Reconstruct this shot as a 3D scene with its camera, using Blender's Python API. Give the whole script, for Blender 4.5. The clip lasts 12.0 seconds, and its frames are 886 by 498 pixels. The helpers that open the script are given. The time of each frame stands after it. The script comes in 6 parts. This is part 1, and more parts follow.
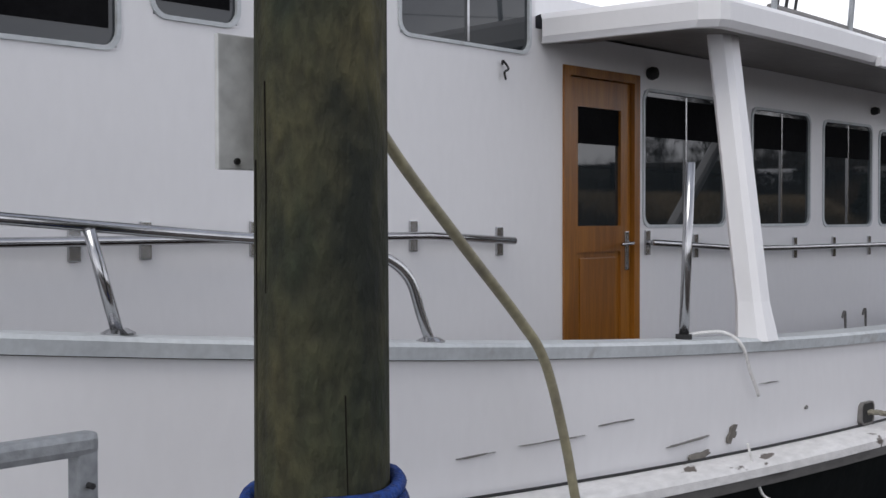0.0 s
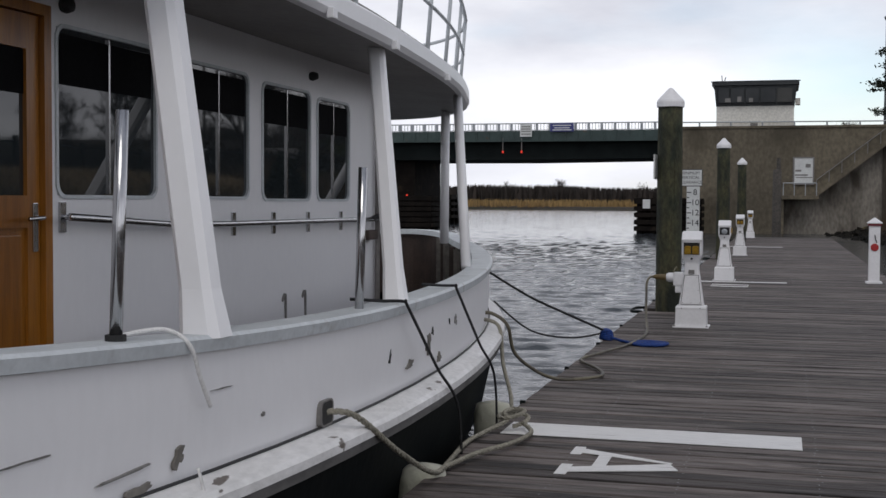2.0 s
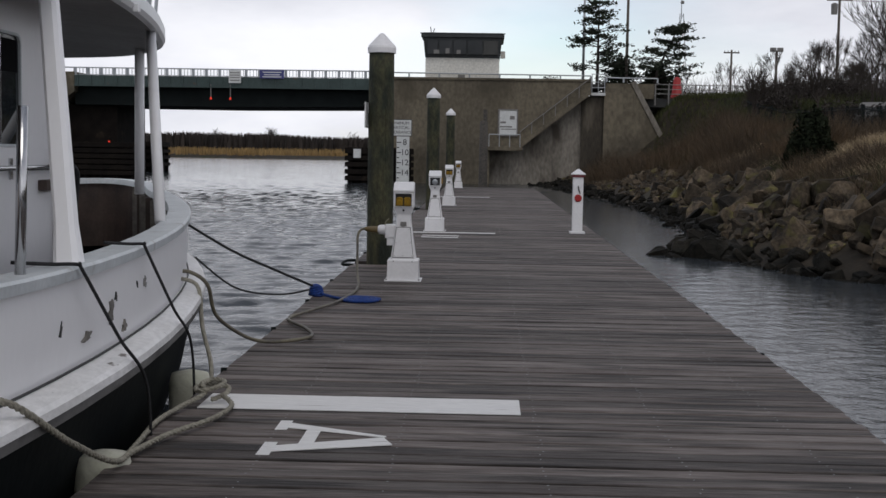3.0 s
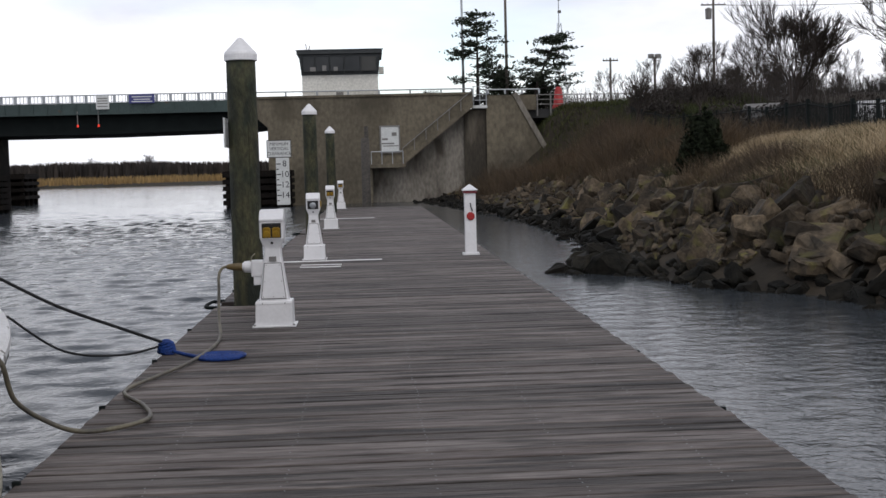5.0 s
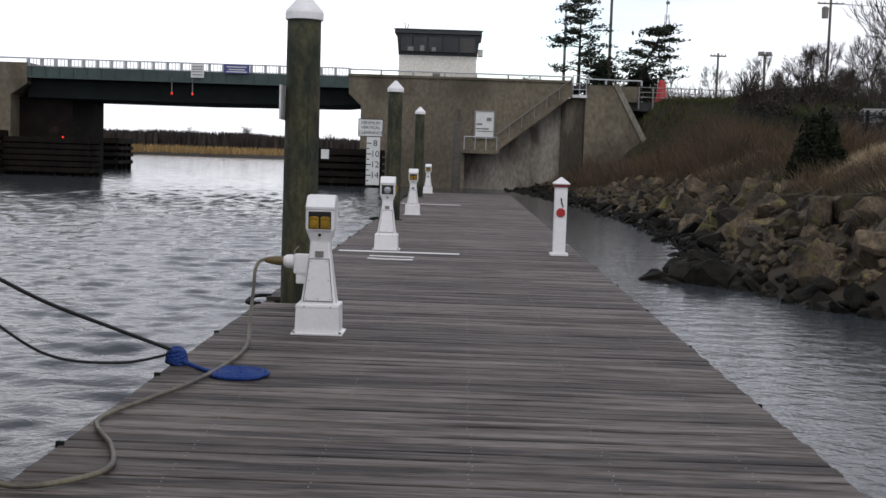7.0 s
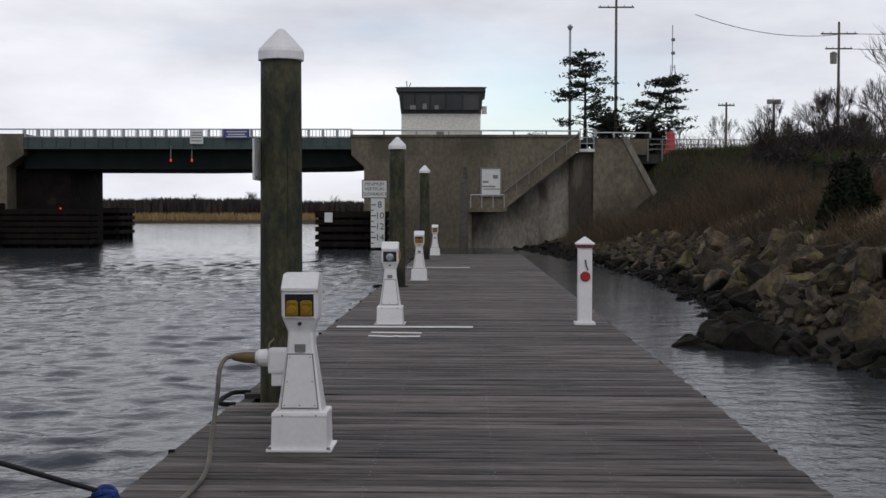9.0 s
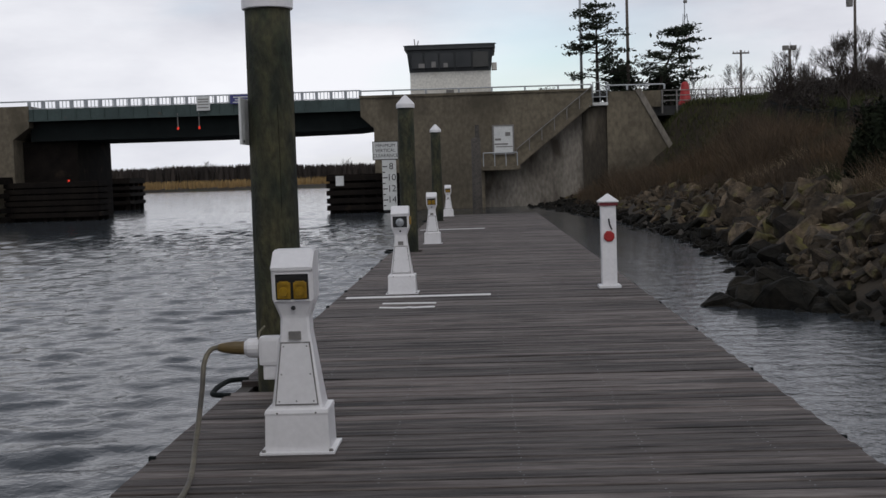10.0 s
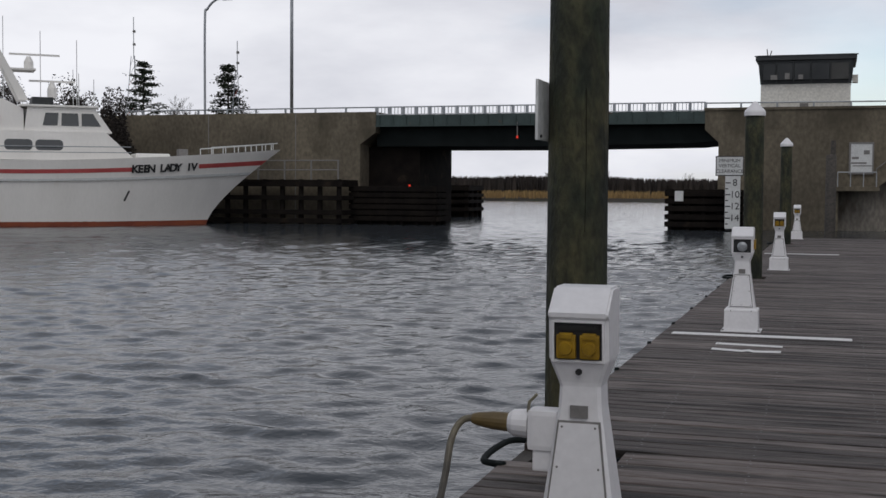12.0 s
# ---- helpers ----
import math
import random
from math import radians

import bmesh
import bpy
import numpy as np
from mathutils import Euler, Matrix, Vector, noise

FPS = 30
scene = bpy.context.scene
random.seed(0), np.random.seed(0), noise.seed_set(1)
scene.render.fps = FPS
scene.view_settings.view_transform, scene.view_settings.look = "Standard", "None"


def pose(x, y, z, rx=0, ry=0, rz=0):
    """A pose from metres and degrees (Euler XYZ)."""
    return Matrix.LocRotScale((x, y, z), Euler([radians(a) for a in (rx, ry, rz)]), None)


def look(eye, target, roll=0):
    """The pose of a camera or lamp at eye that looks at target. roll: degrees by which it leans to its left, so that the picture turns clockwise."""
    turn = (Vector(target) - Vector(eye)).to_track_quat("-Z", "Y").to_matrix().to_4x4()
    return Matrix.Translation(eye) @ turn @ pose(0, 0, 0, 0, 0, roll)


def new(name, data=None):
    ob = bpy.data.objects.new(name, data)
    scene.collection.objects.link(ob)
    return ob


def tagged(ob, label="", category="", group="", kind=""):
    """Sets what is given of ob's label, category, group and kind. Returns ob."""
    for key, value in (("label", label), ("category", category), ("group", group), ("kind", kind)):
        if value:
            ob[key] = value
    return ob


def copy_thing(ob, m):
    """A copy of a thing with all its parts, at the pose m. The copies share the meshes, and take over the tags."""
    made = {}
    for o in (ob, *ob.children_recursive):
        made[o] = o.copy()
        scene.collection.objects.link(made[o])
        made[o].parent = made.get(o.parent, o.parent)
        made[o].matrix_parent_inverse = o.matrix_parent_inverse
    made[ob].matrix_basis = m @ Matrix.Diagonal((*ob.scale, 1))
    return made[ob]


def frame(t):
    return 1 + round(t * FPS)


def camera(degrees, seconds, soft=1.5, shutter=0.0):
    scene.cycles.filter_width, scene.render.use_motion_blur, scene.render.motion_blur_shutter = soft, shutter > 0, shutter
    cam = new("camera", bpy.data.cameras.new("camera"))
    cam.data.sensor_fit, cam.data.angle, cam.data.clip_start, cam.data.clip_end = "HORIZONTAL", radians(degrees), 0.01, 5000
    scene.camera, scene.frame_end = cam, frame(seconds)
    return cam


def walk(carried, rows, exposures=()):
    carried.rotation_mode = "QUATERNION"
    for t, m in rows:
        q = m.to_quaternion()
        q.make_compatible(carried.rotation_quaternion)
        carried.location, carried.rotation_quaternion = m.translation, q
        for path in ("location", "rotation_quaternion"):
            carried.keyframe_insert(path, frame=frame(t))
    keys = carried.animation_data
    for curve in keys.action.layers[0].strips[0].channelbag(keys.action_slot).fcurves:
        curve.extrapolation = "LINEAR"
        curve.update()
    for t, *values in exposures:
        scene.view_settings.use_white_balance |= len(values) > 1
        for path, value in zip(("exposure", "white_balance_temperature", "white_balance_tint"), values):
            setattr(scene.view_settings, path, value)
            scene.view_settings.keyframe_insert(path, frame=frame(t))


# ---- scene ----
cam = camera(40.1, 12.0)
PATH = [
    (0, (1.371, 0.114, 1.428), (0.011, 1.579, 1.378), -0.1),
    (0.5, (1.128, 0.303, 1.372), (-0.029, 1.935, 1.398), -0.1),
    (1, (0.968, 0.463, 1.375), (-0.002, 2.211, 1.312), -1.4),
    (1.5, (0.828, 0.755, 1.391), (0.07, 2.605, 1.36), 1.1),
    (2, (0.722, 1.04, 1.379), (0.187, 2.965, 1.299), 0.3),
    (2.5, (0.661, 1.329, 1.379), (0.481, 3.317, 1.256), -0.2),
    (4.5, (0.639, 3.134, 1.36), (0.675, 5.121, 1.139), 1.2),
    (5, (0.677, 3.619, 1.374), (0.795, 5.611, 1.243), -1.5),
    (5.5, (0.754, 4.109, 1.366), (0.736, 6.105, 1.238), 0.9),
    (6, (0.804, 4.579, 1.372), (0.819, 6.575, 1.257), 0.4),
    (6.5, (0.854, 4.941, 1.351), (0.962, 6.931, 1.186), 0.1),
    (7, (0.855, 5.451, 1.385), (0.826, 7.445, 1.231), 1.9),
    (9, (0.798, 7.391, 1.406), (0.754, 9.389, 1.349), 0.1),
    (9.5, (0.788, 7.831, 1.403), (0.72, 9.829, 1.342), 0.1),
    (10, (0.787, 8.354, 1.42), (0.718, 10.349, 1.297), -1.8),
    (10.5, (0.809, 8.821, 1.428), (0.592, 10.807, 1.339), 0.8),
    (11, (0.788, 9.232, 1.424), (0.587, 11.221, 1.355), -0.5),
    (11.5, (0.759, 9.708, 1.384), (0.46, 11.681, 1.248), -1.9),
    (12, (0.637, 10.332, 1.393), (0.027, 12.234, 1.298), 0.4),
]
walk(cam, [(t, look(eye, target, roll)) for t, eye, target, roll in PATH], exposures=((0.0, 0.52), (0.5, 0.5), (1.0, 0.4), (1.5, 0.2), (2.0, 0.0), (2.5, -0.1), (4.5, 0.1), (5.5, 0.4), (6.5, 0.3), (7.0, 0.4), (9.0, -0.1), (10.0, -0.2), (11.5, -0.15), (12.0, -0.25)))

# ---- world, sun ----
world = bpy.data.worlds.new("overcast_sky")
scene.world = world
world.use_nodes = True
wn, wl = world.node_tree.nodes, world.node_tree.links
wn.clear()
w_out = wn.new("ShaderNodeOutputWorld")
w_bg = wn.new("ShaderNodeBackground")
w_sky = wn.new("ShaderNodeTexSky")
w_sky.sky_type = "NISHITA"
w_sky.sun_disc = False
w_sky.sun_elevation, w_sky.sun_rotation = radians(32), radians(150)
w_gain = wn.new("ShaderNodeMix")
w_gain.data_type, w_gain.blend_type = "RGBA", "MULTIPLY"
w_gain.inputs[0].default_value = 1.0
w_gain.inputs[7].default_value = (1.5, 1.5, 1.5, 1)
w_co = wn.new("ShaderNodeTexCoord")
w_map = wn.new("ShaderNodeMapping")
w_map.inputs["Scale"].default_value = (1.6, 1.6, 5.0)
w_map.inputs["Location"].default_value = (3.1, 0.4, 0.3)
w_noise = wn.new("ShaderNodeTexNoise")
w_noise.inputs["Scale"].default_value = 1.7
w_noise.inputs["Detail"].default_value = 7
w_noise.inputs["Roughness"].default_value = 0.55
w_ramp = wn.new("ShaderNodeValToRGB")
w_ramp.color_ramp.elements[0].position, w_ramp.color_ramp.elements[0].color = 0.30, (6.6, 6.75, 7.6, 1)
w_ramp.color_ramp.elements[1].position, w_ramp.color_ramp.elements[1].color = 0.62, (10.6, 10.7, 11.3, 1)
w_cover = wn.new("ShaderNodeValToRGB")
w_cover.color_ramp.elements[0].position = 0.22
w_cover.color_ramp.elements[1].position = 0.40
w_noise2 = wn.new("ShaderNodeTexNoise")
w_noise2.inputs["Scale"].default_value = 0.9
w_noise2.inputs["Detail"].default_value = 5
w_mix = wn.new("ShaderNodeMix")
w_mix.data_type = "RGBA"
w_bg.inputs["Strength"].default_value = 0.1
wl.new(w_co.outputs["Generated"], w_map.inputs["Vector"])
wl.new(w_map.outputs[0], w_noise.inputs["Vector"])
wl.new(w_map.outputs[0], w_noise2.inputs["Vector"])
wl.new(w_noise.outputs["Fac"], w_ramp.inputs["Fac"])
wl.new(w_noise2.outputs["Fac"], w_cover.inputs["Fac"])
wl.new(w_sky.outputs[0], w_gain.inputs[6])
wl.new(w_cover.outputs[0], w_mix.inputs[0])
wl.new(w_gain.outputs[2], w_mix.inputs[6])
wl.new(w_ramp.outputs[0], w_mix.inputs[7])
# the cloud deck is heavier overhead than towards the horizon
w_sep = wn.new("ShaderNodeSeparateXYZ")
w_fall = wn.new("ShaderNodeValToRGB")
w_fall.color_ramp.interpolation = "EASE"
w_fall.color_ramp.elements[0].position, w_fall.color_ramp.elements[0].color = 0.10, (1.0, 1.0, 1.0, 1)
w_fall.color_ramp.elements[1].position, w_fall.color_ramp.elements[1].color = 0.75, (0.36, 0.38, 0.42, 1)
w_dim = wn.new("ShaderNodeMix")
w_dim.data_type, w_dim.blend_type = "RGBA", "MULTIPLY"
w_dim.inputs[0].default_value = 1.0
wl.new(w_co.outputs["Generated"], w_sep.inputs[0])
wl.new(w_sep.outputs["Z"], w_fall.inputs["Fac"])
wl.new(w_mix.outputs[2], w_dim.inputs[6])
wl.new(w_fall.outputs[0], w_dim.inputs[7])
wl.new(w_dim.outputs[2], w_bg.inputs["Color"])
wl.new(w_bg.outputs[0], w_out.inputs["Surface"])

sun_data = bpy.data.lights.new("sun", "SUN")
sun_data.energy, sun_data.angle, sun_data.color = 0.8, radians(35), (1.0, 0.96, 0.9)
sun = new("sun", sun_data)
sun.matrix_world = look((10, -30, 45), (0, 0, 0))


# ---- materials ----
def mat(name, c1, c2=None, scale=6.0, rough=0.6, metal=0.0, bump=0.1, fine=40.0, stretch=(1, 1, 1), stain=None, amount=0.35,
        vary=0.0, spec=0.5, random_shift=False, island=False):
    """A noise-mottled surface: c1 to c2 at a coarse scale, fine grain in bump and tone, stains of a third colour."""
    m = bpy.data.materials.new(name)
    m.use_nodes = True
    n, l = m.node_tree.nodes, m.node_tree.links
    bs = n["Principled BSDF"]
    co = n.new("ShaderNodeTexCoord")
    mp = n.new("ShaderNodeMapping")
    mp.inputs["Scale"].default_value = stretch
    l.new(co.outputs["Object"], mp.inputs["Vector"])
    info = n.new("ShaderNodeObjectInfo")
    geo = n.new("ShaderNodeNewGeometry")
    rnd = geo.outputs["Random Per Island"] if island else info.outputs["Random"]
    if random_shift:
        mul = n.new("ShaderNodeMath")
        mul.operation = "MULTIPLY"
        mul.inputs[1].default_value = 37.0
        l.new(rnd, mul.inputs[0])
        comb = n.new("ShaderNodeCombineXYZ")
        for k in range(3):
            l.new(mul.outputs[0], comb.inputs[k])
        l.new(comb.outputs[0], mp.inputs["Location"])
    n1 = n.new("ShaderNodeTexNoise")
    n1.inputs["Scale"].default_value, n1.inputs["Detail"].default_value = scale, 5
    n2 = n.new("ShaderNodeTexNoise")
    n2.inputs["Scale"].default_value, n2.inputs["Detail"].default_value = fine, 4
    for k in (n1, n2):
        l.new(mp.outputs[0], k.inputs["Vector"])
    r1 = n.new("ShaderNodeValToRGB")
    c2 = c2 or tuple(v * 0.8 for v in c1)
    r1.color_ramp.elements[0].position, r1.color_ramp.elements[0].color = 0.35, (*c1, 1)
    r1.color_ramp.elements[1].position, r1.color_ramp.elements[1].color = 0.65, (*c2, 1)
    l.new(n1.outputs["Fac"], r1.inputs["Fac"])
    col = r1.outputs[0]
    g = n.new("ShaderNodeMix")
    g.data_type, g.blend_type = "RGBA", "MULTIPLY"
    g.inputs[0].default_value = amount
    gr = n.new("ShaderNodeValToRGB")
    gr.color_ramp.elements[0].position, gr.color_ramp.elements[0].color = 0.3, (0.45, 0.45, 0.45, 1)
    gr.color_ramp.elements[1].position, gr.color_ramp.elements[1].color = 0.7, (1.25, 1.25, 1.25, 1)
    l.new(n2.outputs["Fac"], gr.inputs["Fac"])
    l.new(col, g.inputs[6])
    l.new(gr.outputs[0], g.inputs[7])
    col = g.outputs[2]
    if stain:
        colour, lo, hi, sc = stain
        n3 = n.new("ShaderNodeTexNoise")
        n3.inputs["Scale"].default_value, n3.inputs["Detail"].default_value = sc, 6
        l.new(mp.outputs[0], n3.inputs["Vector"])
        r3 = n.new("ShaderNodeValToRGB")
        r3.color_ramp.elements[0].position, r3.color_ramp.elements[1].position = lo, hi
        l.new(n3.outputs["Fac"], r3.inputs["Fac"])
        s = n.new("ShaderNodeMix")
        s.data_type = "RGBA"
        s.inputs[7].default_value = (*colour, 1)
        l.new(r3.outputs[0], s.inputs[0])
        l.new(col, s.inputs[6])
        col = s.outputs[2]
    if vary:
        hsv = n.new("ShaderNodeHueSaturation")
        mr = n.new("ShaderNodeMapRange")
        mr.inputs["To Min"].default_value, mr.inputs["To Max"].default_value = 1 - vary, 1 + vary
        l.new(rnd, mr.inputs["Value"])
        l.new(mr.outputs[0], hsv.inputs["Value"])
        l.new(col, hsv.inputs["Color"])
        col = hsv.outputs[0]
    l.new(col, bs.inputs["Base Color"])
    bs.inputs["Roughness"].default_value = rough
    bs.inputs["Metallic"].default_value = metal
    bs.inputs["Specular IOR Level"].default_value = spec
    if bump:
        b = n.new("ShaderNodeBump")
        b.inputs["Strength"].default_value = bump
        b.inputs["Distance"].default_value = 0.02
        l.new(n2.outputs["Fac"], b.inputs["Height"])
        l.new(b.outputs[0], bs.inputs["Normal"])
    return m


def glow(name, colour, strength):
    m = bpy.data.materials.new(name)
    m.use_nodes = True
    bs = m.node_tree.nodes["Principled BSDF"]
    bs.inputs["Base Color"].default_value = (*colour, 1)
    bs.inputs["Emission Color"].default_value = (*colour, 1)
    bs.inputs["Emission Strength"].default_value = strength
    return m


def water_material():
    m = bpy.data.materials.new("river_water")
    m.use_nodes = True
    n, l = m.node_tree.nodes, m.node_tree.links
    bs = n["Principled BSDF"]
    bs.inputs["Base Color"].default_value = (0.042, 0.049, 0.056, 1)
    bs.inputs["Roughness"].default_value = 0.1
    bs.inputs["IOR"].default_value = 1.33
    co = n.new("ShaderNodeTexCoord")
    mp = n.new("ShaderNodeMapping")
    mp.inputs["Scale"].default_value = (1.0, 1.15, 1)
    mp.inputs["Rotation"].default_value = (0, 0, radians(14))
    l.new(co.outputs["Object"], mp.inputs["Vector"])
    prev = None
    for sc, det, st, dist in ((2.2, 2, 0.4, 0.03), (7.0, 3, 0.5, 0.018), (18.0, 2, 0.4, 0.008)):
        nz = n.new("ShaderNodeTexNoise")
        nz.inputs["Scale"].default_value, nz.inputs["Detail"].default_value = sc, det
        nz.inputs["Distortion"].default_value = 0.6
        l.new(mp.outputs[0], nz.inputs["Vector"])
        b = n.new("ShaderNodeBump")
        b.inputs["Strength"].default_value, b.inputs["Distance"].default_value = st, dist
        l.new(nz.outputs["Fac"], b.inputs["Height"])
        if prev:
            l.new(prev.outputs[0], b.inputs["Normal"])
        prev = b
    l.new(prev.outputs[0], bs.inputs["Normal"])
    return m


def glass_material(name, tint=(0.02, 0.025, 0.028), rough=0.02):
    m = bpy.data.materials.new(name)
    m.use_nodes = True
    bs = m.node_tree.nodes["Principled BSDF"]
    bs.inputs["Base Color"].default_value = (*tint, 1)
    bs.inputs["Roughness"].default_value = rough
    bs.inputs["IOR"].default_value = 1.55
    bs.inputs["Specular IOR Level"].default_value = 0.65
    return m


WATER = water_material()
PLANK = mat("weathered_plank", (0.090, 0.071, 0.064), (0.165, 0.143, 0.132), 2.0, 0.66, 0, 0.6, 8.0, (0.9, 8, 8), ((0.026, 0.021, 0.018), 0.50, 0.64, 1.3), 0.5, 0.44, 0.35, True)
PLANK_FAR = mat("weathered_plank_far", (0.090, 0.071, 0.064), (0.165, 0.143, 0.132), 2.0, 0.66, 0, 0.6, 8.0, (0.9, 8, 8), ((0.026, 0.021, 0.018), 0.50, 0.64, 1.3), 0.5, 0.44, 0.35, True, True)
BEAM = mat("dark_dock_timber", (0.085, 0.075, 0.065), (0.05, 0.045, 0.04), 4, 0.85, 0, 0.4, 14, (3, 0.6, 3))
PILE = mat("treated_pile", (0.068, 0.062, 0.028), (0.021, 0.028, 0.014), 2.8, 0.85, 0, 1.0, 15.0, (2.0, 2.0, 0.9), ((0.009, 0.012, 0.007), 0.50, 0.62, 1.9), 1.0)
WHITE = mat("boat_white_paint", (0.84, 0.835, 0.85), (0.81, 0.805, 0.82), 0.8, 0.35, 0, 0.02, 25, (1, 1, 0.4), ((0.66, 0.64, 0.61), 0.68, 0.84, 1.6), 0.03)
CAP = mat("weathered_grey_paint", (0.60, 0.63, 0.65), (0.52, 0.55, 0.57), 5, 0.5, 0, 0.1, 40, (1, 1, 1), ((0.35, 0.34, 0.33), 0.62, 0.75, 6), 0.2)
RUB = mat("chipped_white_paint", (0.76, 0.75, 0.75), (0.68, 0.67, 0.66), 3, 0.5, 0, 0.25, 30, (1, 0.5, 1), ((0.13, 0.11, 0.095), 0.655, 0.68, 9), 0.25)
STRIP_GREY = mat("worn_grey_strip", (0.16, 0.155, 0.15), (0.10, 0.098, 0.095), 4, 0.6, 0, 0.2, 25, (1, 0.4, 1), ((0.04, 0.036, 0.033), 0.56, 0.66, 5))
BLACK_HULL = mat("black_hull_paint", (0.006, 0.008, 0.009), (0.012, 0.014, 0.014), 2, 0.65, 0, 0.1, 20, spec=0.06)
CHROME = mat("stainless_steel", (0.55, 0.55, 0.56), (0.45, 0.45, 0.46), 8, 0.18, 1.0, 0.02, 60, amount=0.1)
TEAK = mat("varnished_teak", (0.33, 0.130, 0.018), (0.20, 0.072, 0.010), 2.0, 0.28, 0, 0.08, 14, (6, 6, 0.5), None, 0.35)
DARK_WOOD = mat("dark_inner_bulwark", (0.045, 0.032, 0.028), (0.08, 0.055, 0.045), 4, 0.7)
# Colour lowered to hold the shade under the upper deck.
SOFFIT = mat("shade_dark_soffit", (0.20, 0.185, 0.175), (0.15, 0.14, 0.13), 2, 0.5, 0, 0.05, 20)
GLASS = glass_material("dark_window_glass")
# Matte black for the soffit's mirror image painted on the yacht's panes.
DARK_REFLECTION = mat("black_reflection", (0.006, 0.006, 0.007), (0.010, 0.010, 0.011), 3, 0.9, spec=0.05)
RUBBER = mat("black_rubber", (0.015, 0.015, 0.015), None, 8, 0.6)
PLASTIC = mat("white_plastic", (0.80, 0.79, 0.80), (0.74, 0.73, 0.74), 3, 0.4, 0, 0.03, 30, (1, 1, 1), ((0.5, 0.48, 0.45), 0.66, 0.85, 5), 0.1)
YELLOW = mat("yellow_plastic", (0.36, 0.21, 0.010), (0.26, 0.15, 0.009), 12, 0.45)
TAPE = mat("white_deck_paint", (0.84, 0.83, 0.82), (0.76, 0.75, 0.74), 6, 0.6, 0, 0.3, 30, (0.5, 9, 1), ((0.3, 0.27, 0.25), 0.64, 0.72, 3), 0.3)
BLUE_ROPE = mat("blue_rope", (0.004, 0.050, 0.27), (0.003, 0.025, 0.15), 40, 0.7, 0, 0.6, 90)
TAN_ROPE = mat("weathered_tan_rope", (0.34, 0.32, 0.26), (0.23, 0.215, 0.175), 25, 0.85, 0, 0.8, 70)
BLACK_ROPE = mat("black_line", (0.012, 0.012, 0.014), None, 30, 0.7, 0, 0.5, 80)
CABLE = mat("yellowed_shore_cable", (0.36, 0.33, 0.21), (0.23, 0.21, 0.15), 9, 0.5, 0, 0.15, 40)
CABLE_DARK = mat("grey_shore_cable", (0.060, 0.053, 0.042), (0.165, 0.145, 0.10), 5, 0.5, 0, 0.15, 40)
CONCRETE = mat("aged_concrete", (0.175, 0.148, 0.105), (0.105, 0.089, 0.064), 0.4, 0.9, 0, 0.5, 5, (1, 1, 0.7), ((0.060, 0.050, 0.033), 0.54, 0.74, 0.5), 0.6)
CONCRETE_LIGHT = mat("pale_concrete", (0.26, 0.235, 0.20), (0.15, 0.133, 0.11), 0.6, 0.9, 0, 0.5, 6, (1.2, 1.2, 0.5), ((0.07, 0.058, 0.045), 0.50, 0.64, 0.7), 0.6)
CONCRETE_DARK = mat("dark_concrete", (0.085, 0.070, 0.052), (0.045, 0.038, 0.028), 0.7, 0.9, 0, 0.5, 6, (1.5, 1.5, 0.4), ((0.15, 0.13, 0.10), 0.60, 0.75, 0.6), 0.7)
GREEN_STEEL = mat("green_bridge_steel", (0.040, 0.066, 0.062), (0.028, 0.048, 0.046), 0.8, 0.55, 0, 0.1, 8, (1, 1, 1), ((0.07, 0.04, 0.025), 0.66, 0.75, 1.5))
# Dark metal; its near-black also stands in for shade under the span.
STEEL_AND_SHADE = mat("dark_steel_and_shade", (0.012, 0.016, 0.016), (0.008, 0.011, 0.011), 1, 0.8, spec=0.15)
GALV = mat("galvanised_rail", (0.42, 0.44, 0.46), (0.33, 0.35, 0.37), 2, 0.5, 0.6)
# Creosoted timber; the pier under the span borrows this black as shade.
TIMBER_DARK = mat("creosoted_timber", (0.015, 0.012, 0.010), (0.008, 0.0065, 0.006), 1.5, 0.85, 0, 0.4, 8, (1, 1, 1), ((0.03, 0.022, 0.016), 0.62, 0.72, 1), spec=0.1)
HUT_WHITE = mat("hut_white_panel", (0.74, 0.72, 0.66), (0.68, 0.66, 0.60), 0.8, 0.6, 0, 0.1, 8, (1, 1, 1), ((0.45, 0.40, 0.33), 0.66, 0.8, 0.9))
HUT_DARK = mat("hut_dark_trim", (0.018, 0.022, 0.024), (0.03, 0.034, 0.036), 2, 0.5)
ROCK = mat("riprap_stone", (0.112, 0.084, 0.055), (0.028, 0.023, 0.017), 1.9, 0.9, 0, 1.0, 11, (1, 1, 1), ((0.105, 0.095, 0.032), 0.56, 0.70, 1.6), 0.9, 0.75, 0.3, True)
ROCK_WET = mat("wet_riprap_stone", (0.022, 0.019, 0.014), (0.008, 0.008, 0.006), 2, 0.85, 0, 1.0, 11, (1, 1, 1), None, 0.8, 0.4, 0.2, True)
SOIL = mat("bank_soil", (0.022, 0.017, 0.011), (0.040, 0.029, 0.017), 0.8, 0.95, 0, 0.8, 8, (1, 1, 1), ((0.028, 0.032, 0.013), 0.52, 0.66, 0.25))
GRASS_TAN = mat("dry_tan_grass", (0.50, 0.40, 0.26), (0.34, 0.255, 0.15), 0.4, 0.9, 0, 0, 8, island=True, vary=0.35)
GRASS_BROWN = mat("brown_brush", (0.058, 0.040, 0.024), (0.095, 0.064, 0.036), 0.4, 0.9, 0, 0, 8, island=True, vary=0.4)
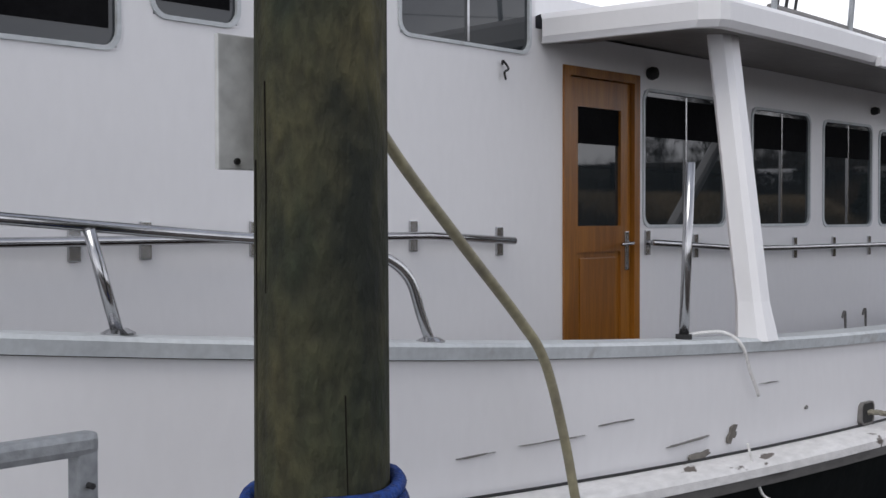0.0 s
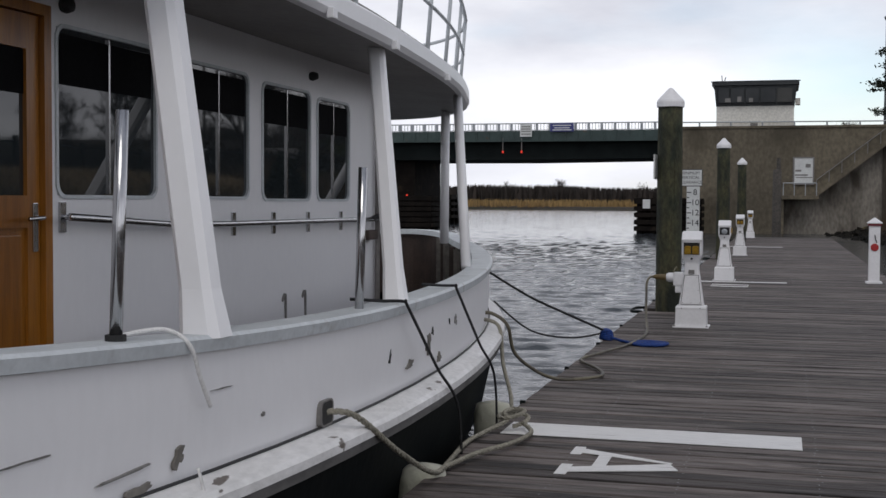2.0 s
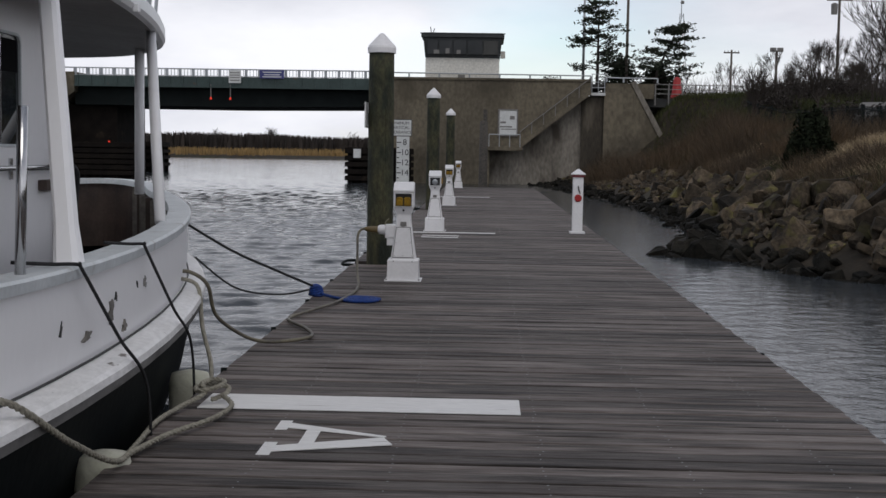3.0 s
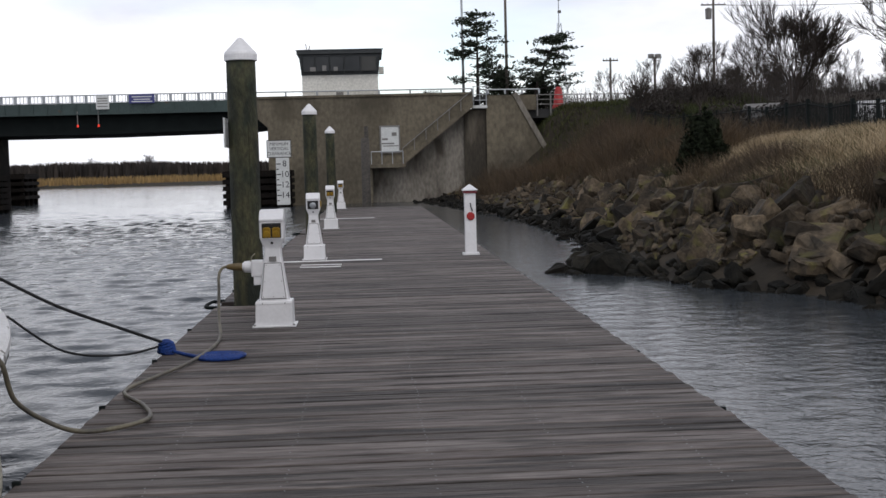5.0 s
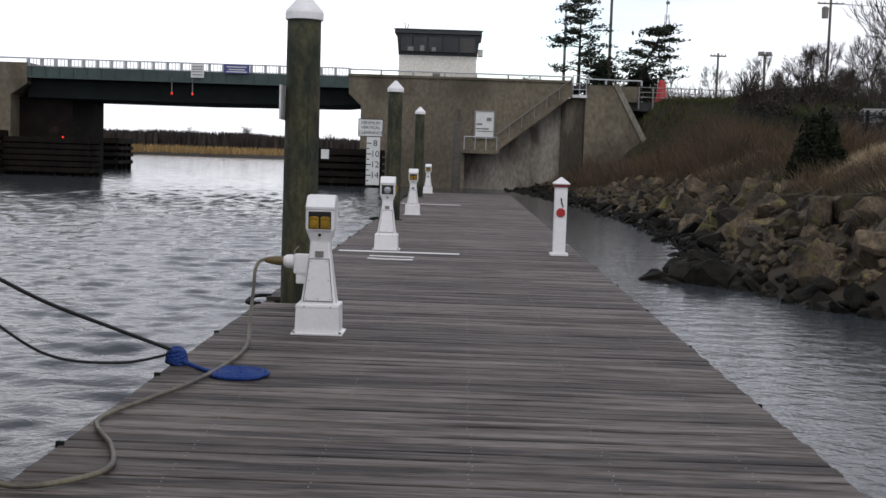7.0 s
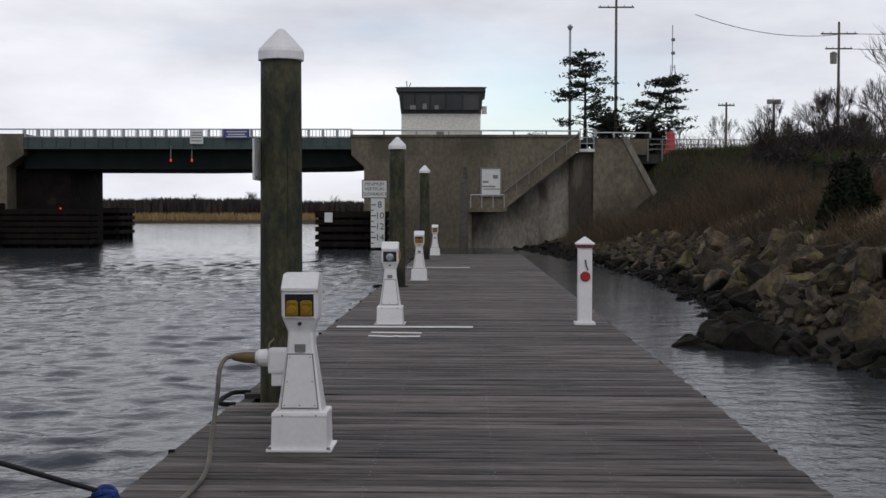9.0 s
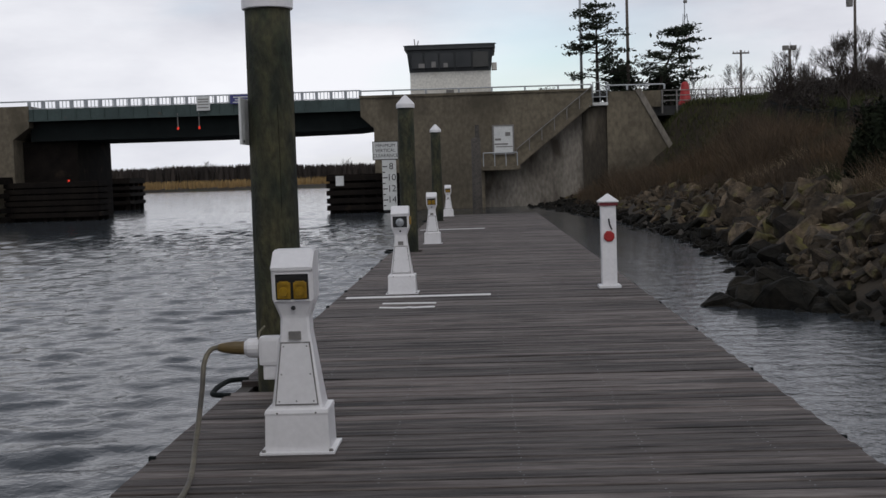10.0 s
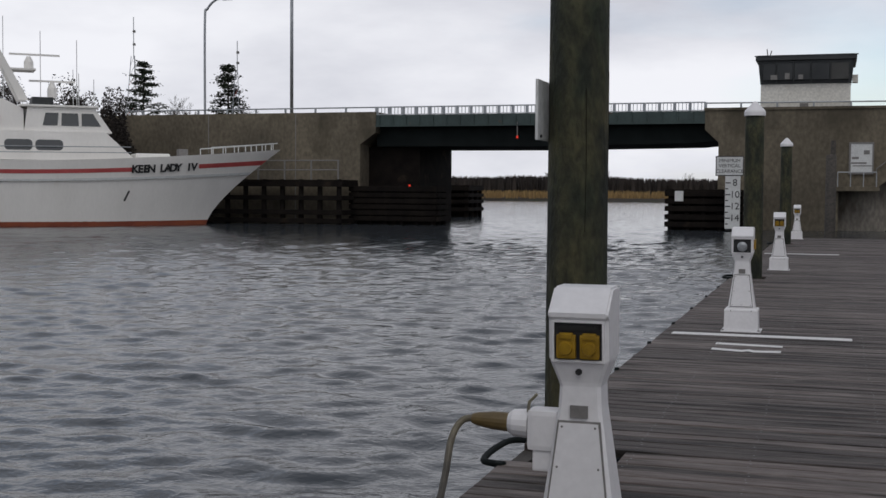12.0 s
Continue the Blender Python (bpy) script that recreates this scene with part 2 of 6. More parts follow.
GRASS_GREEN = mat("green_brush", (0.034, 0.046, 0.010), (0.056, 0.056, 0.016), 0.4, 0.9, 0, 0, 8, island=True, vary=0.4)
GRASS_RUST = mat("rust_brown_stalks", (0.115, 0.074, 0.036), (0.075, 0.047, 0.024), 0.4, 0.9, 0, 0, 8, island=True, vary=0.4)
REED = mat("tan_reeds", (0.34, 0.225, 0.09), (0.25, 0.16, 0.065), 0.2, 0.95, 0, 0, 4, (1, 1, 1), island=True, vary=0.25)
FAR_WOOD = mat("far_bare_woods", (0.042, 0.033, 0.028), (0.027, 0.022, 0.019), 0.15, 0.95, 0, 0, 3, island=True, vary=0.3)
BARK = mat("grey_brown_bark", (0.05, 0.038, 0.031), (0.03, 0.024, 0.02), 4, 0.95, 0, 0.3, 20)
NEEDLE = mat("dark_needles", (0.020, 0.030, 0.016), (0.032, 0.042, 0.024), 0.6, 0.9, 0, 0, 6, island=True, vary=0.4)
EVERGREEN = mat("dark_evergreen_leaves", (0.010, 0.015, 0.007), (0.018, 0.022, 0.010), 0.6, 0.9, 0, 0, 6, island=True, vary=0.4, spec=0.2)
POLE = mat("grey_wood_pole", (0.13, 0.11, 0.095), (0.09, 0.078, 0.068), 2, 0.9, 0, 0.3, 12, (4, 4, 0.5))
RED = mat("red_paint", (0.40, 0.016, 0.016), (0.30, 0.012, 0.012), 5, 0.5)
RED_STRIPE = mat("faded_red_stripe", (0.50, 0.09, 0.085), (0.42, 0.07, 0.07), 1, 0.5)
BLUE_SIGN = mat("purple_blue_sign", (0.055, 0.06, 0.22), (0.045, 0.05, 0.19), 1, 0.5)
SIGN_WHITE = mat("sign_white", (0.68, 0.69, 0.68), (0.60, 0.61, 0.60), 2, 0.5, 0, 0.05, 20, (1, 1, 1), ((0.4, 0.38, 0.34), 0.64, 0.8, 3))
INK = mat("black_lettering", (0.02, 0.02, 0.022), None, 6, 0.6)
GREY_INK = mat("grey_mark", (0.22, 0.21, 0.20), None, 6, 0.6)
HULL_CREAM = mat("cream_hull_paint", (0.83, 0.81, 0.77), (0.77, 0.75, 0.71), 0.6, 0.4, 0, 0.02, 10, (1, 1, 0.3), ((0.6, 0.54, 0.46), 0.68, 0.85, 0.8), 0.06)
ANTIFOUL = mat("red_bottom_paint", (0.30, 0.075, 0.03), (0.22, 0.05, 0.025), 1, 0.8)
RUST = mat("rust_stain", (0.30, 0.14, 0.04), None, 9, 0.9)
BARE_WOOD = mat("bare_grey_wood", (0.20, 0.185, 0.165), (0.13, 0.12, 0.11), 8, 0.9, 0, 0.3, 30)
ASPHALT = mat("asphalt", (0.05, 0.05, 0.05), None, 2, 0.9)
FENDER = mat("old_foam_fender", (0.52, 0.51, 0.43), (0.36, 0.36, 0.29), 5, 0.8, 0, 0.4, 20)
RED_GLOW = glow("red_signal", (1.0, 0.05, 0.02), 0.35)


# ---- helpers for building ----
def link_mesh(name, bm, material, parent=None, label="", smooth=False):
    me = bpy.data.meshes.new(name)
    bmesh.ops.recalc_face_normals(bm, faces=bm.faces)
    bm.to_mesh(me)
    bm.free()
    me.materials.append(material)
    if smooth:
        for p in me.polygons:
            p.use_smooth = True
    ob = new(name, me)
    if parent:
        ob.parent = parent
    if label:
        ob["label"] = label
    return ob


def part(name, bm, material, parent, label="", smooth=False):
    return link_mesh(name, bm, material, parent, label, smooth)


def thing(name, label, category, group="", at=None):
    """An Empty at the base of a thing, that parents its parts."""
    ob = new(name)
    ob.empty_display_size = 0.1
    tagged(ob, label, category, group)
    if at is not None:
        ob.matrix_basis = at
    return ob


def thing_part(name, parent):
    """An Empty that holds the pieces of one part."""
    o = new(name)
    o.empty_display_size = 0.05
    o.parent = parent
    return o


def box(x0, x1, y0, y1, z0, z1, bevel=0.0, bm=None, m=None):
    own = bmesh.new()
    bmesh.ops.create_cube(own, size=1.0)
    for v in own.verts:
        v.co = Vector((x0 + (v.co.x + 0.5) * (x1 - x0), y0 + (v.co.y + 0.5) * (y1 - y0), z0 + (v.co.z + 0.5) * (z1 - z0)))
    if bevel:
        bmesh.ops.bevel(own, geom=own.edges[:], offset=bevel, segments=2, profile=0.7, affect="EDGES", clamp_overlap=True)
    if m is not None:
        own.transform(m)
    return merge(bm, own)


def merge(bm, own):
    if bm is None:
        return own
    me = bpy.data.meshes.new("tmp")
    own.to_mesh(me)
    own.free()
    bm.from_mesh(me)
    bpy.data.meshes.remove(me)
    return bm


def lathe(profile, seg=20, bm=None, m=None):
    """A closed turned body: profile of (radius, z) from the bottom up."""
    own = bmesh.new()
    rings = []
    for r, z in profile:
        rings.append([own.verts.new((r * math.cos(2 * math.pi * k / seg), r * math.sin(2 * math.pi * k / seg), z)) for k in range(seg)])
    for a, b in zip(rings, rings[1:]):
        for k in range(seg):
            own.faces.new((a[k], a[(k + 1) % seg], b[(k + 1) % seg], b[k]))
    own.faces.new(rings[0][::-1])
    own.faces.new(rings[-1])
    if m is not None:
        own.transform(m)
    return merge(bm, own)


def tube(points, radius, seg=8, bm=None, taper=None, closed=False):
    """A round bar swept along points. taper: the radius at the end."""
    own = bmesh.new()
    pts = [Vector(p) for p in points]
    rings = []
    up = Vector((0.013, 0.021, 1)).normalized()
    last = None
    for i, p in enumerate(pts):
        a, b = pts[max(i - 1, 0)], pts[min(i + 1, len(pts) - 1)]
        d = (b - a).normalized()
        if last is None:
            side = d.cross(up)
            if side.length < 0.05:
                side = d.cross(Vector((1, 0, 0)))
        else:
            side = last - d * last.dot(d)
        side.normalize()
        last = side
        other = d.cross(side)
        r = radius if taper is None else radius + (taper - radius) * i / (len(pts) - 1)
        rings.append([own.verts.new(p + r * (math.cos(2 * math.pi * k / seg) * side + math.sin(2 * math.pi * k / seg) * other)) for k in range(seg)])
    for a, b in zip(rings, rings[1:]):
        for k in range(seg):
            own.faces.new((a[k], a[(k + 1) % seg], b[(k + 1) % seg], b[k]))
    own.faces.new(rings[0][::-1])
    own.faces.new(rings[-1])
    return merge(bm, own)


def smooth_path(points, steps=8):
    """A smooth curve through the points."""
    pts = [Vector(p) for p in points]
    out = []
    for i in range(len(pts) - 1):
        p0, p1, p2, p3 = pts[max(i - 1, 0)], pts[i], pts[i + 1], pts[min(i + 2, len(pts) - 1)]
        for k in range(steps):
            t = k / steps
            out.append(0.5 * ((2 * p1) + (p2 - p0) * t + (2 * p0 - 5 * p1 + 4 * p2 - p3) * t * t + (3 * p1 - p0 - 3 * p2 + p3) * t ** 3))
    out.append(pts[-1])
    return out


def loft(sections, bm=None, close=False, caps=False):
    """Faces between rows of points of equal length. close: each row is a ring."""
    own = bmesh.new()
    rows = [[own.verts.new(p) for p in s] for s in sections]
    n = len(rows[0])
    for a, b in zip(rows, rows[1:]):
        for k in range(n if close else n - 1):
            own.faces.new((a[k], a[(k + 1) % n], b[(k + 1) % n], b[k]))
    if caps and close:
        own.faces.new(rows[0][::-1])
        own.faces.new(rows[-1])
    return merge(bm, own)


def prism(outline, x0, x1, axis="x", bm=None):
    """A flat outline, given as pairs, pushed from x0 to x1 along an axis (x: pairs are y, z; y: x, z; z: x, y)."""
    def place(a, b, c):
        return {"x": (c, a, b), "y": (a, c, b), "z": (a, b, c)}[axis]
    own = bmesh.new()
    lo = [own.verts.new(place(a, b, x0)) for a, b in outline]
    hi = [own.verts.new(place(a, b, x1)) for a, b in outline]
    own.faces.new(lo[::-1])
    own.faces.new(hi)
    n = len(lo)
    for k in range(n):
        own.faces.new((lo[k], lo[(k + 1) % n], hi[(k + 1) % n], hi[k]))
    return merge(bm, own)


def rounded(y0, y1, z0, z1, r, n=5):
    """Outline of a rectangle with round corners."""
    pts = []
    for cy, cz, a in ((y1 - r, z1 - r, 0), (y0 + r, z1 - r, 90), (y0 + r, z0 + r, 180), (y1 - r, z0 + r, 270)):
        for k in range(n + 1):
            t = radians(a + 90 * k / n)
            pts.append((cy + r * math.cos(t), cz + r * math.sin(t)))
    return pts


def ring(outer, inner, x0, x1, axis="x", bm=None):
    """A frame between two outlines of equal length, with depth."""
    def place(a, b, c):
        return {"x": (c, a, b), "y": (a, c, b), "z": (a, b, c)}[axis]
    rows = [[place(a, b, x0) for a, b in outer], [place(a, b, x1) for a, b in outer], [place(a, b, x1) for a, b in inner], [place(a, b, x0) for a, b in inner]]
    rows.append(rows[0])
    return loft(rows, bm, close=True)


def text_mesh(name, words, size, m, material, parent, depth=0.003, align="CENTER", bold=0.0):
    cu = bpy.data.curves.new(name, "FONT")
    cu.body, cu.size, cu.extrude, cu.align_x, cu.align_y = words, size, depth, align, "CENTER"
    cu.offset = bold
    tmp = new(name, cu)
    me = bpy.data.meshes.new_from_object(tmp.evaluated_get(bpy.context.evaluated_depsgraph_get()))
    bpy.data.objects.remove(tmp)
    me.transform(m)
    me.materials.clear()
    me.materials.append(material)
    ob = new(name, me)
    ob.parent = parent
    return ob


WATER_Z = -0.6
DOCK_L, DOCK_R, DOCK_END = -0.95, 2.62, 50.5

# ---- water, far shore, bank ----


def spread(knots):
    """Grid lines from (start, step) knots, the step growing smoothly between them."""
    out = [knots[0][0]]
    for (a, s0), (b, s1) in zip(knots, knots[1:]):
        n = max(1, int(round(2 * (b - a) / (s0 + s1))))
        w = np.linspace(s0, s1, n)
        out += list(a + np.cumsum(w) * (b - a) / w.sum())
    return np.array(out)


def water_sheet():
    """One sheet of river water to the horizon: wind chop as real relief near the dock, calmer in the lee between dock and bank."""
    gx = spread([(-1500, 400), (-120, 9), (-42, 0.6), (-16, 0.13), (-1.2, 0.06), (2.4, 0.3), (2.6, 0.07), (8.5, 0.07), (14, 0.5), (60, 9), (1500, 400)])
    gy = spread([(-700, 200), (-20, 2), (8, 0.075), (22, 0.075), (32, 0.13), (55, 0.28), (80, 0.6), (150, 5), (3000, 600)])
    X, Y = np.meshgrid(gx, gy)
    r = np.random.RandomState(5)
    Z = np.zeros_like(X)
    lee = 1 / (1 + np.exp(np.clip(-(X - 1.5) * 3, -40, 40))) * (1 / (1 + np.exp(np.clip((Y - 58) * 0.3, -40, 40))))
    for k in range(64):
        length = 0.20 * (1.1 / 0.20) ** r.rand()
        a = r.normal(1.85, 0.6)
        kk = 2 * np.pi / length
        amp = 0.0041 * length ** 0.9
        fade = np.clip((length / 0.4) - np.maximum(np.abs(X + 6) - 12, 0) * 0.04 - np.maximum(Y - 26, 0) * 0.012, 0, 1)
        ph = kk * (np.cos(a) * X + np.sin(a) * Y) + r.uniform(0, 6.283)
        wave = np.sin(ph + 0.35 * np.sin(ph))
        Z += amp * fade * wave * (1 - lee * (0.75 if length < 0.5 else 0.93))
    ny, nx = X.shape
    verts = np.stack([X.ravel(), Y.ravel(), WATER_Z + Z.ravel()], 1)
    q = np.arange((ny - 1) * (nx - 1))
    p = q // (nx - 1) * nx + q % (nx - 1)
    faces = np.stack([p, p + 1, p + nx + 1, p + nx], 1)
    me = bpy.data.meshes.new("water")
    me.vertices.add(len(verts))
    me.vertices.foreach_set("co", verts.ravel())
    me.loops.add(faces.size)
    me.loops.foreach_set("vertex_index", faces.ravel())
    me.polygons.add(len(faces))
    me.polygons.foreach_set("loop_start", np.arange(0, faces.size, 4))
    me.update(calc_edges=True)
    me.validate()
    me.polygons.foreach_set("use_smooth", np.ones(len(faces), dtype=bool))
    me.materials.append(WATER)
    return tagged(new("water", me), "rippled grey river water", "water", kind="structure")


water_sheet()


def shore(y):
    """x of the waterline on the bank's side."""
    pts = ((-60, 14), (5, 11.0), (14, 9.0), (19.4, 7.2), (21.3, 6.7), (22.3, 5.9), (24.5, 5.3), (26.4, 4.85), (29, 5.3), (33, 5.8), (40, 6.1), (50, 6.0), (60, 5.2), (70, 4.3), (78, 3.4), (95, 3.0), (140, -2), (200, 5))
    for (a, b), (c, d) in zip(pts, pts[1:]):
        if y <= c:
            t = max(0.0, (y - a) / (c - a))
            return b + (d - b) * t
    return pts[-1][1]


def bank_height(x, y):
    """Height of the bank over the shore: riprap foot, brushy slope, a top that rises to the road."""
    d = x - shore(y)
    e = min(1.0, max(0.0, (y - 56) / 19))
    e = e * e * (3 - 2 * e)
    top = 1.75 + 0.65 * min(1, max(0, (y - 34) / 24)) + 2.7 * e
    foot = 2.6 + 6.2 * e - 3.5 * min(1.0, max(0.0, (y - 78) / 2))
    rise = 3.3 + 1.2 * e
    if d < 0:
        z = -0.75 + 0.45 * d
    elif d < foot:
        z = -0.75 + 1.35 * d / foot
    elif d < foot + rise:
        t = (d - foot) / rise
        z = 0.60 + (top - 0.60) * (t * t * (3 - 2 * t) * 0.4 + t * 0.6)
    else:
        z = top + 0.01 * (d - foot - rise)
    return z + (0.16 * noise.noise(Vector((x * 0.35, y * 0.35, 0.0))) + 0.10 * noise.noise(Vector((x * 0.9, y * 0.9, 3.0)))) * min(1, max(0, d))


rows = []
ys = [-60 + 3 * k for k in range(24)] + [12 + 1.0 * k for k in range(80)] + [92 + 6 * k for k in range(12)]
ds = [-4, -2, -1, 0, 0.6, 1.2, 1.8, 2.4, 2.8, 3.2, 3.6, 4, 4.5, 5, 5.5, 6, 6.5, 7, 8, 9, 10, 11, 12.5, 14, 17, 21, 26, 34, 45, 60, 90, 150, 400, 1200]
for y in ys:
    rows.append([(shore(y) + d, y, bank_height(shore(y) + d, y)) for d in ds])
tagged(link_mesh("ground", loft(rows), SOIL, smooth=True), "brown earth river bank rising to the road", "ground", kind="structure")

# land on the far side of the river, behind the bridge and to its end
rows = []
for k in range(31):
    x = -420 + 28 * k
    rows.append([(x, 262 + 8 * math.sin(k * 0.7), WATER_Z - 0.1), (x, 266 + 8 * math.sin(k * 0.7), 0.1), (x, 330, 0.6), (x, 420, 3.0), (x, 2800, 8.0)])
tagged(link_mesh("far_shore_ground", loft(rows), SOIL), "low marshy ground across the river", "ground", kind="structure")
rows = []
for k in range(20):
    y = 70 + 10 * k
    e = -36 + 0.06 * (y - 70) - (0 if y < 110 else (y - 110) * 0.3)
    rows.append([(e, y, WATER_Z - 0.2), (e - 4, y, 1.2), (e - 14, y, 3.6), (e - 30, y, 5.2), (e - 500, y, 6.0)])
tagged(link_mesh("left_bank_ground", loft(rows), SOIL), "brushy earth bank behind the bridge approach", "ground", kind="structure")

# ---- dock frame ----
for name, x0, x1 in (("dock_edge_beam", DOCK_L - 0.02, DOCK_L + 0.07), ("dock_edge_beam", DOCK_R - 0.07, DOCK_R + 0.02)):
    tagged(link_mesh(name, box(x0, x1, -6.0, DOCK_END, -0.34, -0.042), BEAM), "dark weathered timber edge beam under the planks", "beam", kind="structure")
for x in (0.2, 1.5):
    tagged(link_mesh("dock_stringer", box(x, x + 0.08, -6.0, DOCK_END - 0.1, -0.34, -0.042), BEAM), "dark weathered timber stringer under the planks", "beam", kind="structure")

# ---- the white trawler yacht alongside ----
BOAT_XC = -3.6


def cap_x(y):
    """x of the outer edge of the cap rail on the dock's side."""
    if y < 6.5:
        return -1.08 - 0.024 * (6.5 - y) ** 2
    u = min(1.0, (y - 6.5) / 8.7)
    return BOAT_XC + 2.52 * (1 - u * u) ** (0.8 if u < 0.8 else 0.8 - 0.22 * (u - 0.8) / 0.2)


def cap_z(y):
    return 0.868 + (0.0085 if y < 7.2 else 0.0025) * (y - 7.2) ** 2


HULL_YS = [-3.7 + 0.45 * k for k in range(23)] + [6.5 + 8.7 * math.sin(math.pi / 2 * k / 26) for k in range(0, 27)]
HULL_YS = sorted(set(round(v, 4) for v in HULL_YS))


def hull_row(offset_z, out):
    """One line of points round the hull, from the bow on the dock's side round the stern to the bow again. out: how far outside the cap's edge."""
    pts = []
    for y in HULL_YS:
        s = max(0.0, cap_x(y) - BOAT_XC)
        # outward direction in plan
        e = 0.02
        n = Vector((1, -(cap_x(min(y + e, 15.19)) - cap_x(min(y + e, 15.19) - 2 * e)) / (2 * e), 0)).normalized()
        pts.append((BOAT_XC + s + n.x * out, y + n.y * out, cap_z(y) + offset_z(y)))
    mirror = [(2 * BOAT_XC - x, y, z) for x, y, z in pts[::-1]]
    return pts + mirror


def rub_z(y):
    return 0.395 + (cap_z(y) - 0.868) * 0.35 - cap_z(y)


boat = thing("trawler_yacht", "white wooden trawler yacht with peeling paint, moored at the dock", "boat")
bm = loft([hull_row(lambda y: -0.06, -0.015), hull_row(lambda y: rub_z(y) * 0.5, -0.005), hull_row(lambda y: rub_z(y) + 0.03, -0.02)])
hull = part("bulwark", bm, WHITE, boat, "white painted bulwark with scuffs and chips", True)
bm = loft([hull_row(lambda y: rub_z(y) + 0.035, -0.03), hull_row(lambda y: rub_z(y) + 0.005, 0.10), hull_row(lambda y: rub_z(y) - 0.012, 0.12), hull_row(lambda y: rub_z(y) - 0.045, 0.124), hull_row(lambda y: rub_z(y) - 0.05, 0.04)])
part("rub_rail", bm, RUB, boat, "white rub rail with chipped paint")
bm = loft([hull_row(lambda y: rub_z(y) - 0.044, 0.05), hull_row(lambda y: rub_z(y) - 0.044, 0.118), hull_row(lambda y: rub_z(y) - 0.088, 0.116), hull_row(lambda y: rub_z(y) - 0.10, 0.05)])
part("rub_strip", bm, STRIP_GREY, boat, "worn dark grey strip under the rub rail")
bm = loft([hull_row(lambda y: rub_z(y) - 0.09, 0.06), hull_row(lambda y: -0.15 - cap_z(y), -0.04), hull_row(lambda y: -0.45 - cap_z(y), -0.16), hull_row(lambda y: -1.0 - cap_z(y), -0.55), hull_row(lambda y: -1.4 - cap_z(y), -1.2)])
part("hull_bottom", bm, BLACK_HULL, boat, "black hull side above the waterline", True)
bm = loft([hull_row(lambda y: -0.055, 0.012), hull_row(lambda y: -0.012, 0.018), hull_row(lambda y: 0.0, 0.005), hull_row(lambda y: 0.0, -0.15), hull_row(lambda y: -0.055, -0.16), hull_row(lambda y: -0.055, 0.012)])
part("cap_rail", bm, CAP, boat, "grey painted cap rail")
bm = loft([hull_row(lambda y: -0.04, -0.12), hull_row(lambda y: -0.75, -0.14)])
part("inner_bulwark", bm, DARK_WOOD, boat, "dark inner side of the bulwark")
deck = [p for p in hull_row(lambda y: 0.12 - cap_z(y), -0.08)]
bm = bmesh.new()
half = len(deck) // 2
for k in range(half - 1):
    a, b, c, d = deck[k], deck[k + 1], deck[-2 - k], deck[-1 - k]
    bm.faces.new([bm.verts.new((p[0], p[1], 0.12)) for p in (a, b, c, d)])
bmesh.ops.remove_doubles(bm, verts=bm.verts, dist=0.0005)
part("side_deck", bm, DARK_WOOD, boat, "dark deck boards")

# deckhouse
WALL_X = -2.2
HOUSE_Y0, HOUSE_Y1 = 0.4, 9.75


def wall_with_holes(x, y0, y1, z0, z1, holes, thick):
    """An upright wall in the plane of x, cut by upright rectangles (y0, y1, z0, z1)."""
    ycuts = sorted({y0, y1, *[h[0] for h in holes], *[h[1] for h in holes]})
    zcuts = sorted({z0, z1, *[h[2] for h in holes], *[h[3] for h in holes]})
    own = bmesh.new()
    for a, b in zip(ycuts, ycuts[1:]):
        for c, d in zip(zcuts, zcuts[1:]):
            my, mz = (a + b) / 2, (c + d) / 2
            if any(h[0] < my < h[1] and h[2] < mz < h[3] for h in holes):
                continue
            box(x - thick, x, a, b, c, d, 0, own)
    bmesh.ops.remove_doubles(own, verts=own.verts, dist=0.0005)
    return own


AFT_WINDOWS = ((5.51, 6.34, 1.39, 2.10), (6.66, 7.40, 1.39, 2.08), (7.60, 8.34, 1.38, 2.06), (8.47, 9.07, 1.38, 2.04))
FORE_WINDOWS = ((1.10, 2.36, 2.00, 2.80), (2.50, 2.86, 2.13, 2.80), (3.70, 4.55, 2.20, 2.85))
DOOR = (4.82, 5.45, 0.16, 2.16)
holes = [(a + 0.002, b - 0.002, c + 0.002, d - 0.002) for a, b, c, d in AFT_WINDOWS] + [DOOR]
bm = wall_with_holes(WALL_X, 4.6, HOUSE_Y1, 0.12, 2.32, holes, 0.06)
part("house_side", bm, WHITE, boat, "white deckhouse side")
holes = [(a + 0.002, b - 0.002, c + 0.002, d - 0.002) for a, b, c, d in FORE_WINDOWS]
bm = wall_with_holes(WALL_X, HOUSE_Y0, 4.6, 0.12, 3.3, holes, 0.06)
part("pilothouse_side", bm, WHITE, boat, "white pilothouse side")
FAR_X = 2 * BOAT_XC - WALL_X
for wall in ((FAR_X, FAR_X + 0.06, HOUSE_Y0 + 0.06, HOUSE_Y1 - 0.06, 0.12, 3.3), (FAR_X, WALL_X - 0.062, HOUSE_Y1 - 0.06, HOUSE_Y1, 0.12, 2.34),
             (FAR_X, WALL_X - 0.062, HOUSE_Y0, HOUSE_Y0 + 0.06, 0.12, 3.3), (FAR_X + 0.06, WALL_X - 0.062, 4.5, 4.56, 0.12, 3.3)):
    part("house_wall", box(*wall), WHITE, boat, "white deckhouse wall")
part("pilothouse_roof", box(FAR_X - 0.2, WALL_X + 0.2, HOUSE_Y0 - 0.3, 4.8, 3.302, 3.42, 0.03), WHITE, boat)


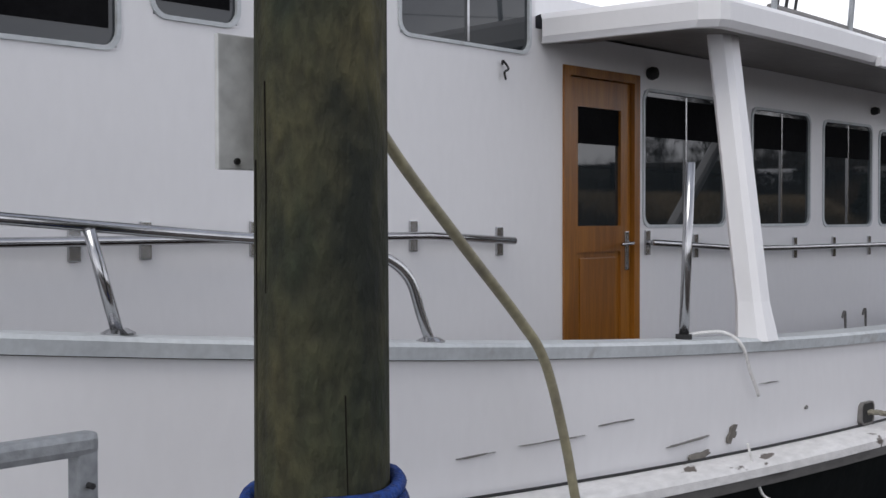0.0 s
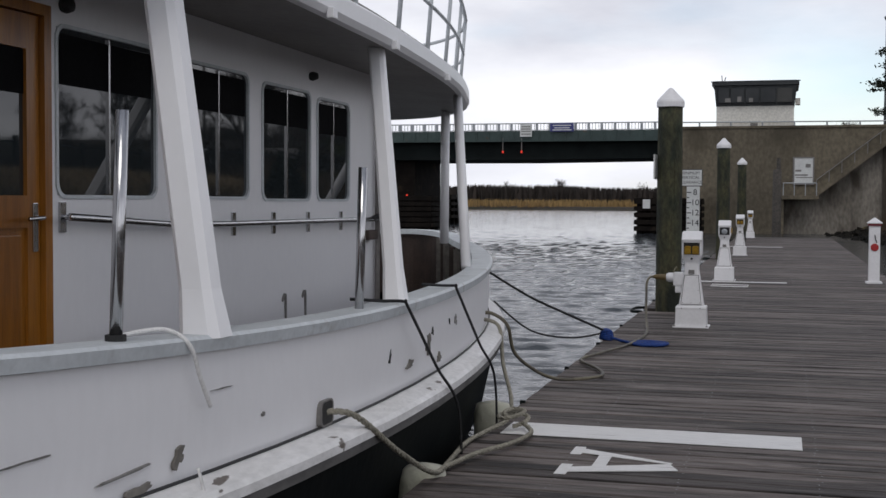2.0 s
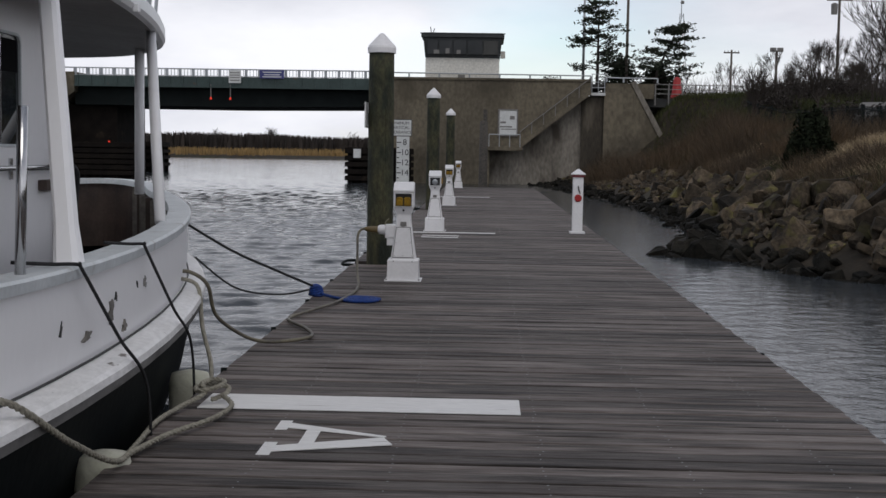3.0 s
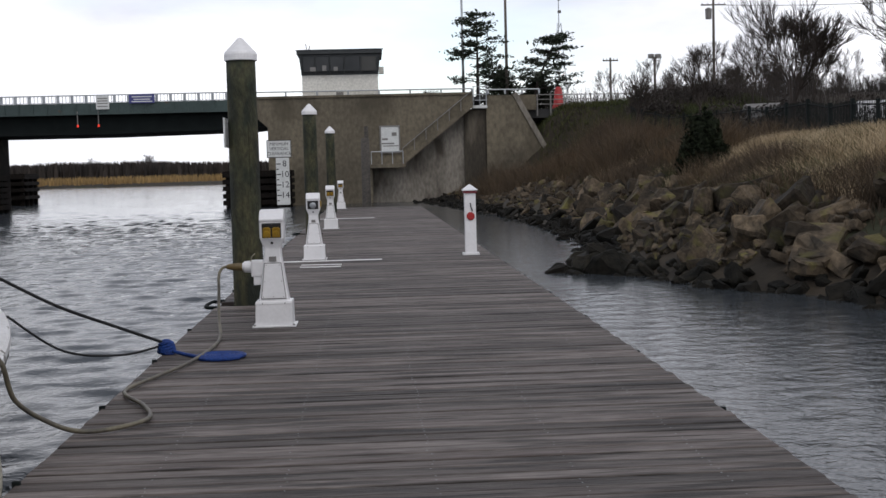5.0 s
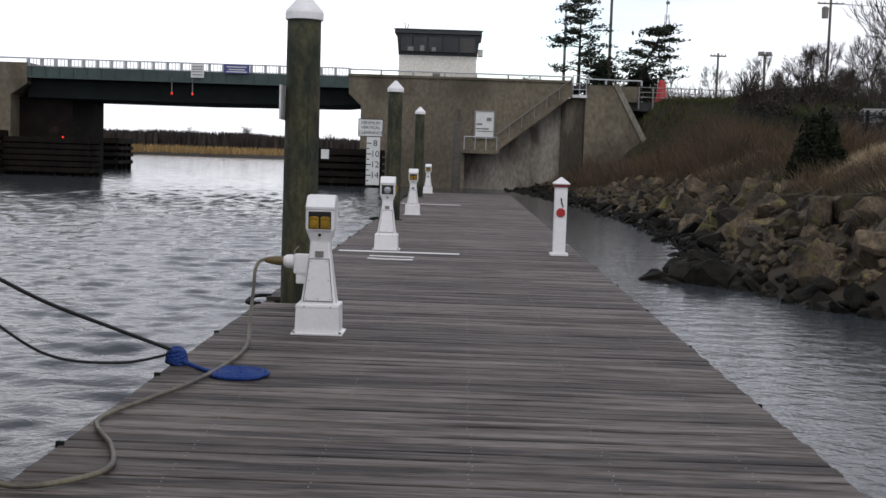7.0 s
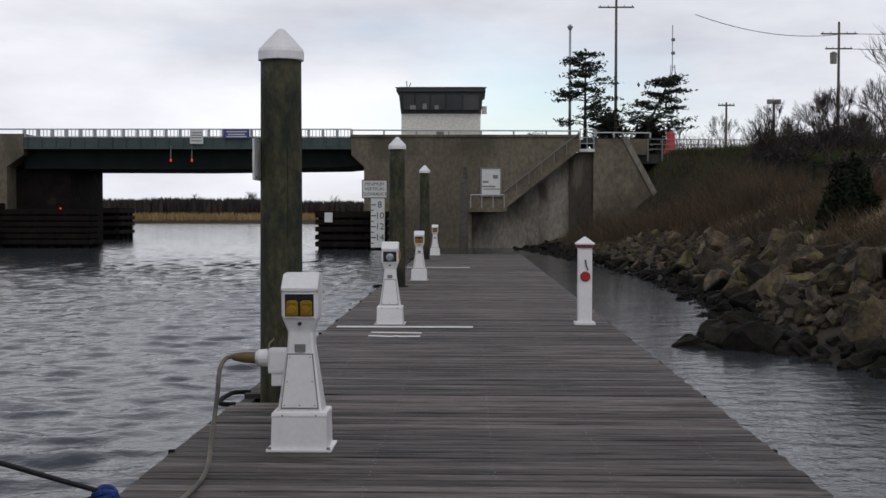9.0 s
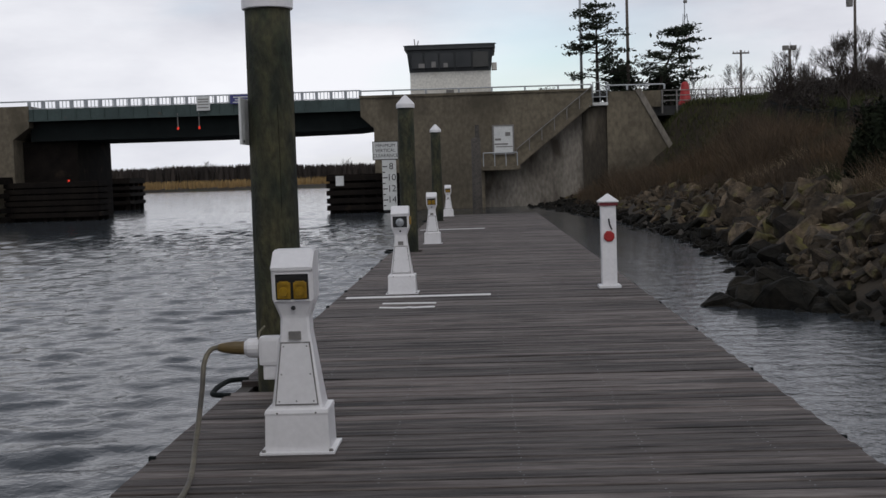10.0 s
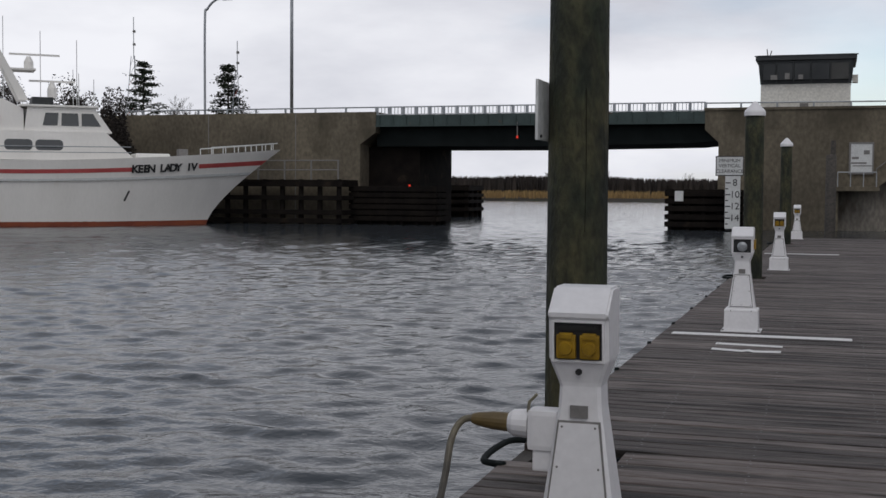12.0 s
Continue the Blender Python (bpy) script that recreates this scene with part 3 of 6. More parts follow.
def boat_window(y0, y1, z0, z1, split, pane_cover):
    o = thing_part("window", boat)
    part("window_frame", ring(rounded(y0 - 0.012, y1 + 0.012, z0 - 0.012, z1 + 0.012, 0.065), rounded(y0 + 0.004, y1 - 0.004, z0 + 0.004, z1 - 0.004, 0.055), WALL_X - 0.02, WALL_X + 0.009), CAP, o, "pale metal window frame")
    part("pane", prism(rounded(y0 + 0.004, y1 - 0.004, z0 + 0.004, z1 - 0.004, 0.05), WALL_X - 0.016, WALL_X - 0.006), GLASS, o, "dark glass pane")
    # Painted reflection of the dark overhang: a matte sheet over the glass.
    part("window_blind", box(WALL_X - 0.010, WALL_X - 0.003, y0 + 0.03, y1 - 0.03, z0 + (z1 - z0) * pane_cover, z1 - 0.03), DARK_REFLECTION, o, "black band painted in for the soffit mirrored in the pane")
    if split:
        ym = y0 + (y1 - y0) * split
        part("window_mullion", box(WALL_X - 0.012, WALL_X + 0.003, ym - 0.007, ym + 0.007, z0 + 0.01, z1 - 0.01), CHROME, o)
    return o


for a, b, c, d in AFT_WINDOWS:
    boat_window(a, b, c, d, 0.5, 0.66)
for a, b, c, d in FORE_WINDOWS:
    boat_window(a, b, c, d, 0.5 if b - a > 0.6 else 0, 0.8 if a > 3 else 0.08)

# overhanging boat deck
ROOF = smooth_path([(-1.30, 4.80, 0), (-1.315, 5.7, 0), (-1.37, 6.8, 0), (-1.44, 7.85, 0), (-1.64, 9.7, 0), (-1.89, 11.1, 0), (-2.26, 12.5, 0), (-2.85, 13.4, 0), (-3.6, 13.75, 0)], 6)
ROOF = [Vector((-2.18, 4.62, 0)), Vector((-1.40, 4.70, 0)), Vector((-1.32, 4.75, 0))] + ROOF
roof_line = [(p.x, p.y) for p in ROOF] + [(2 * BOAT_XC - p.x, p.y) for p in ROOF[::-1]][1:]
ROOF_Z = 2.25


def roof_row(z, inset):
    out = []
    for x, y in roof_line:
        d = Vector((x - BOAT_XC, (y - 8) * 0.35, 0))
        d = d.normalized() * inset if d.length > 0 else d
        out.append((x - d.x, y - d.y, z))
    return out


# Soffit and ceiling carry the overhang's shade in their colour.
part("soffit", loft([roof_row(ROOF_Z + 0.10, 1.2), roof_row(ROOF_Z, 0.05)]), SOFFIT, boat, "underside of the upper deck, shade put into its dull colour")
bm = loft([roof_row(ROOF_Z, 0.05), roof_row(ROOF_Z, 0.0), roof_row(ROOF_Z + 0.03, -0.02), roof_row(ROOF_Z + 0.11, -0.02), roof_row(ROOF_Z + 0.14, 0.02), roof_row(ROOF_Z + 0.15, 0.15)])
bm.faces.new([bm.verts.new(p) for p in roof_row(ROOF_Z + 0.15, 0.15)])
part("boat_deck", bm, WHITE, boat, "white overhanging upper deck")
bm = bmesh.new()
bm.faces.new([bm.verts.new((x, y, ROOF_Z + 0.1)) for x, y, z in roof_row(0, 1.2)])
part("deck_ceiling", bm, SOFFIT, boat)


def boat_post(base, top, w0, w1):
    b, t = Vector(base), Vector(top)
    rows = []
    for p, w in ((b, w0 * 1.25), (b.lerp(t, 0.12), w0), (t, w1)):
        c = w * 0.2
        h = w / 2
        sq = [(-h, -h + c), (-h, h - c), (-h + c, h), (h - c, h), (h, h - c), (h, -h + c), (h - c, -h), (-h + c, -h)]
        rows.append([(p.x + a, p.y + d, p.z) for a, d in sq])
    return loft(rows, None, True, True)


part("deck_post", boat_post((-1.19, 4.86, 0.905), (-1.49, 5.08, 2.27), 0.125, 0.12), WHITE, boat, "square white raked deck post", False)
part("deck_post", boat_post((-1.17, 6.95, 0.86), (-1.55, 7.75, 2.27), 0.095, 0.085), WHITE, boat, "square white raked deck post", False)
part("deck_post", tube([(-1.52, 9.75, 0.88), (-1.90, 10.9, 2.27)], 0.038, 10), WHITE, boat, "round white deck post", True)
part("deck_post", tube([(-2.52, 12.75, 0.95), (-2.5, 12.7, 2.27)], 0.045, 10), WHITE, boat, "round white deck post", True)


# door in the house side
door = thing_part("door", boat)
door["label"] = "varnished teak door with a glass upper half"
y0, y1, z0, z1 = DOOR
part("door_leaf", wall_with_holes(WALL_X - 0.012, y0 + 0.045, y1 - 0.045, z0 + 0.02, z1 - 0.04, [(y0 + 0.13, y1 - 0.13, 1.39, 1.98), (y0 + 0.13, y1 - 0.13, 0.36, 1.26)], 0.035), TEAK, door)
part("door_frame", ring([(y0 - 0.01, z0), (y0 - 0.01, z1 + 0.01), (y1 + 0.01, z1 + 0.01), (y1 + 0.01, z0)], [(y0 + 0.04, z0 + 0.01), (y0 + 0.04, z1 - 0.035), (y1 - 0.04, z1 - 0.035), (y1 - 0.04, z0 + 0.01)], WALL_X - 0.06, WALL_X + 0.012), TEAK, door)
part("door_panel", box(WALL_X - 0.045, WALL_X - 0.026, y0 + 0.125, y1 - 0.125, 0.355, 1.265), TEAK, door)
part("door_panel", box(WALL_X - 0.03, WALL_X - 0.020, y0 + 0.16, y1 - 0.16, 0.39, 1.23, 0.004), TEAK, door)
part("pane", box(WALL_X - 0.04, WALL_X - 0.03, y0 + 0.125, y1 - 0.125, 1.385, 1.985), GLASS, door)
# The door's pane gets the same painted soffit reflection.
part("window_blind", box(WALL_X - 0.032, WALL_X - 0.026, y0 + 0.13, y1 - 0.13, 1.80, 1.98), DARK_REFLECTION, door, "black band painted in for the soffit mirrored in the pane")
handle = part("handle_plate", box(WALL_X - 0.012, WALL_X - 0.004, y1 - 0.10, y1 - 0.065, 1.16, 1.36, 0.003), CHROME, door, "chrome handle plate")
part("door_handle", tube([(WALL_X - 0.01, y1 - 0.08, 1.30), (WALL_X + 0.035, y1 - 0.08, 1.30), (WALL_X + 0.04, y1 - 0.095, 1.30), (WALL_X + 0.04, y1 - 0.19, 1.295)], 0.009, 8), CHROME, handle, "chrome lever", True)


def wall_rail(pts, brackets):
    rail = part("handrail", tube(pts, 0.017, 10), CHROME, boat, "stainless steel handrail on the house side", True)
    for y, z in brackets:
        part("rail_bracket", box(WALL_X, WALL_X + 0.012, y - 0.022, y + 0.022, z - 0.065, z + 0.065, 0.003), CHROME, rail)
        part("rail_bracket", tube([(WALL_X + 0.01, y, z), (WALL_X + 0.075, y, z)], 0.011, 8), CHROME, rail)


wall_rail([(WALL_X + 0.07, y, 1.357 - (0.03 if y > 4 else 0)) for y in (0.6, 2.0, 3.0, 3.8, 4.36)], [(y, 1.355) for y in (1.2, 2.19, 2.46, 2.93, 3.77)] + [(4.33, 1.325)])
wall_rail([(WALL_X + 0.07, y, 1.30 - 0.05 * min(1, (y - 5.5)) - 0.003 * (y - 6)) for y in (5.5, 5.9, 6.4, 7.0, 8.0, 9.0, 9.55)], [(5.54, 1.30), (6.02, 1.275), (6.58, 1.246), (7.2, 1.243), (7.75, 1.24), (8.3, 1.238), (8.9, 1.236)])

# rail along the fore cap, stanchion pipes
fore = [(cap_x(y) - 0.08, y, cap_z(y) + 0.305) for y in (-1.0, 0.0, 1.0, 1.6, 2.2, 2.68)]
fore += [(cap_x(2.88) - 0.08, 2.88, cap_z(2.95) + 0.285), (cap_x(2.99) - 0.08, 2.99, cap_z(3.07) + 0.22), (cap_x(3.04) - 0.08, 3.04, cap_z(3.12) + 0.1), (cap_x(3.08) - 0.08, 3.08, cap_z(3.1))]
rail = part("bow_rail", tube(smooth_path(fore, 5), 0.018, 10), CHROME, boat, "polished steel bow rail", True)
for y in (-0.4, 1.98):
    part("stanchion", tube([(cap_x(y) - 0.08, y + 0.03, cap_z(y)), (cap_x(y) - 0.08, y - 0.06, cap_z(y) + 0.3)], 0.018, 10), CHROME, rail, "", True)
    part("rail_foot", lathe([(0.05, 0), (0.05, 0.006), (0.026, 0.018)], 14, None, pose(cap_x(y) - 0.08, y + 0.03, cap_z(y))), CHROME, rail)
part("rail_foot", lathe([(0.05, 0), (0.05, 0.006), (0.026, 0.018)], 14, None, pose(cap_x(3.08) - 0.08, 3.08, cap_z(3.1))), CHROME, rail)
part("deck_pipe", tube([(-1.27, 4.40, 0.92), (-1.26, 4.43, 1.655)], 0.021, 10), CHROME, boat, "upright steel pipe on the cap rail", True)
part("pipe_socket", tube([(-1.27, 4.40, 0.915), (-1.27, 4.40, 0.955)], 0.034, 10), RUBBER, boat)
part("deck_pipe", tube([(-1.16, 6.36, 0.86), (-1.15, 6.38, 1.53)], 0.021, 10), CHROME, boat, "upright steel pipe on the cap rail", True)
part("deck_vent", box(cap_x(1.55) - 0.14, cap_x(1.55) - 0.04, 1.3, 1.66, cap_z(1.5) - 0.005, cap_z(1.5) + 0.055, 0.02), CAP, boat, "pale grey rounded deck fitting")
part("wall_lamp", lathe([(0.03, 0), (0.036, 0.02), (0.03, 0.045), (0.012, 0.055)], 12, None, pose(WALL_X, 5.56, 2.19, 0, 90, 0)), RUBBER, boat, "small dark wall lamp")
part("wall_lamp", lathe([(0.025, 0), (0.03, 0.02), (0.02, 0.05)], 12, None, pose(WALL_X, 8.35, 2.17, 0, 90, 0)), RUBBER, boat, "small dark wall lamp")
part("hook", tube(smooth_path([(WALL_X, 4.36, 2.13), (WALL_X + 0.03, 4.33, 2.14), (WALL_X + 0.02, 4.38, 2.11), (WALL_X + 0.03, 4.34, 2.09), (WALL_X + 0.02, 4.36, 2.06)], 4), 0.0055, 6), RUBBER, boat, "dark iron hook")
part("conduit", tube([(WALL_X + 0.03, 9.62, 0.2), (WALL_X + 0.03, 9.62, 2.3)], 0.02, 8), SOFFIT, boat)
part("conduit", tube(smooth_path([(WALL_X + 0.06, 9.4, 1.24), (WALL_X + 0.12, 9.5, 1.27), (WALL_X + 0.16, 9.62, 1.2), (WALL_X + 0.12, 9.7, 0.95), (WALL_X + 0.14, 9.72, 0.6), (WALL_X + 0.3, 9.5, 0.2)], 5), 0.02, 8), BLACK_ROPE, boat, "black cable down the house corner")
part("junction_box", box(WALL_X, WALL_X + 0.06, 9.35, 9.55, 1.09, 1.16, 0.01), DARK_WOOD, boat)
for y in (7.92, 8.24):
    part("drip_stain_fitting", tube(smooth_path([(WALL_X + 0.002, y - 0.03, 0.76), (WALL_X + 0.01, y, 0.80), (WALL_X + 0.004, y + 0.02, 0.68), (WALL_X + 0.004, y + 0.02, 0.56)], 4), 0.009, 6), GREY_INK, boat)

# upper deck rail
edge = [p for p in ROOF if p.y > 5.3]
upper = [Vector((p.x - 0.07, p.y - (0.03 if p.y > 12 else 0), ROOF_Z + 0.15)) for p in edge]
upper += [Vector((2 * BOAT_XC - p.x, p.y, p.z)) for p in upper[::-1]][1:]
def lift(path, h, out=0.0):
    return [Vector((p.x + out * (1 if p.x > BOAT_XC else -1), p.y, p.z + h)) for p in path]
top_rail = part("upper_rail", tube(lift(upper, 0.62, 0.05), 0.017, 8), CAP, boat, "white painted pipe rail round the upper deck", True)
part("mid_rail", tube(lift(upper, 0.31, 0.03), 0.013, 8), CAP, top_rail, "", True)
acc, last = 0.0, upper[0]
for p in upper:
    acc += (p - last).length
    last = p
    if acc > 0.75 or p is upper[0]:
        acc = 0.0
        o = 0.05 if p.x > BOAT_XC else -0.05
        part("stanchion", tube([p, (p.x + o, p.y, p.z + 0.62)], 0.015, 8), CAP, top_rail, "", True)
part("toe_rail", tube(lift(upper, 0.015, -0.02), 0.022, 6), GREY_INK, boat)
for dy in (0.0, 0.12, 0.25):
    part("antenna", tube([(-2.6, 7.6 + dy, 2.4), (-2.2 - dy, 7.9 + dy * 3, 6.0)], 0.012, 6), RUBBER, boat, "thin dark whip antenna")
for y in (6.4, 7.6, 9.3):
    k = min(ROOF, key=lambda q: abs(q.y - y))
    part("fascia_drain", box(k.x + 0.01, k.x + 0.045, k.y - 0.03, k.y + 0.03, ROOF_Z - 0.02, ROOF_Z + 0.03, 0.006), WHITE, boat)
for k in range(14):
    y = 10.2 + 0.33 * k
    for side in (1, -1):
        x = BOAT_XC + side * (cap_x(min(y, 14.6)) - BOAT_XC - 0.19)
        part("bulwark_rib", box(x - 0.025, x + 0.025, y - 0.03, y + 0.03, 0.12, cap_z(y) - 0.06), BARE_WOOD if k % 3 else DARK_WOOD, boat, "worn rib inside the bulwark")

# chips, scars and the chock in the bulwark
def bulwark_x(y, z):
    return cap_x(y) - 0.006


rng = random.Random(4)
def chip(y, z, w, h, material, tilt=0.0):
    pts = []
    n = 15
    for k in range(n):
        a = 2 * math.pi * k / n
        r = rng.uniform(0.3, 1.05)
        dy, dz = r * w / 2 * math.cos(a), r * h / 2 * math.sin(a)
        pts.append((y + dy * math.cos(tilt) - dz * math.sin(tilt), z + dy * math.sin(tilt) + dz * math.cos(tilt)))
    own = bmesh.new()
    rows = []
    for e in (-0.008, 0.0035):
        rows.append([own.verts.new((bulwark_x(a, b) + e, a, b)) for a, b in pts])
    own.faces.new(rows[1])
    for k in range(n):
        own.faces.new((rows[0][k], rows[0][(k + 1) % n], rows[1][(k + 1) % n], rows[1][k]))
    part("paint_chip", own, material, hull, "patch of peeled paint")


for y, z, w, h, m, t in ((4.42, 0.47, 0.20, 0.055, BARE_WOOD, 0.1), (4.62, 0.53, 0.10, 0.06, BARE_WOOD, 0.8), (4.35, 0.535, 0.34, 0.010, GREY_INK, 0.05), (6.60, 0.62, 0.03, 0.10, RUBBER, -0.3),
                         (6.95, 0.54, 0.17, 0.06, BARE_WOOD, 0.1), (7.33, 0.60, 0.13, 0.12, BARE_WOOD, 0.4), (7.42, 0.66, 0.07, 0.05, RUBBER, 0.2), (7.60, 0.5, 0.10, 0.07, BARE_WOOD, 0.4),
                         (7.88, 0.67, 0.03, 0.05, RUBBER, 0), (8.07, 0.66, 0.09, 0.07, GREY_INK, 0.2), (3.9, 0.66, 0.26, 0.007, GREY_INK, 0.02), (3.55, 0.63, 0.40, 0.006, GREY_INK, 0.0),
                         (3.2, 0.62, 0.2, 0.006, GREY_INK, 0.03), (4.9, 0.72, 0.2, 0.006, GREY_INK, -0.02), (3.3, 0.42, 0.5, 0.007, GREY_INK, 0.03), (4.05, 0.385, 0.03, 0.05, RUST, 0.3),
                         (5.2, 0.58, 0.03, 0.02, GREY_INK, 0), (3.75, 0.38, 0.05, 0.02, GREY_INK, 0)):
    chip(y, z, w, h, m, t)
part("seam", tube([(cap_x(y) - 0.004, y, cap_z(y) + rub_z(y) + 0.034) for y in HULL_YS if y < 14.5], 0.006, 6), RUBBER, boat, "dark open seam above the rub rail")
chock = part("mooring_chock", ring(rounded(5.70, 5.84, 0.435, 0.545, 0.03), rounded(5.708, 5.832, 0.443, 0.537, 0.025), cap_x(5.77) - 0.06, cap_x(5.77) + 0.004), GREY_INK, boat, "dark mooring hole in the bulwark")
part("chock_hole", prism(rounded(5.708, 5.832, 0.443, 0.537, 0.025), cap_x(5.77) - 0.05, cap_x(5.77) + 0.001), RUBBER, chock)

# ---- things on the dock ----
def dock_pile(x, y, top, sign):
    p = thing("dock_pile", "round weathered timber dock pile with a white conical cap", "pile", "dock piles", pose(x, y, 0))
    rg = random.Random(int(y * 7))
    rows = []
    seg = 40
    for k in range(15):
        z = -2.0 + (top + 2.0) * k / 14
        rows.append([((0.162 - 0.004 * z) * (1 + 0.018 * noise.noise(Vector((math.cos(t) * 3, math.sin(t) * 3, z * 0.5 + y)))) * math.cos(t),
                      (0.162 - 0.004 * z) * (1 + 0.018 * noise.noise(Vector((math.cos(t) * 3, math.sin(t) * 3, z * 0.5 + y)))) * math.sin(t), z) for t in (2 * math.pi * j / seg for j in range(seg))])
    part("post", loft(rows, None, True, True), PILE, p, "greenish grey treated timber post", True)
    for k in range(4):
        t, z, ln = rg.uniform(0, 6.28), rg.uniform(0.1, top - 0.7), rg.uniform(0.3, 0.9)
        r = 0.1605 - 0.004 * z
        part("crack", tube([(r * math.cos(t), r * math.sin(t), z), (r * math.cos(t + 0.02), r * math.sin(t + 0.02), z + ln / 2), (r * math.cos(t - 0.01), r * math.sin(t - 0.01), z + ln)], 0.002, 5), TIMBER_DARK, p, "drying crack")
    part("cap", lathe([(0.166, top - 0.05), (0.172, top - 0.045), (0.174, top + 0.015), (0.165, top + 0.04), (0.03, top + 0.185), (0.008, top + 0.195), (0.002, top + 0.197)], 32), PLASTIC, p, "white plastic cone cap")
    if sign:
        s0, s1, z0, z1 = sign
        q = part("sign_panel", box(-0.185, -0.17, s0, s1, z0, z1, 0.004), SIGN_WHITE, p, "plain pale sign panel fixed to the pile")
        part("sign_bolt", tube([(-0.168, s0 + 0.05, z0 + 0.02), (-0.16, s0 + 0.05, z0 + 0.02)], 0.008, 8), RUBBER, q)
    return p


dock_pile(-0.79, 2.02, 2.56, (-0.17, 0.26, 1.545, 1.865))
dock_pile(-0.635, 16.60, 2.615, (-0.2, 0.2, 1.66, 1.97))
dock_pile(-0.62, 31.1, 2.72, None)
dock_pile(-0.62, 45.5, 2.75, None)

# old bare piles past the end of the dock
op = thing("old_pile", "dark bare timber pile without a cap", "pile", at=pose(0.55, 56.0, 0))
part("post", lathe([(0.2, -2), (0.19, 0), (0.175, 2.75), (0.12, 2.8)], 20), BEAM, op, "", True)
part("stub", lathe([(0.09, 2.78), (0.08, 3.3)], 10, None, pose(0.06, 0, 0)), BEAM, op)


def screw(parent, x, y, z, r=0.006):
    part("screw", lathe([(r, 0), (r * 0.7, 0.003)], 8, None, pose(x, y, z, 90, 0, 0)), GREY_INK, parent)


def pedestal(x, y, sockets, turn=0.0):
    p = thing("power_pedestal", "white plastic dock power pedestal with " + ("yellow twist-lock sockets" if sockets else "a round meter behind a window"), "power pedestal", "dock power pedestals", pose(x, y, 0, 0, 0, turn))
    foot = part("foot", box(-0.195, 0.195, -0.165, 0.165, 0, 0.014, 0.004), PLASTIC, p)
    for a in (-0.175, 0.175):
        part("anchor_bolt", lathe([(0.012, 0.014), (0.010, 0.026)], 6, None, pose(a, -0.145, 0)), GREY_INK, foot)
    rows = [[(-w, -d, z), (w, -d, z), (w, d, z), (-w, d, z)] for z, w, d in ((0.014, 0.168, 0.138), (0.20, 0.163, 0.133), (0.212, 0.166, 0.136), (0.228, 0.162, 0.132), (0.232, 0.155, 0.125))]
    base = part("base", loft(rows, None, True, True), PLASTIC, p)
    for a in (-0.10, 0.10):
        screw(base, a, -0.1355, 0.213)
    rows = []
    for z, w, d in ((0.232, 0.135, 0.105), (0.27, 0.128, 0.102), (0.62, 0.078, 0.078), (0.70, 0.074, 0.078), (0.715, 0.078, 0.08), (0.785, 0.103, 0.10), (0.80, 0.105, 0.102)):
        c = 0.012
        rows.append([(-w + c, -d, z), (w - c, -d, z), (w, -d + c, z), (w, d - c, z), (w - c, d, z), (-w + c, d, z), (-w, d - c, z), (-w, -d + c, z)])
    col = part("column", loft(rows, None, True, True), PLASTIC, p)
    tilt = math.degrees(math.atan2(0.024, 0.35))
    plate = thing_part("access_plate", p)
    plate.matrix_basis = pose(0, -0.1025, 0.255, -tilt * 1.0, 0, 0)
    part("plate_rim", prism([(-0.113, -0.006), (0.113, -0.006), (0.077, 0.322), (-0.077, 0.322)], -0.006, 0.006, "y"), GREY_INK, plate)
    face = part("plate_face", prism([(-0.106, 0.002), (0.106, 0.002), (0.070, 0.314), (-0.070, 0.314)], -0.011, 0.0, "y"), PLASTIC, plate)
    for a, b in ((-0.09, 0.015), (0.09, 0.015), (0, 0.015), (-0.075, 0.155), (0.075, 0.155), (-0.06, 0.3), (0.06, 0.3)):
        screw(face, a, -0.011, b, 0.0045)
    lab = part("rating_label", box(-0.032, 0.032, -0.0905, -0.080, 0.588, 0.632), GREY_INK, p, "grey rating label")
    part("lock", lathe([(0.012, 0), (0.012, 0.008)], 12, None, pose(0.0, -0.094, 0.755, 90, 0, 0)), INK, p)
    side = [(-0.10, 0.79), (-0.115, 0.94), (-0.132, 0.952), (-0.134, 0.968), (-0.126, 0.975), (-0.035, 1.048), (-0.02, 1.053), (0.10, 1.053), (0.108, 1.043), (0.108, 0.79)]
    w = 0.108
    own = bmesh.new()
    rows = [[(a, y_, z_) for y_, z_ in side] for a in (-w, w)]
    loft(rows, own, True, True)
    bmesh.ops.bevel(own, geom=[e for e in own.edges if abs(e.verts[0].co.x - e.verts[1].co.x) < 1e-5], offset=0.008, segments=2, affect="EDGES", clamp_overlap=True)
    head = part("head", own, PLASTIC, p)
    lean = math.degrees(math.atan2(0.016, 0.155))
    bay = thing_part("socket_bay", p)
    bay.matrix_basis = pose(0, -0.1005, 0.80, lean, 0, 0)
    part("bay_back", box(-0.086, 0.086, -0.004, 0.004, 0.0, 0.135), INK, bay)
    part("bay_rim", ring([(-0.094, -0.008), (0.094, -0.008), (0.094, 0.143), (-0.094, 0.143)], [(-0.086, 0.0), (0.086, 0.0), (0.086, 0.135), (-0.086, 0.135)], -0.014, 0.002, "y"), PLASTIC, bay)
    if sockets:
        for a in (-0.042, 0.042):
            s = part("socket", box(a - 0.035, a + 0.035, -0.024, -0.003, 0.006, 0.092, 0.008), YELLOW, bay, "yellow socket cover")
            part("socket_lug", box(a - 0.024, a + 0.024, -0.03, -0.006, 0.078, 0.098, 0.004), YELLOW, s)
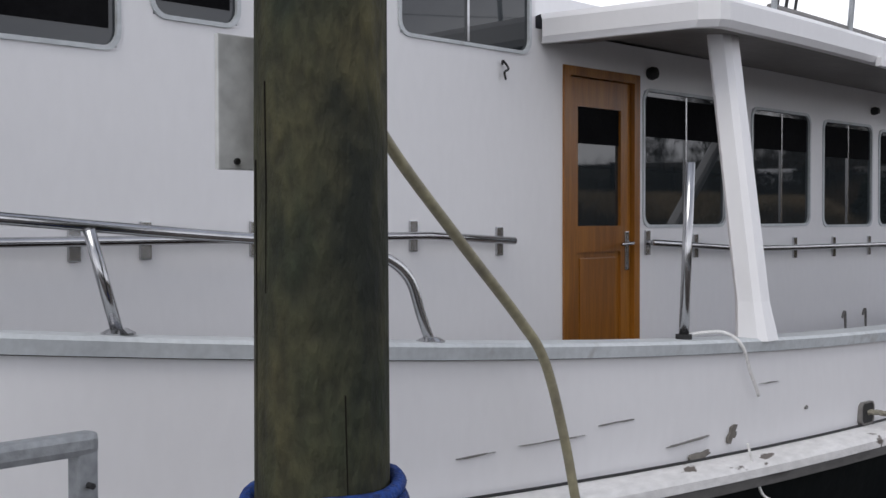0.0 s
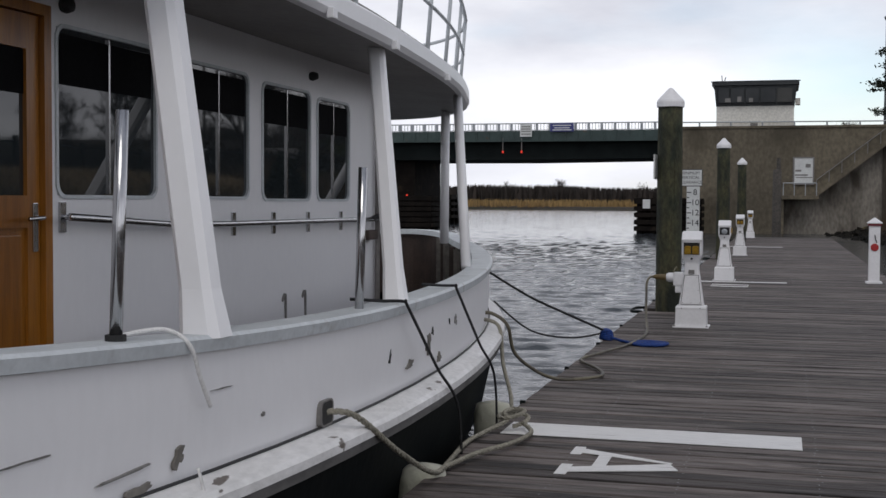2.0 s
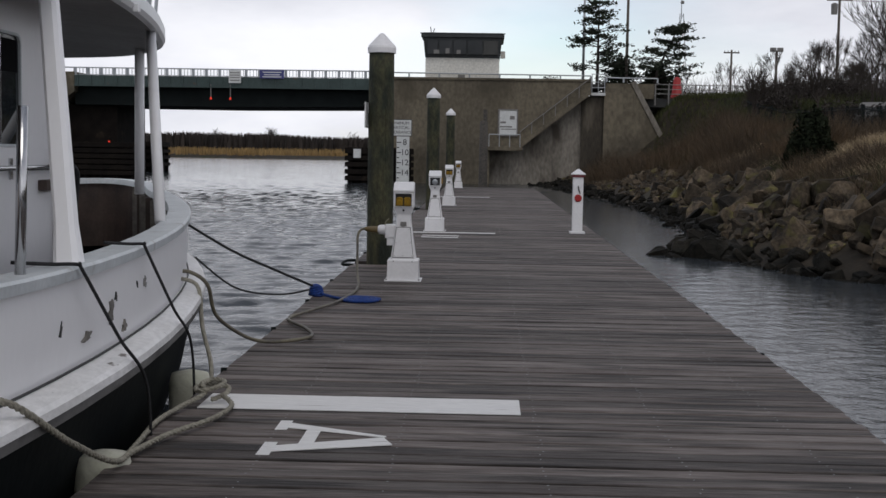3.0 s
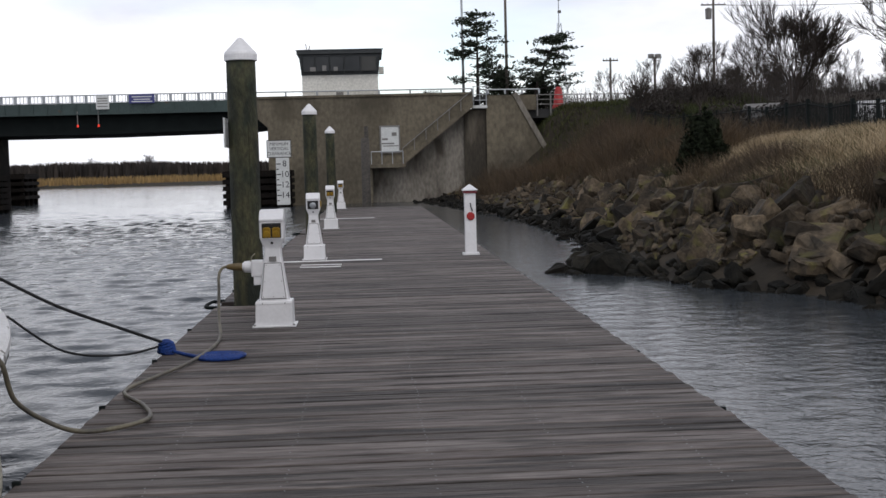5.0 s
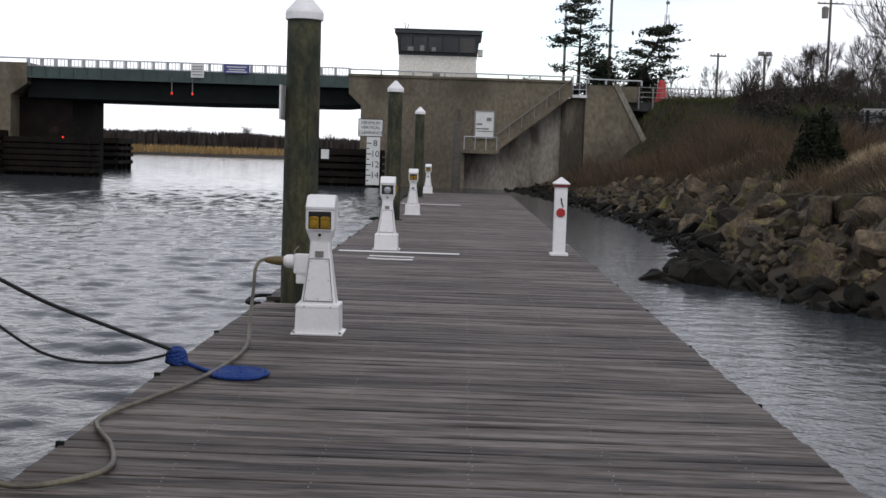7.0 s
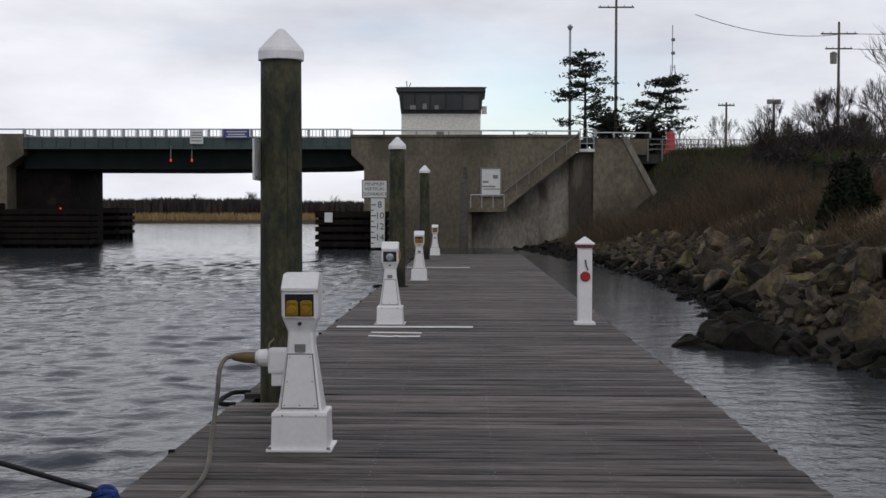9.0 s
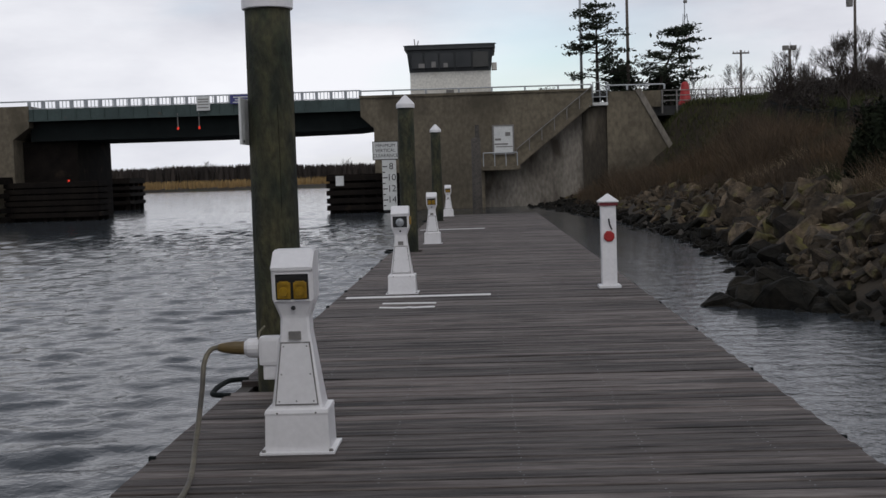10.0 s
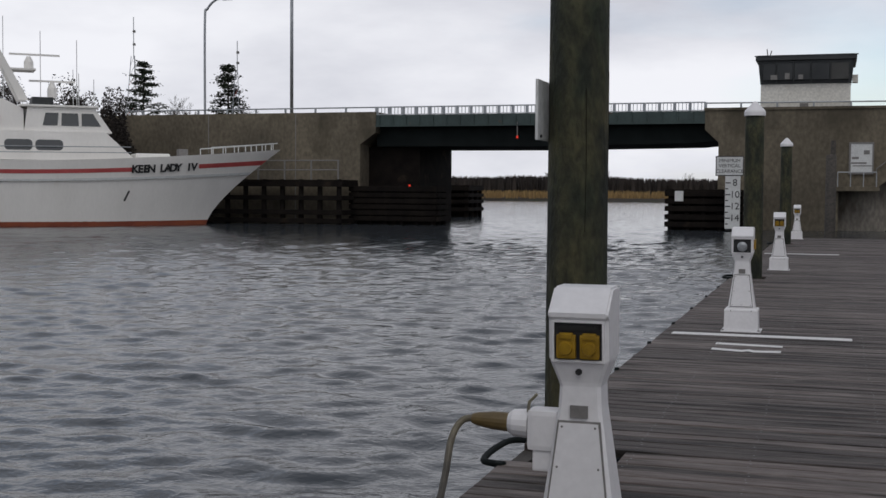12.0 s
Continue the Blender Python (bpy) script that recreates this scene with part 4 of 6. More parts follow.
            part("socket_boss", lathe([(0.026, 0), (0.022, 0.012)], 14, None, pose(a, -0.022, 0.045, 90, 0, 0)), YELLOW, s)
        part("breaker", box(-0.07, 0.07, -0.012, -0.003, 0.108, 0.126), RUBBER, bay)
    else:
        part("meter", lathe([(0.05, 0), (0.048, 0.02), (0.03, 0.03), (0.005, 0.032)], 20, None, pose(0.0, -0.004, 0.06, 90, 0, 0)), GALV, bay, "round glass meter")
    return p


for x, y, k in ((-0.21, 14.66, 1), (-0.22, 22.95, 0), (-0.28, 33.3, 1), (-0.40, 49.2, 1)):
    q = pedestal(x, y, k)
    if y > 20 and not k:
        for e in (0.108, ):
            part("side_socket", box(e, e + 0.02, -0.06, 0.04, 0.83, 0.93, 0.006), YELLOW, q, "yellow socket on the side")
    if y < 15:
        first = q
plug = thing_part("plug_box", first)
plug["label"] = "white inlet box with a plugged-in shore cable"
part("box", box(-0.20, -0.085, -0.055, 0.055, 0.45, 0.60, 0.02), PLASTIC, plug)
part("lower_box", box(-0.18, -0.10, -0.045, 0.045, 0.375, 0.452, 0.01), PLASTIC, plug)
part("collar", lathe([(0.055, 0), (0.05, 0.06), (0.035, 0.08)], 16, None, pose(-0.20, 0, 0.54, 0, -90, 0)), PLASTIC, plug)
part("plug", lathe([(0.036, 0), (0.034, 0.07), (0.025, 0.13), (0.019, 0.15)], 16, None, pose(-0.27, 0, 0.54, 0, -88, 0)), mat("brown_plug", (0.16, 0.11, 0.04), (0.10, 0.07, 0.03), 10, 0.5), plug, "brown cable plug")
part("strap", tube([(-0.2, -0.03, 0.59), (-0.19, -0.05, 0.63), (-0.16, -0.06, 0.66)], 0.006, 6), CABLE, plug)

b = thing("dock_bollard", "white square dock post with pyramid cap and red disc", "bollard", at=pose(2.27, 22.95, 0))
part("foot", box(-0.13, 0.13, -0.13, 0.13, 0, 0.035, 0.006), PLASTIC, b)
part("post", box(-0.088, 0.088, -0.088, 0.088, 0.03, 0.985, 0.008), PLASTIC, b)
part("band", box(-0.108, 0.108, -0.108, 0.108, 0.985, 1.025), mat("dark_red_band", (0.16, 0.012, 0.02), None, 6, 0.5), b, "dark red band")
rows = [[(-w, -w, z), (w, -w, z), (w, w, z), (-w, w, z)] for w, z in ((0.118, 1.025), (0.12, 1.04), (0.01, 1.125))]
part("cap", loft(rows, None, True, True), PLASTIC, b, "white pyramid cap")
part("disc", lathe([(0.068, 0), (0.068, 0.012), (0.055, 0.02)], 8, None, pose(0, -0.09, 0.62, 90, 22.5, 0)), RED, b, "red disc")
part("line", tube([(0.0, -0.095, 0.83), (0.01, -0.1, 0.76), (0.035, -0.1, 0.70)], 0.009, 6), INK, b)
part("line", tube([(0.035, -0.1, 0.73), (0.03, -0.1, 0.66)], 0.006, 6), TAPE, b)

# hand rail of the ladder at the dock's edge
lad = thing("dock_ladder", "grey square-tube metal handrail of a dock ladder", "ladder", at=pose(-0.90, 0, 0))
part("upright", box(-0.022, 0.022, 1.43, 1.475, 0.0, 0.955, 0.004), GALV, lad)
part("upright", box(-0.022, 0.022, 0.80, 0.845, 0.0, 0.955, 0.004), GALV, lad)
part("top_bar", box(-0.024, 0.024, 0.78, 1.478, 0.935, 0.985, 0.015), GALV, lad)
part("pin", lathe([(0.007, 0), (0.007, 0.03)], 8, None, pose(0.01, 1.452, 0.875, 0, 90, 0)), INK, lad)

# painted slip lines and letter
def deck_line(name, x0, x1, y0, y1, label):
    tagged(link_mesh(name, box(x0, x1, y0, y1, 0.0005, 0.004), TAPE), label, "deck marking", "slip lines painted on the planks")


deck_line("slip_line", -0.86, 0.86, 8.02, 8.40, "broad white slip line painted across the planks")
deck_line("slip_line", -0.86, 0.84, 22.42, 22.60, "narrow white slip line painted across the planks")
deck_line("slip_line", -0.86, 0.80, 39.4, 39.65, "narrow white slip line painted across the planks")
letter = thing("painted_letter", "white letter A painted on the dock planks", "deck marking")
def stroke(p, q, w0, w1, top=0.0045):
    a, b = Vector((*p, 0)), Vector((*q, 0))
    n = (b - a).normalized().cross(Vector((0, 0, 1)))
    return prism([tuple((a + n * w0).xy), tuple((b + n * w1).xy), tuple((b - n * w1).xy), tuple((a - n * w0).xy)], 0.0005, top, "z")


part("stroke", stroke((-0.33, 7.17), (0.21, 7.37), 0.05, 0.075), TAPE, letter)
part("stroke", stroke((-0.32, 7.66), (0.19, 7.455), 0.05, 0.012), TAPE, letter)
part("stroke", stroke((-0.17, 7.25), (-0.17, 7.60), 0.035, 0.035, 0.0038), TAPE, letter)
part("serif", stroke((-0.335, 7.06), (-0.335, 7.30), 0.03, 0.03, 0.0032), TAPE, letter)
part("serif", stroke((-0.335, 7.56), (-0.335, 7.76), 0.03, 0.03, 0.0032), TAPE, letter)
letter = thing("painted_letter", "white letter B painted on the dock planks, seen edge on", "deck marking")
part("stroke", prism([(-0.37, 21.72), (0.23, 21.66), (0.23, 21.78), (-0.37, 21.84)], 0.0005, 0.0045, "z"), TAPE, letter)
part("stroke", prism([(-0.37, 21.32), (-0.1, 21.24), (-0.05, 21.30), (0.0, 21.24), (0.23, 21.28), (0.23, 21.40), (0.0, 21.36), (-0.05, 21.42), (-0.1, 21.36), (-0.37, 21.44)], 0.0005, 0.0045, "z"), TAPE, letter)

# ropes and cables
def rope(name, pts, r, material, label, category="rope", steps=10, ends=None):
    return tagged(link_mesh(name, tube(smooth_path(pts, steps), r, 8), material, smooth=True), label, category)


def strand_rope(name, pts, r, material, label, steps=14):
    """A laid rope: three strands twisted round the line."""
    line = smooth_path(pts, steps)
    t = thing(name, label, "rope")
    dist = 0.0
    acc = [0.0]
    for a, b in zip(line, line[1:]):
        acc.append(acc[-1] + (b - a).length)
    fine = []
    n = max(8, int(acc[-1] / 0.022))
    j = 0
    for k in range(n + 1):
        s = acc[-1] * k / n
        while j < len(acc) - 2 and acc[j + 1] < s:
            j += 1
        f = (s - acc[j]) / max(1e-6, acc[j + 1] - acc[j])
        fine.append((line[j].lerp(line[j + 1], f), (line[j + 1] - line[j]).normalized(), s))
    for ph in range(3):
        pts3 = []
        for p, d, s in fine:
            u = d.cross(Vector((0.1, 0.2, 1))).normalized()
            v = d.cross(u)
            a = s / (r * 7.0) * 2 * math.pi + ph * 2.094
            pts3.append(p + (u * math.cos(a) + v * math.sin(a)) * r * 0.5)
        part("strand", tube(pts3, r * 0.56, 6), material, t, "", True)
    return t


strand_rope("mooring_line", [(-1.12, 5.77, 0.49), (-1.0, 5.85, 0.47), (-0.93, 6.25, 0.24), (-0.90, 6.7, 0.05), (-0.89, 6.95, 0.03), (-0.82, 7.3, 0.03), (-0.70, 7.62, 0.03), (-0.66, 7.95, 0.03), (-0.74, 8.12, 0.05)], 0.0145, TAN_ROPE, "weathered tan mooring line from the hull to the dock edge")
strand_rope("rope_pile", [(-0.80, 8.1, 0.03), (-0.74, 8.16, 0.05), (-0.74, 8.26, 0.07), (-0.84, 8.28, 0.08), (-0.90, 8.18, 0.08), (-0.86, 8.08, 0.08), (-0.77, 8.09, 0.10), (-0.75, 8.2, 0.11), (-0.82, 8.26, 0.11), (-0.87, 8.18, 0.10), (-0.83, 8.08, 0.07), (-0.92, 7.9, 0.03), (-0.96, 7.6, 0.02), (-0.93, 7.2, 0.02), (-0.91, 6.95, 0.02)], 0.0145, TAN_ROPE, "tan mooring rope knotted at the dock edge")
rope("hanging_line", [(-1.42, 9.8, 0.50), (-1.27, 9.76, 0.45), (-1.2, 9.6, 0.20), (-1.05, 9.2, 0.0), (-1.0, 8.85, -0.15), (-0.98, 8.6, -0.2)], 0.014, TAN_ROPE, "tan line hanging from the rub rail")
rope("shore_power_cable", [(-1.47, 9.9, 0.53), (-1.36, 9.92, 0.53), (-1.25, 9.96, 0.44), (-1.21, 10.05, 0.22), (-1.05, 10.15, 0.07), (-0.885, 10.14, 0.025), (-0.70, 10.25, 0.022), (-0.60, 10.48, 0.022), (-0.70, 10.85, 0.022), (-0.91, 11.35, 0.022), (-0.80, 11.9, 0.022), (-0.68, 12.4, 0.022), (-0.60, 13.1, 0.022), (-0.60, 13.75, 0.03), (-0.66, 14.2, 0.14), (-0.69, 14.5, 0.34), (-0.70, 14.62, 0.47), (-0.67, 14.66, 0.535), (-0.61, 14.66, 0.548)], 0.0135, CABLE_DARK, "yellow-grey shore power cable across the planks", "cable")
rope("water_hose", [(-0.93, 2.07, 1.96), (-1.05, 2.34, 1.82), (-1.12, 2.60, 1.61), (-1.15, 2.91, 1.355), (-1.155, 3.20, 1.10), (-1.15, 3.33, 0.95), (-1.14, 3.42, 0.70), (-1.12, 3.47, 0.445), (-1.08, 3.52, 0.1), (-1.06, 3.52, -0.7)], 0.0175, CABLE, "yellowed hose hanging over the boat's rail", "hose")
for pts in ([(-1.3, 6.62, 0.895), (-1.16, 6.68, 0.885), (-1.06, 6.74, 0.88), (-1.045, 6.76, 0.85), (-0.99, 7.08, 0.52), (-0.94, 7.36, 0.24), (-0.94, 7.42, -0.3)], [(-1.27, 7.75, 0.895), (-1.16, 7.82, 0.885), (-1.10, 7.88, 0.88), (-1.095, 7.9, 0.85), (-1.06, 8.3, 0.5), (-1.03, 8.6, 0.24), (-1.03, 8.68, -0.3)]):
    rope("fender_line", pts, 0.008, BLACK_ROPE, "black fender line over the boat's rail")
rope("stern_line", [(-1.95, 12.2, 0.72), (-1.6, 12.5, 0.46), (-1.25, 12.8, 0.26), (-0.96, 13.05, 0.1)], 0.012, BLACK_ROPE, "dark stern line to the dock edge")
rope("stern_line", [(-1.90, 12.3, 0.42), (-1.6, 12.6, 0.12), (-1.25, 12.9, 0.03), (-0.96, 13.06, 0.07)], 0.009, BLACK_ROPE, "thin slack dark stern line")
blue = thing("blue_rope_hitch", "blue rope wound on a cleat at the dock edge", "rope", at=pose(-0.93, 13.08, 0))
for k in range(5):
    part("turn", tube([(0.06 * math.cos(t) * (1 - 0.05 * k), 0.06 * math.sin(t), 0.018 + 0.017 * k + 0.010 * math.sin(t * 2 + k)) for t in (2 * math.pi * j / 16 for j in range(17))], 0.016, 6), BLUE_ROPE, blue, "", True)
part("core", lathe([(0.05, 0.0), (0.05, 0.085)], 12), BLUE_ROPE, blue)
coil = thing("blue_rope_coil", "flat coil of blue rope lying on the planks", "rope", at=pose(-0.47, 12.79, 0))
part("spiral", tube([((0.01 + 0.00178 * k) * math.cos(k * 0.42), (0.01 + 0.00178 * k) * math.sin(k * 0.42), 0.014 + 0.002 * math.sin(k)) for k in range(104)], 0.0145, 6), BLUE_ROPE, coil, "", True)
part("tail", tube(smooth_path([(-0.18, 0.0, 0.014), (-0.28, 0.12, 0.014), (-0.40, 0.22, 0.03)], 5), 0.0145, 6), BLUE_ROPE, coil, "", True)
bind = thing("blue_rope_binding", "blue rope wound round the timber pile", "rope", at=pose(-0.79, 2.02, 0))
for k in range(5):
    part("turn", tube([((0.182 + 0.006 * (k % 2)) * math.cos(t), (0.182 + 0.006 * (k % 2)) * math.sin(t), 0.655 + 0.032 * k + 0.02 * math.sin(t + 0.6) + 0.008 * math.sin(3 * t + k)) for t in (2 * math.pi * j / 32 for j in range(33))], 0.019, 6), BLUE_ROPE, bind, "", True)
rope("white_lashing", [(-1.27, 4.41, 0.95), (-1.2, 4.58, 0.955), (-1.14, 4.64, 0.90), (-1.13, 4.70, 0.78), (-1.125, 4.76, 0.68)], 0.008, TAPE, "white cord lashed to the pipe on the cap rail")
rope("hanging_line", [(-1.10, 4.62, 0.50), (-1.06, 4.66, 0.30), (-0.99, 4.68, 0.2), (-0.98, 4.68, -0.3)], 0.006, TAPE, "thin white cord hanging on the hull")
for x, y in ((-1.10, 8.85), (-1.0, 6.88)):
    f = thing("fender", "old pale foam fender hung at the dock edge", "fender", "boat fenders", pose(x, y, 0))
    part("body", lathe([(0.02, -0.62), (0.10, -0.58), (0.125, -0.5), (0.125, -0.03), (0.11, 0.03), (0.03, 0.05)], 18), FENDER, f, "", True)

# ---- bridge ----
BY = 79.0
bridge = thing("road_bridge", "low road bridge of green steel and stained concrete", "bridge")
bm = prism([(-6.2, 6.08), (-6.2, 4.9), (-5.45, 4.2), (-5.45, -1.2), (0.9, -1.2), (0.9, 1.75), (2.8, 1.75), (7.2, 5.2), (7.2, 6.02)], BY, BY + 9, "y")
abut = part("abutment", bm, CONCRETE, bridge, "stained concrete abutment wall")
part("coping", box(-6.25, 7.2, BY - 0.08, BY + 0.3, 5.95, 6.1, 0.02), CONCRETE, abut, "mossy concrete coping")
part("ledge", box(0.75, 2.95, BY - 0.75, BY + 0.02, 1.55, 1.78, 0.02), CONCRETE, abut, "concrete landing")
for x in (0.85, 1.5, 2.15, 2.8):
    part("landing_post", tube([(x, BY - 0.68, 1.78), (x, BY - 0.68, 2.55)], 0.03, 6), GALV, abut)
part("landing_rail", tube([(0.85, BY - 0.68, 2.55), (2.8, BY - 0.68, 2.55)], 0.03, 6), GALV, abut)
# stair along the slanted edge
a, b = Vector((2.8, 0, 1.75)), Vector((7.2, 0, 5.2))
part("stair_string", prism([(2.7, 1.62), (7.2, 5.15), (7.2, 5.5), (2.7, 1.97)], BY - 0.22, BY + 0.2, "y"), CONCRETE, abut, "slanted concrete stair string")
for k in range(7):
    p = a.lerp(b, k / 6)
    part("stair_post", tube([(p.x, BY - 0.15, p.z + 0.15), (p.x, BY - 0.15, p.z + 1.0)], 0.028, 6), GREY_INK, abut)
part("stair_rail", tube([(a.x, BY - 0.15, a.z + 1.0), (b.x, BY - 0.15, b.z + 1.0)], 0.03, 6), GREY_INK, abut)
bm = prism([(0.9, -1.2), (6.7, -1.2), (6.7, 5.05), (0.9, 5.05)], BY + 0.9, BY + 8.9, "y")
part("wing_wall", bm, CONCRETE_LIGHT, bridge, "pale stained concrete wall under the stair")
# Darker concrete tone for the band between pale wall and wing.
part("wall_pier", prism([(6.7, -1.2), (8.1, -1.2), (8.1, 5.08), (6.7, 5.08)], BY + 0.7, BY + 8.9, "y"), CONCRETE_DARK, bridge, "dark concrete pier between the walls")
bm = prism([(8.1, -1.2), (12.6, -1.2), (12.6, 0.8), (9.85, 5.9), (8.1, 5.9)], BY + 0.5, BY + 2.2, "y")
wing = part("wing_wall", bm, CONCRETE, bridge, "dark stained concrete wing wall")
part("wing_coping", prism([(9.75, 5.95), (12.7, 0.55), (12.98, 0.7), (10.05, 6.05)], BY + 0.4, BY + 2.3, "y"), CONCRETE_LIGHT, wing, "pale slanting coping")
part("gate_step", box(7.25, 8.15, BY + 0.2, BY + 1.4, 5.1, 5.28, 0.02), SIGN_WHITE, bridge, "pale landing step")
for x in (7.3, 7.7, 8.1):
    part("gate_post", tube([(x, BY + 0.3, 5.28), (x, BY + 0.3, 6.45)], 0.03, 6), GALV, bridge)
for z in (5.6, 5.95, 6.45):
    part("gate_rail", tube([(7.25, BY + 0.3, z), (8.15, BY + 0.3, z)], 0.025, 6), GALV, bridge)
part("parapet", box(8.15, 11.4, BY + 1.6, BY + 2.0, 5.0, 5.95), CONCRETE, bridge, "low mossy concrete parapet")
bm = prism([(-25.7, 6.15), (-25.7, 4.9), (-26.7, 4.2), (-26.7, -1.2), (-95, -1.2), (-95, 6.1)], BY, BY + 9, "y")
part("abutment", bm, CONCRETE, bridge, "stained concrete approach wall")
for x in (-31.0, -37.0, -44):
    part("wall_joint", box(x, x + 0.05, BY - 0.02, BY + 0.05, -0.6, 6.1), GREY_INK, bridge)
part("fascia_girder", box(-25.7, -6.2, BY + 0.05, BY + 0.4, 5.3, 5.95), GREEN_STEEL, bridge, "green steel fascia girder")
part("girder_flange", box(-25.7, -6.2, BY - 0.08, BY + 0.05, 5.24, 5.32), GREEN_STEEL, bridge)
for k in range(23):
    x = -25.5 + k * 0.845
    part("stiffener", box(x, x + 0.06, BY - 0.02, BY + 0.05, 5.32, 5.95), GREEN_STEEL, bridge)
# Shade below the road deck is put into the girders' colour.
part("lower_girder", prism([(-25.9, 5.3), (-5.5, 5.3), (-5.5, 4.35), (-7.0, 4.2), (-16, 4.08), (-25.9, 4.1)], BY + 0.75, BY + 8.5, "y"), STEEL_AND_SHADE, bridge, "lower girders, shade put into their near-black colour")
part("road_deck", box(-95, 8.2, BY + 0.5, BY + 8.6, 5.6, 5.85), ASPHALT, bridge, "asphalt road deck")
part("approach_road", box(8.2, 60, BY + 2.1, BY + 8.6, 4.5, 5.05), ASPHALT, bridge, "asphalt approach road")
# Concrete pier painted timber black in place of the shade on it.
part("pier", box(-26.7, -23.4, BY + 1.5, BY + 8, -1.2, 4.1), TIMBER_DARK, bridge, "bridge pier, shade put into its near-black colour")
# span railing: posts, rails, thin balusters
span = thing_part("span_railing", bridge)
part("top_rail", box(-25.7, -6.2, BY + 0.12, BY + 0.22, 6.39, 6.46), GALV, span)
part("bottom_rail", box(-25.7, -6.2, BY + 0.13, BY + 0.2, 5.97, 6.01), GALV, span)
for k in range(24):
    x = -25.7 + k * (19.5 / 23)
    part("rail_post", box(x - 0.08, x + 0.08, BY + 0.1, BY + 0.24, 5.95, 6.43), GALV, span)
thin = bmesh.new()
for k in range(92):
    x = -25.6 + k * (19.4 / 92)
    box(x - 0.018, x + 0.018, BY + 0.15, BY + 0.18, 5.98, 6.42, 0, thin)
tagged(part("balusters", thin, GALV, span), kind="stuff")


def pipe_rail(x0, x1, z0, z1, step):
    r = thing_part("pipe_railing", bridge)
    n = max(1, int(abs(x1 - x0) / step))
    part("rail", tube([(x0, BY + 0.2, z0 + 0.28), (x1, BY + 0.2, z1 + 0.28)], 0.045, 6), GALV, r)
    for k in range(n + 1):
        x, z = x0 + (x1 - x0) * k / n, z0 + (z1 - z0) * k / n
        part("rail_post", box(x - 0.05, x + 0.05, BY + 0.15, BY + 0.25, z, z + 0.28), GALV, r)


pipe_rail(-6.2, 7.2, 6.1, 6.05, 1.75)
pipe_rail(-62, -25.7, 6.12, 6.15, 2.0)
pipe_rail(8.2, 11.4, 5.95, 5.93, 0.9)
road_rail = thing_part("road_railing", bridge)
for z in (5.35, 5.65, 5.95):
    part("rail", tube([(11.45, BY + 1.8, z), (22.0, BY + 1.8, z - 0.1)], 0.03, 6), GREY_INK, road_rail)
for k in range(13):
    part("rail_post", box(11.5 + 0.86 * k - 0.04, 11.5 + 0.86 * k + 0.04, BY + 1.76, BY + 1.84, 4.6, 5.98), GREY_INK, road_rail)
# sign panels and navigation lights on the span
part("road_sign", box(-15.73, -14.95, BY - 0.15, BY - 0.11, 5.55, 6.36), SIGN_WHITE, bridge, "pale green-white sign panel")
for z in (6.2, 6.05, 5.9, 5.72):
    part("sign_bar", box(-15.65, -15.03, BY - 0.156, BY - 0.15, z - 0.03, z + 0.03), GREY_INK, bridge)
part("road_sign", box(-13.75, -12.2, BY - 0.15, BY - 0.11, 5.87, 6.4), BLUE_SIGN, bridge, "purple-blue sign panel")
for z, w in ((6.26, 0.6), (6.1, 0.5), (5.97, 0.62)):
    part("sign_bar", box(-12.97 - w, -12.97 + w, BY - 0.156, BY - 0.15, z - 0.03, z + 0.03), SIGN_WHITE, bridge)
for x in (-16.9, -15.65):
    n = thing_part("navigation_light", bridge)
    part("hanger", tube([(x, BY - 0.02, 5.45), (x, BY - 0.02, 4.65)], 0.03, 6), GREY_INK, n)
    part("lens", lathe([(0.06, 0), (0.065, 0.08), (0.04, 0.15)], 12, None, pose(x, BY - 0.02, 4.5)), RED_GLOW, n, "lit red signal lens")
n = thing_part("navigation_light", bridge)
part("lens", lathe([(0.06, 0), (0.06, 0.1)], 10, None, pose(-23.2, BY - 0.9, 1.67)), RED_GLOW, n, "lit red signal lens")

# wall board with grey marks
wb = thing("wall_board", "white board with blurred grey marks in a dark wall recess", "sign", at=pose(0, BY, 0))
part("panel", box(1.50, 2.58, -0.09, -0.05, 2.55, 4.08), SIGN_WHITE, wb)
part("frame", ring([(1.40, 2.45), (2.66, 2.45), (2.66, 4.16), (1.40, 4.16)], [(1.5, 2.55), (2.58, 2.55), (2.58, 4.08), (1.5, 4.08)], -0.12, 0.01, "y"), GREY_INK, wb)
for z, x0, x1, h in ((3.62, 2.15, 2.45, 0.22), (3.05, 1.52, 2.3, 0.09), (2.9, 1.6, 2.56, 0.06), (3.32, 1.55, 1.9, 0.12)):
    part("mark", box(x0, x1, -0.095, -0.09, z - h / 2, z + h / 2), GREY_INK, wb)

# control house
hut = thing("bridge_control_house", "white bridge tender's house with a dark flared window band", "control house")
part("wall", box(-3.28, 1.42, BY + 0.6, BY + 5, 5.99, 7.38), HUT_WHITE, hut, "off-white house wall")
part("wall_vent", box(-1.2, -0.75, BY + 0.56, BY + 0.6, 6.12, 6.32), GREY_INK, hut)
def hut_row(e, z):
    return [(-3.3 - e, BY + 0.55 - e, z), (1.45 + e, BY + 0.55 - e, z), (1.45 + e, BY + 5 + e, z), (-3.3 - e, BY + 5 + e, z)]
part("window_band", loft([hut_row(0.0, 7.38), hut_row(0.13, 8.62)], None, True, True), HUT_DARK, hut, "dark flared window band")
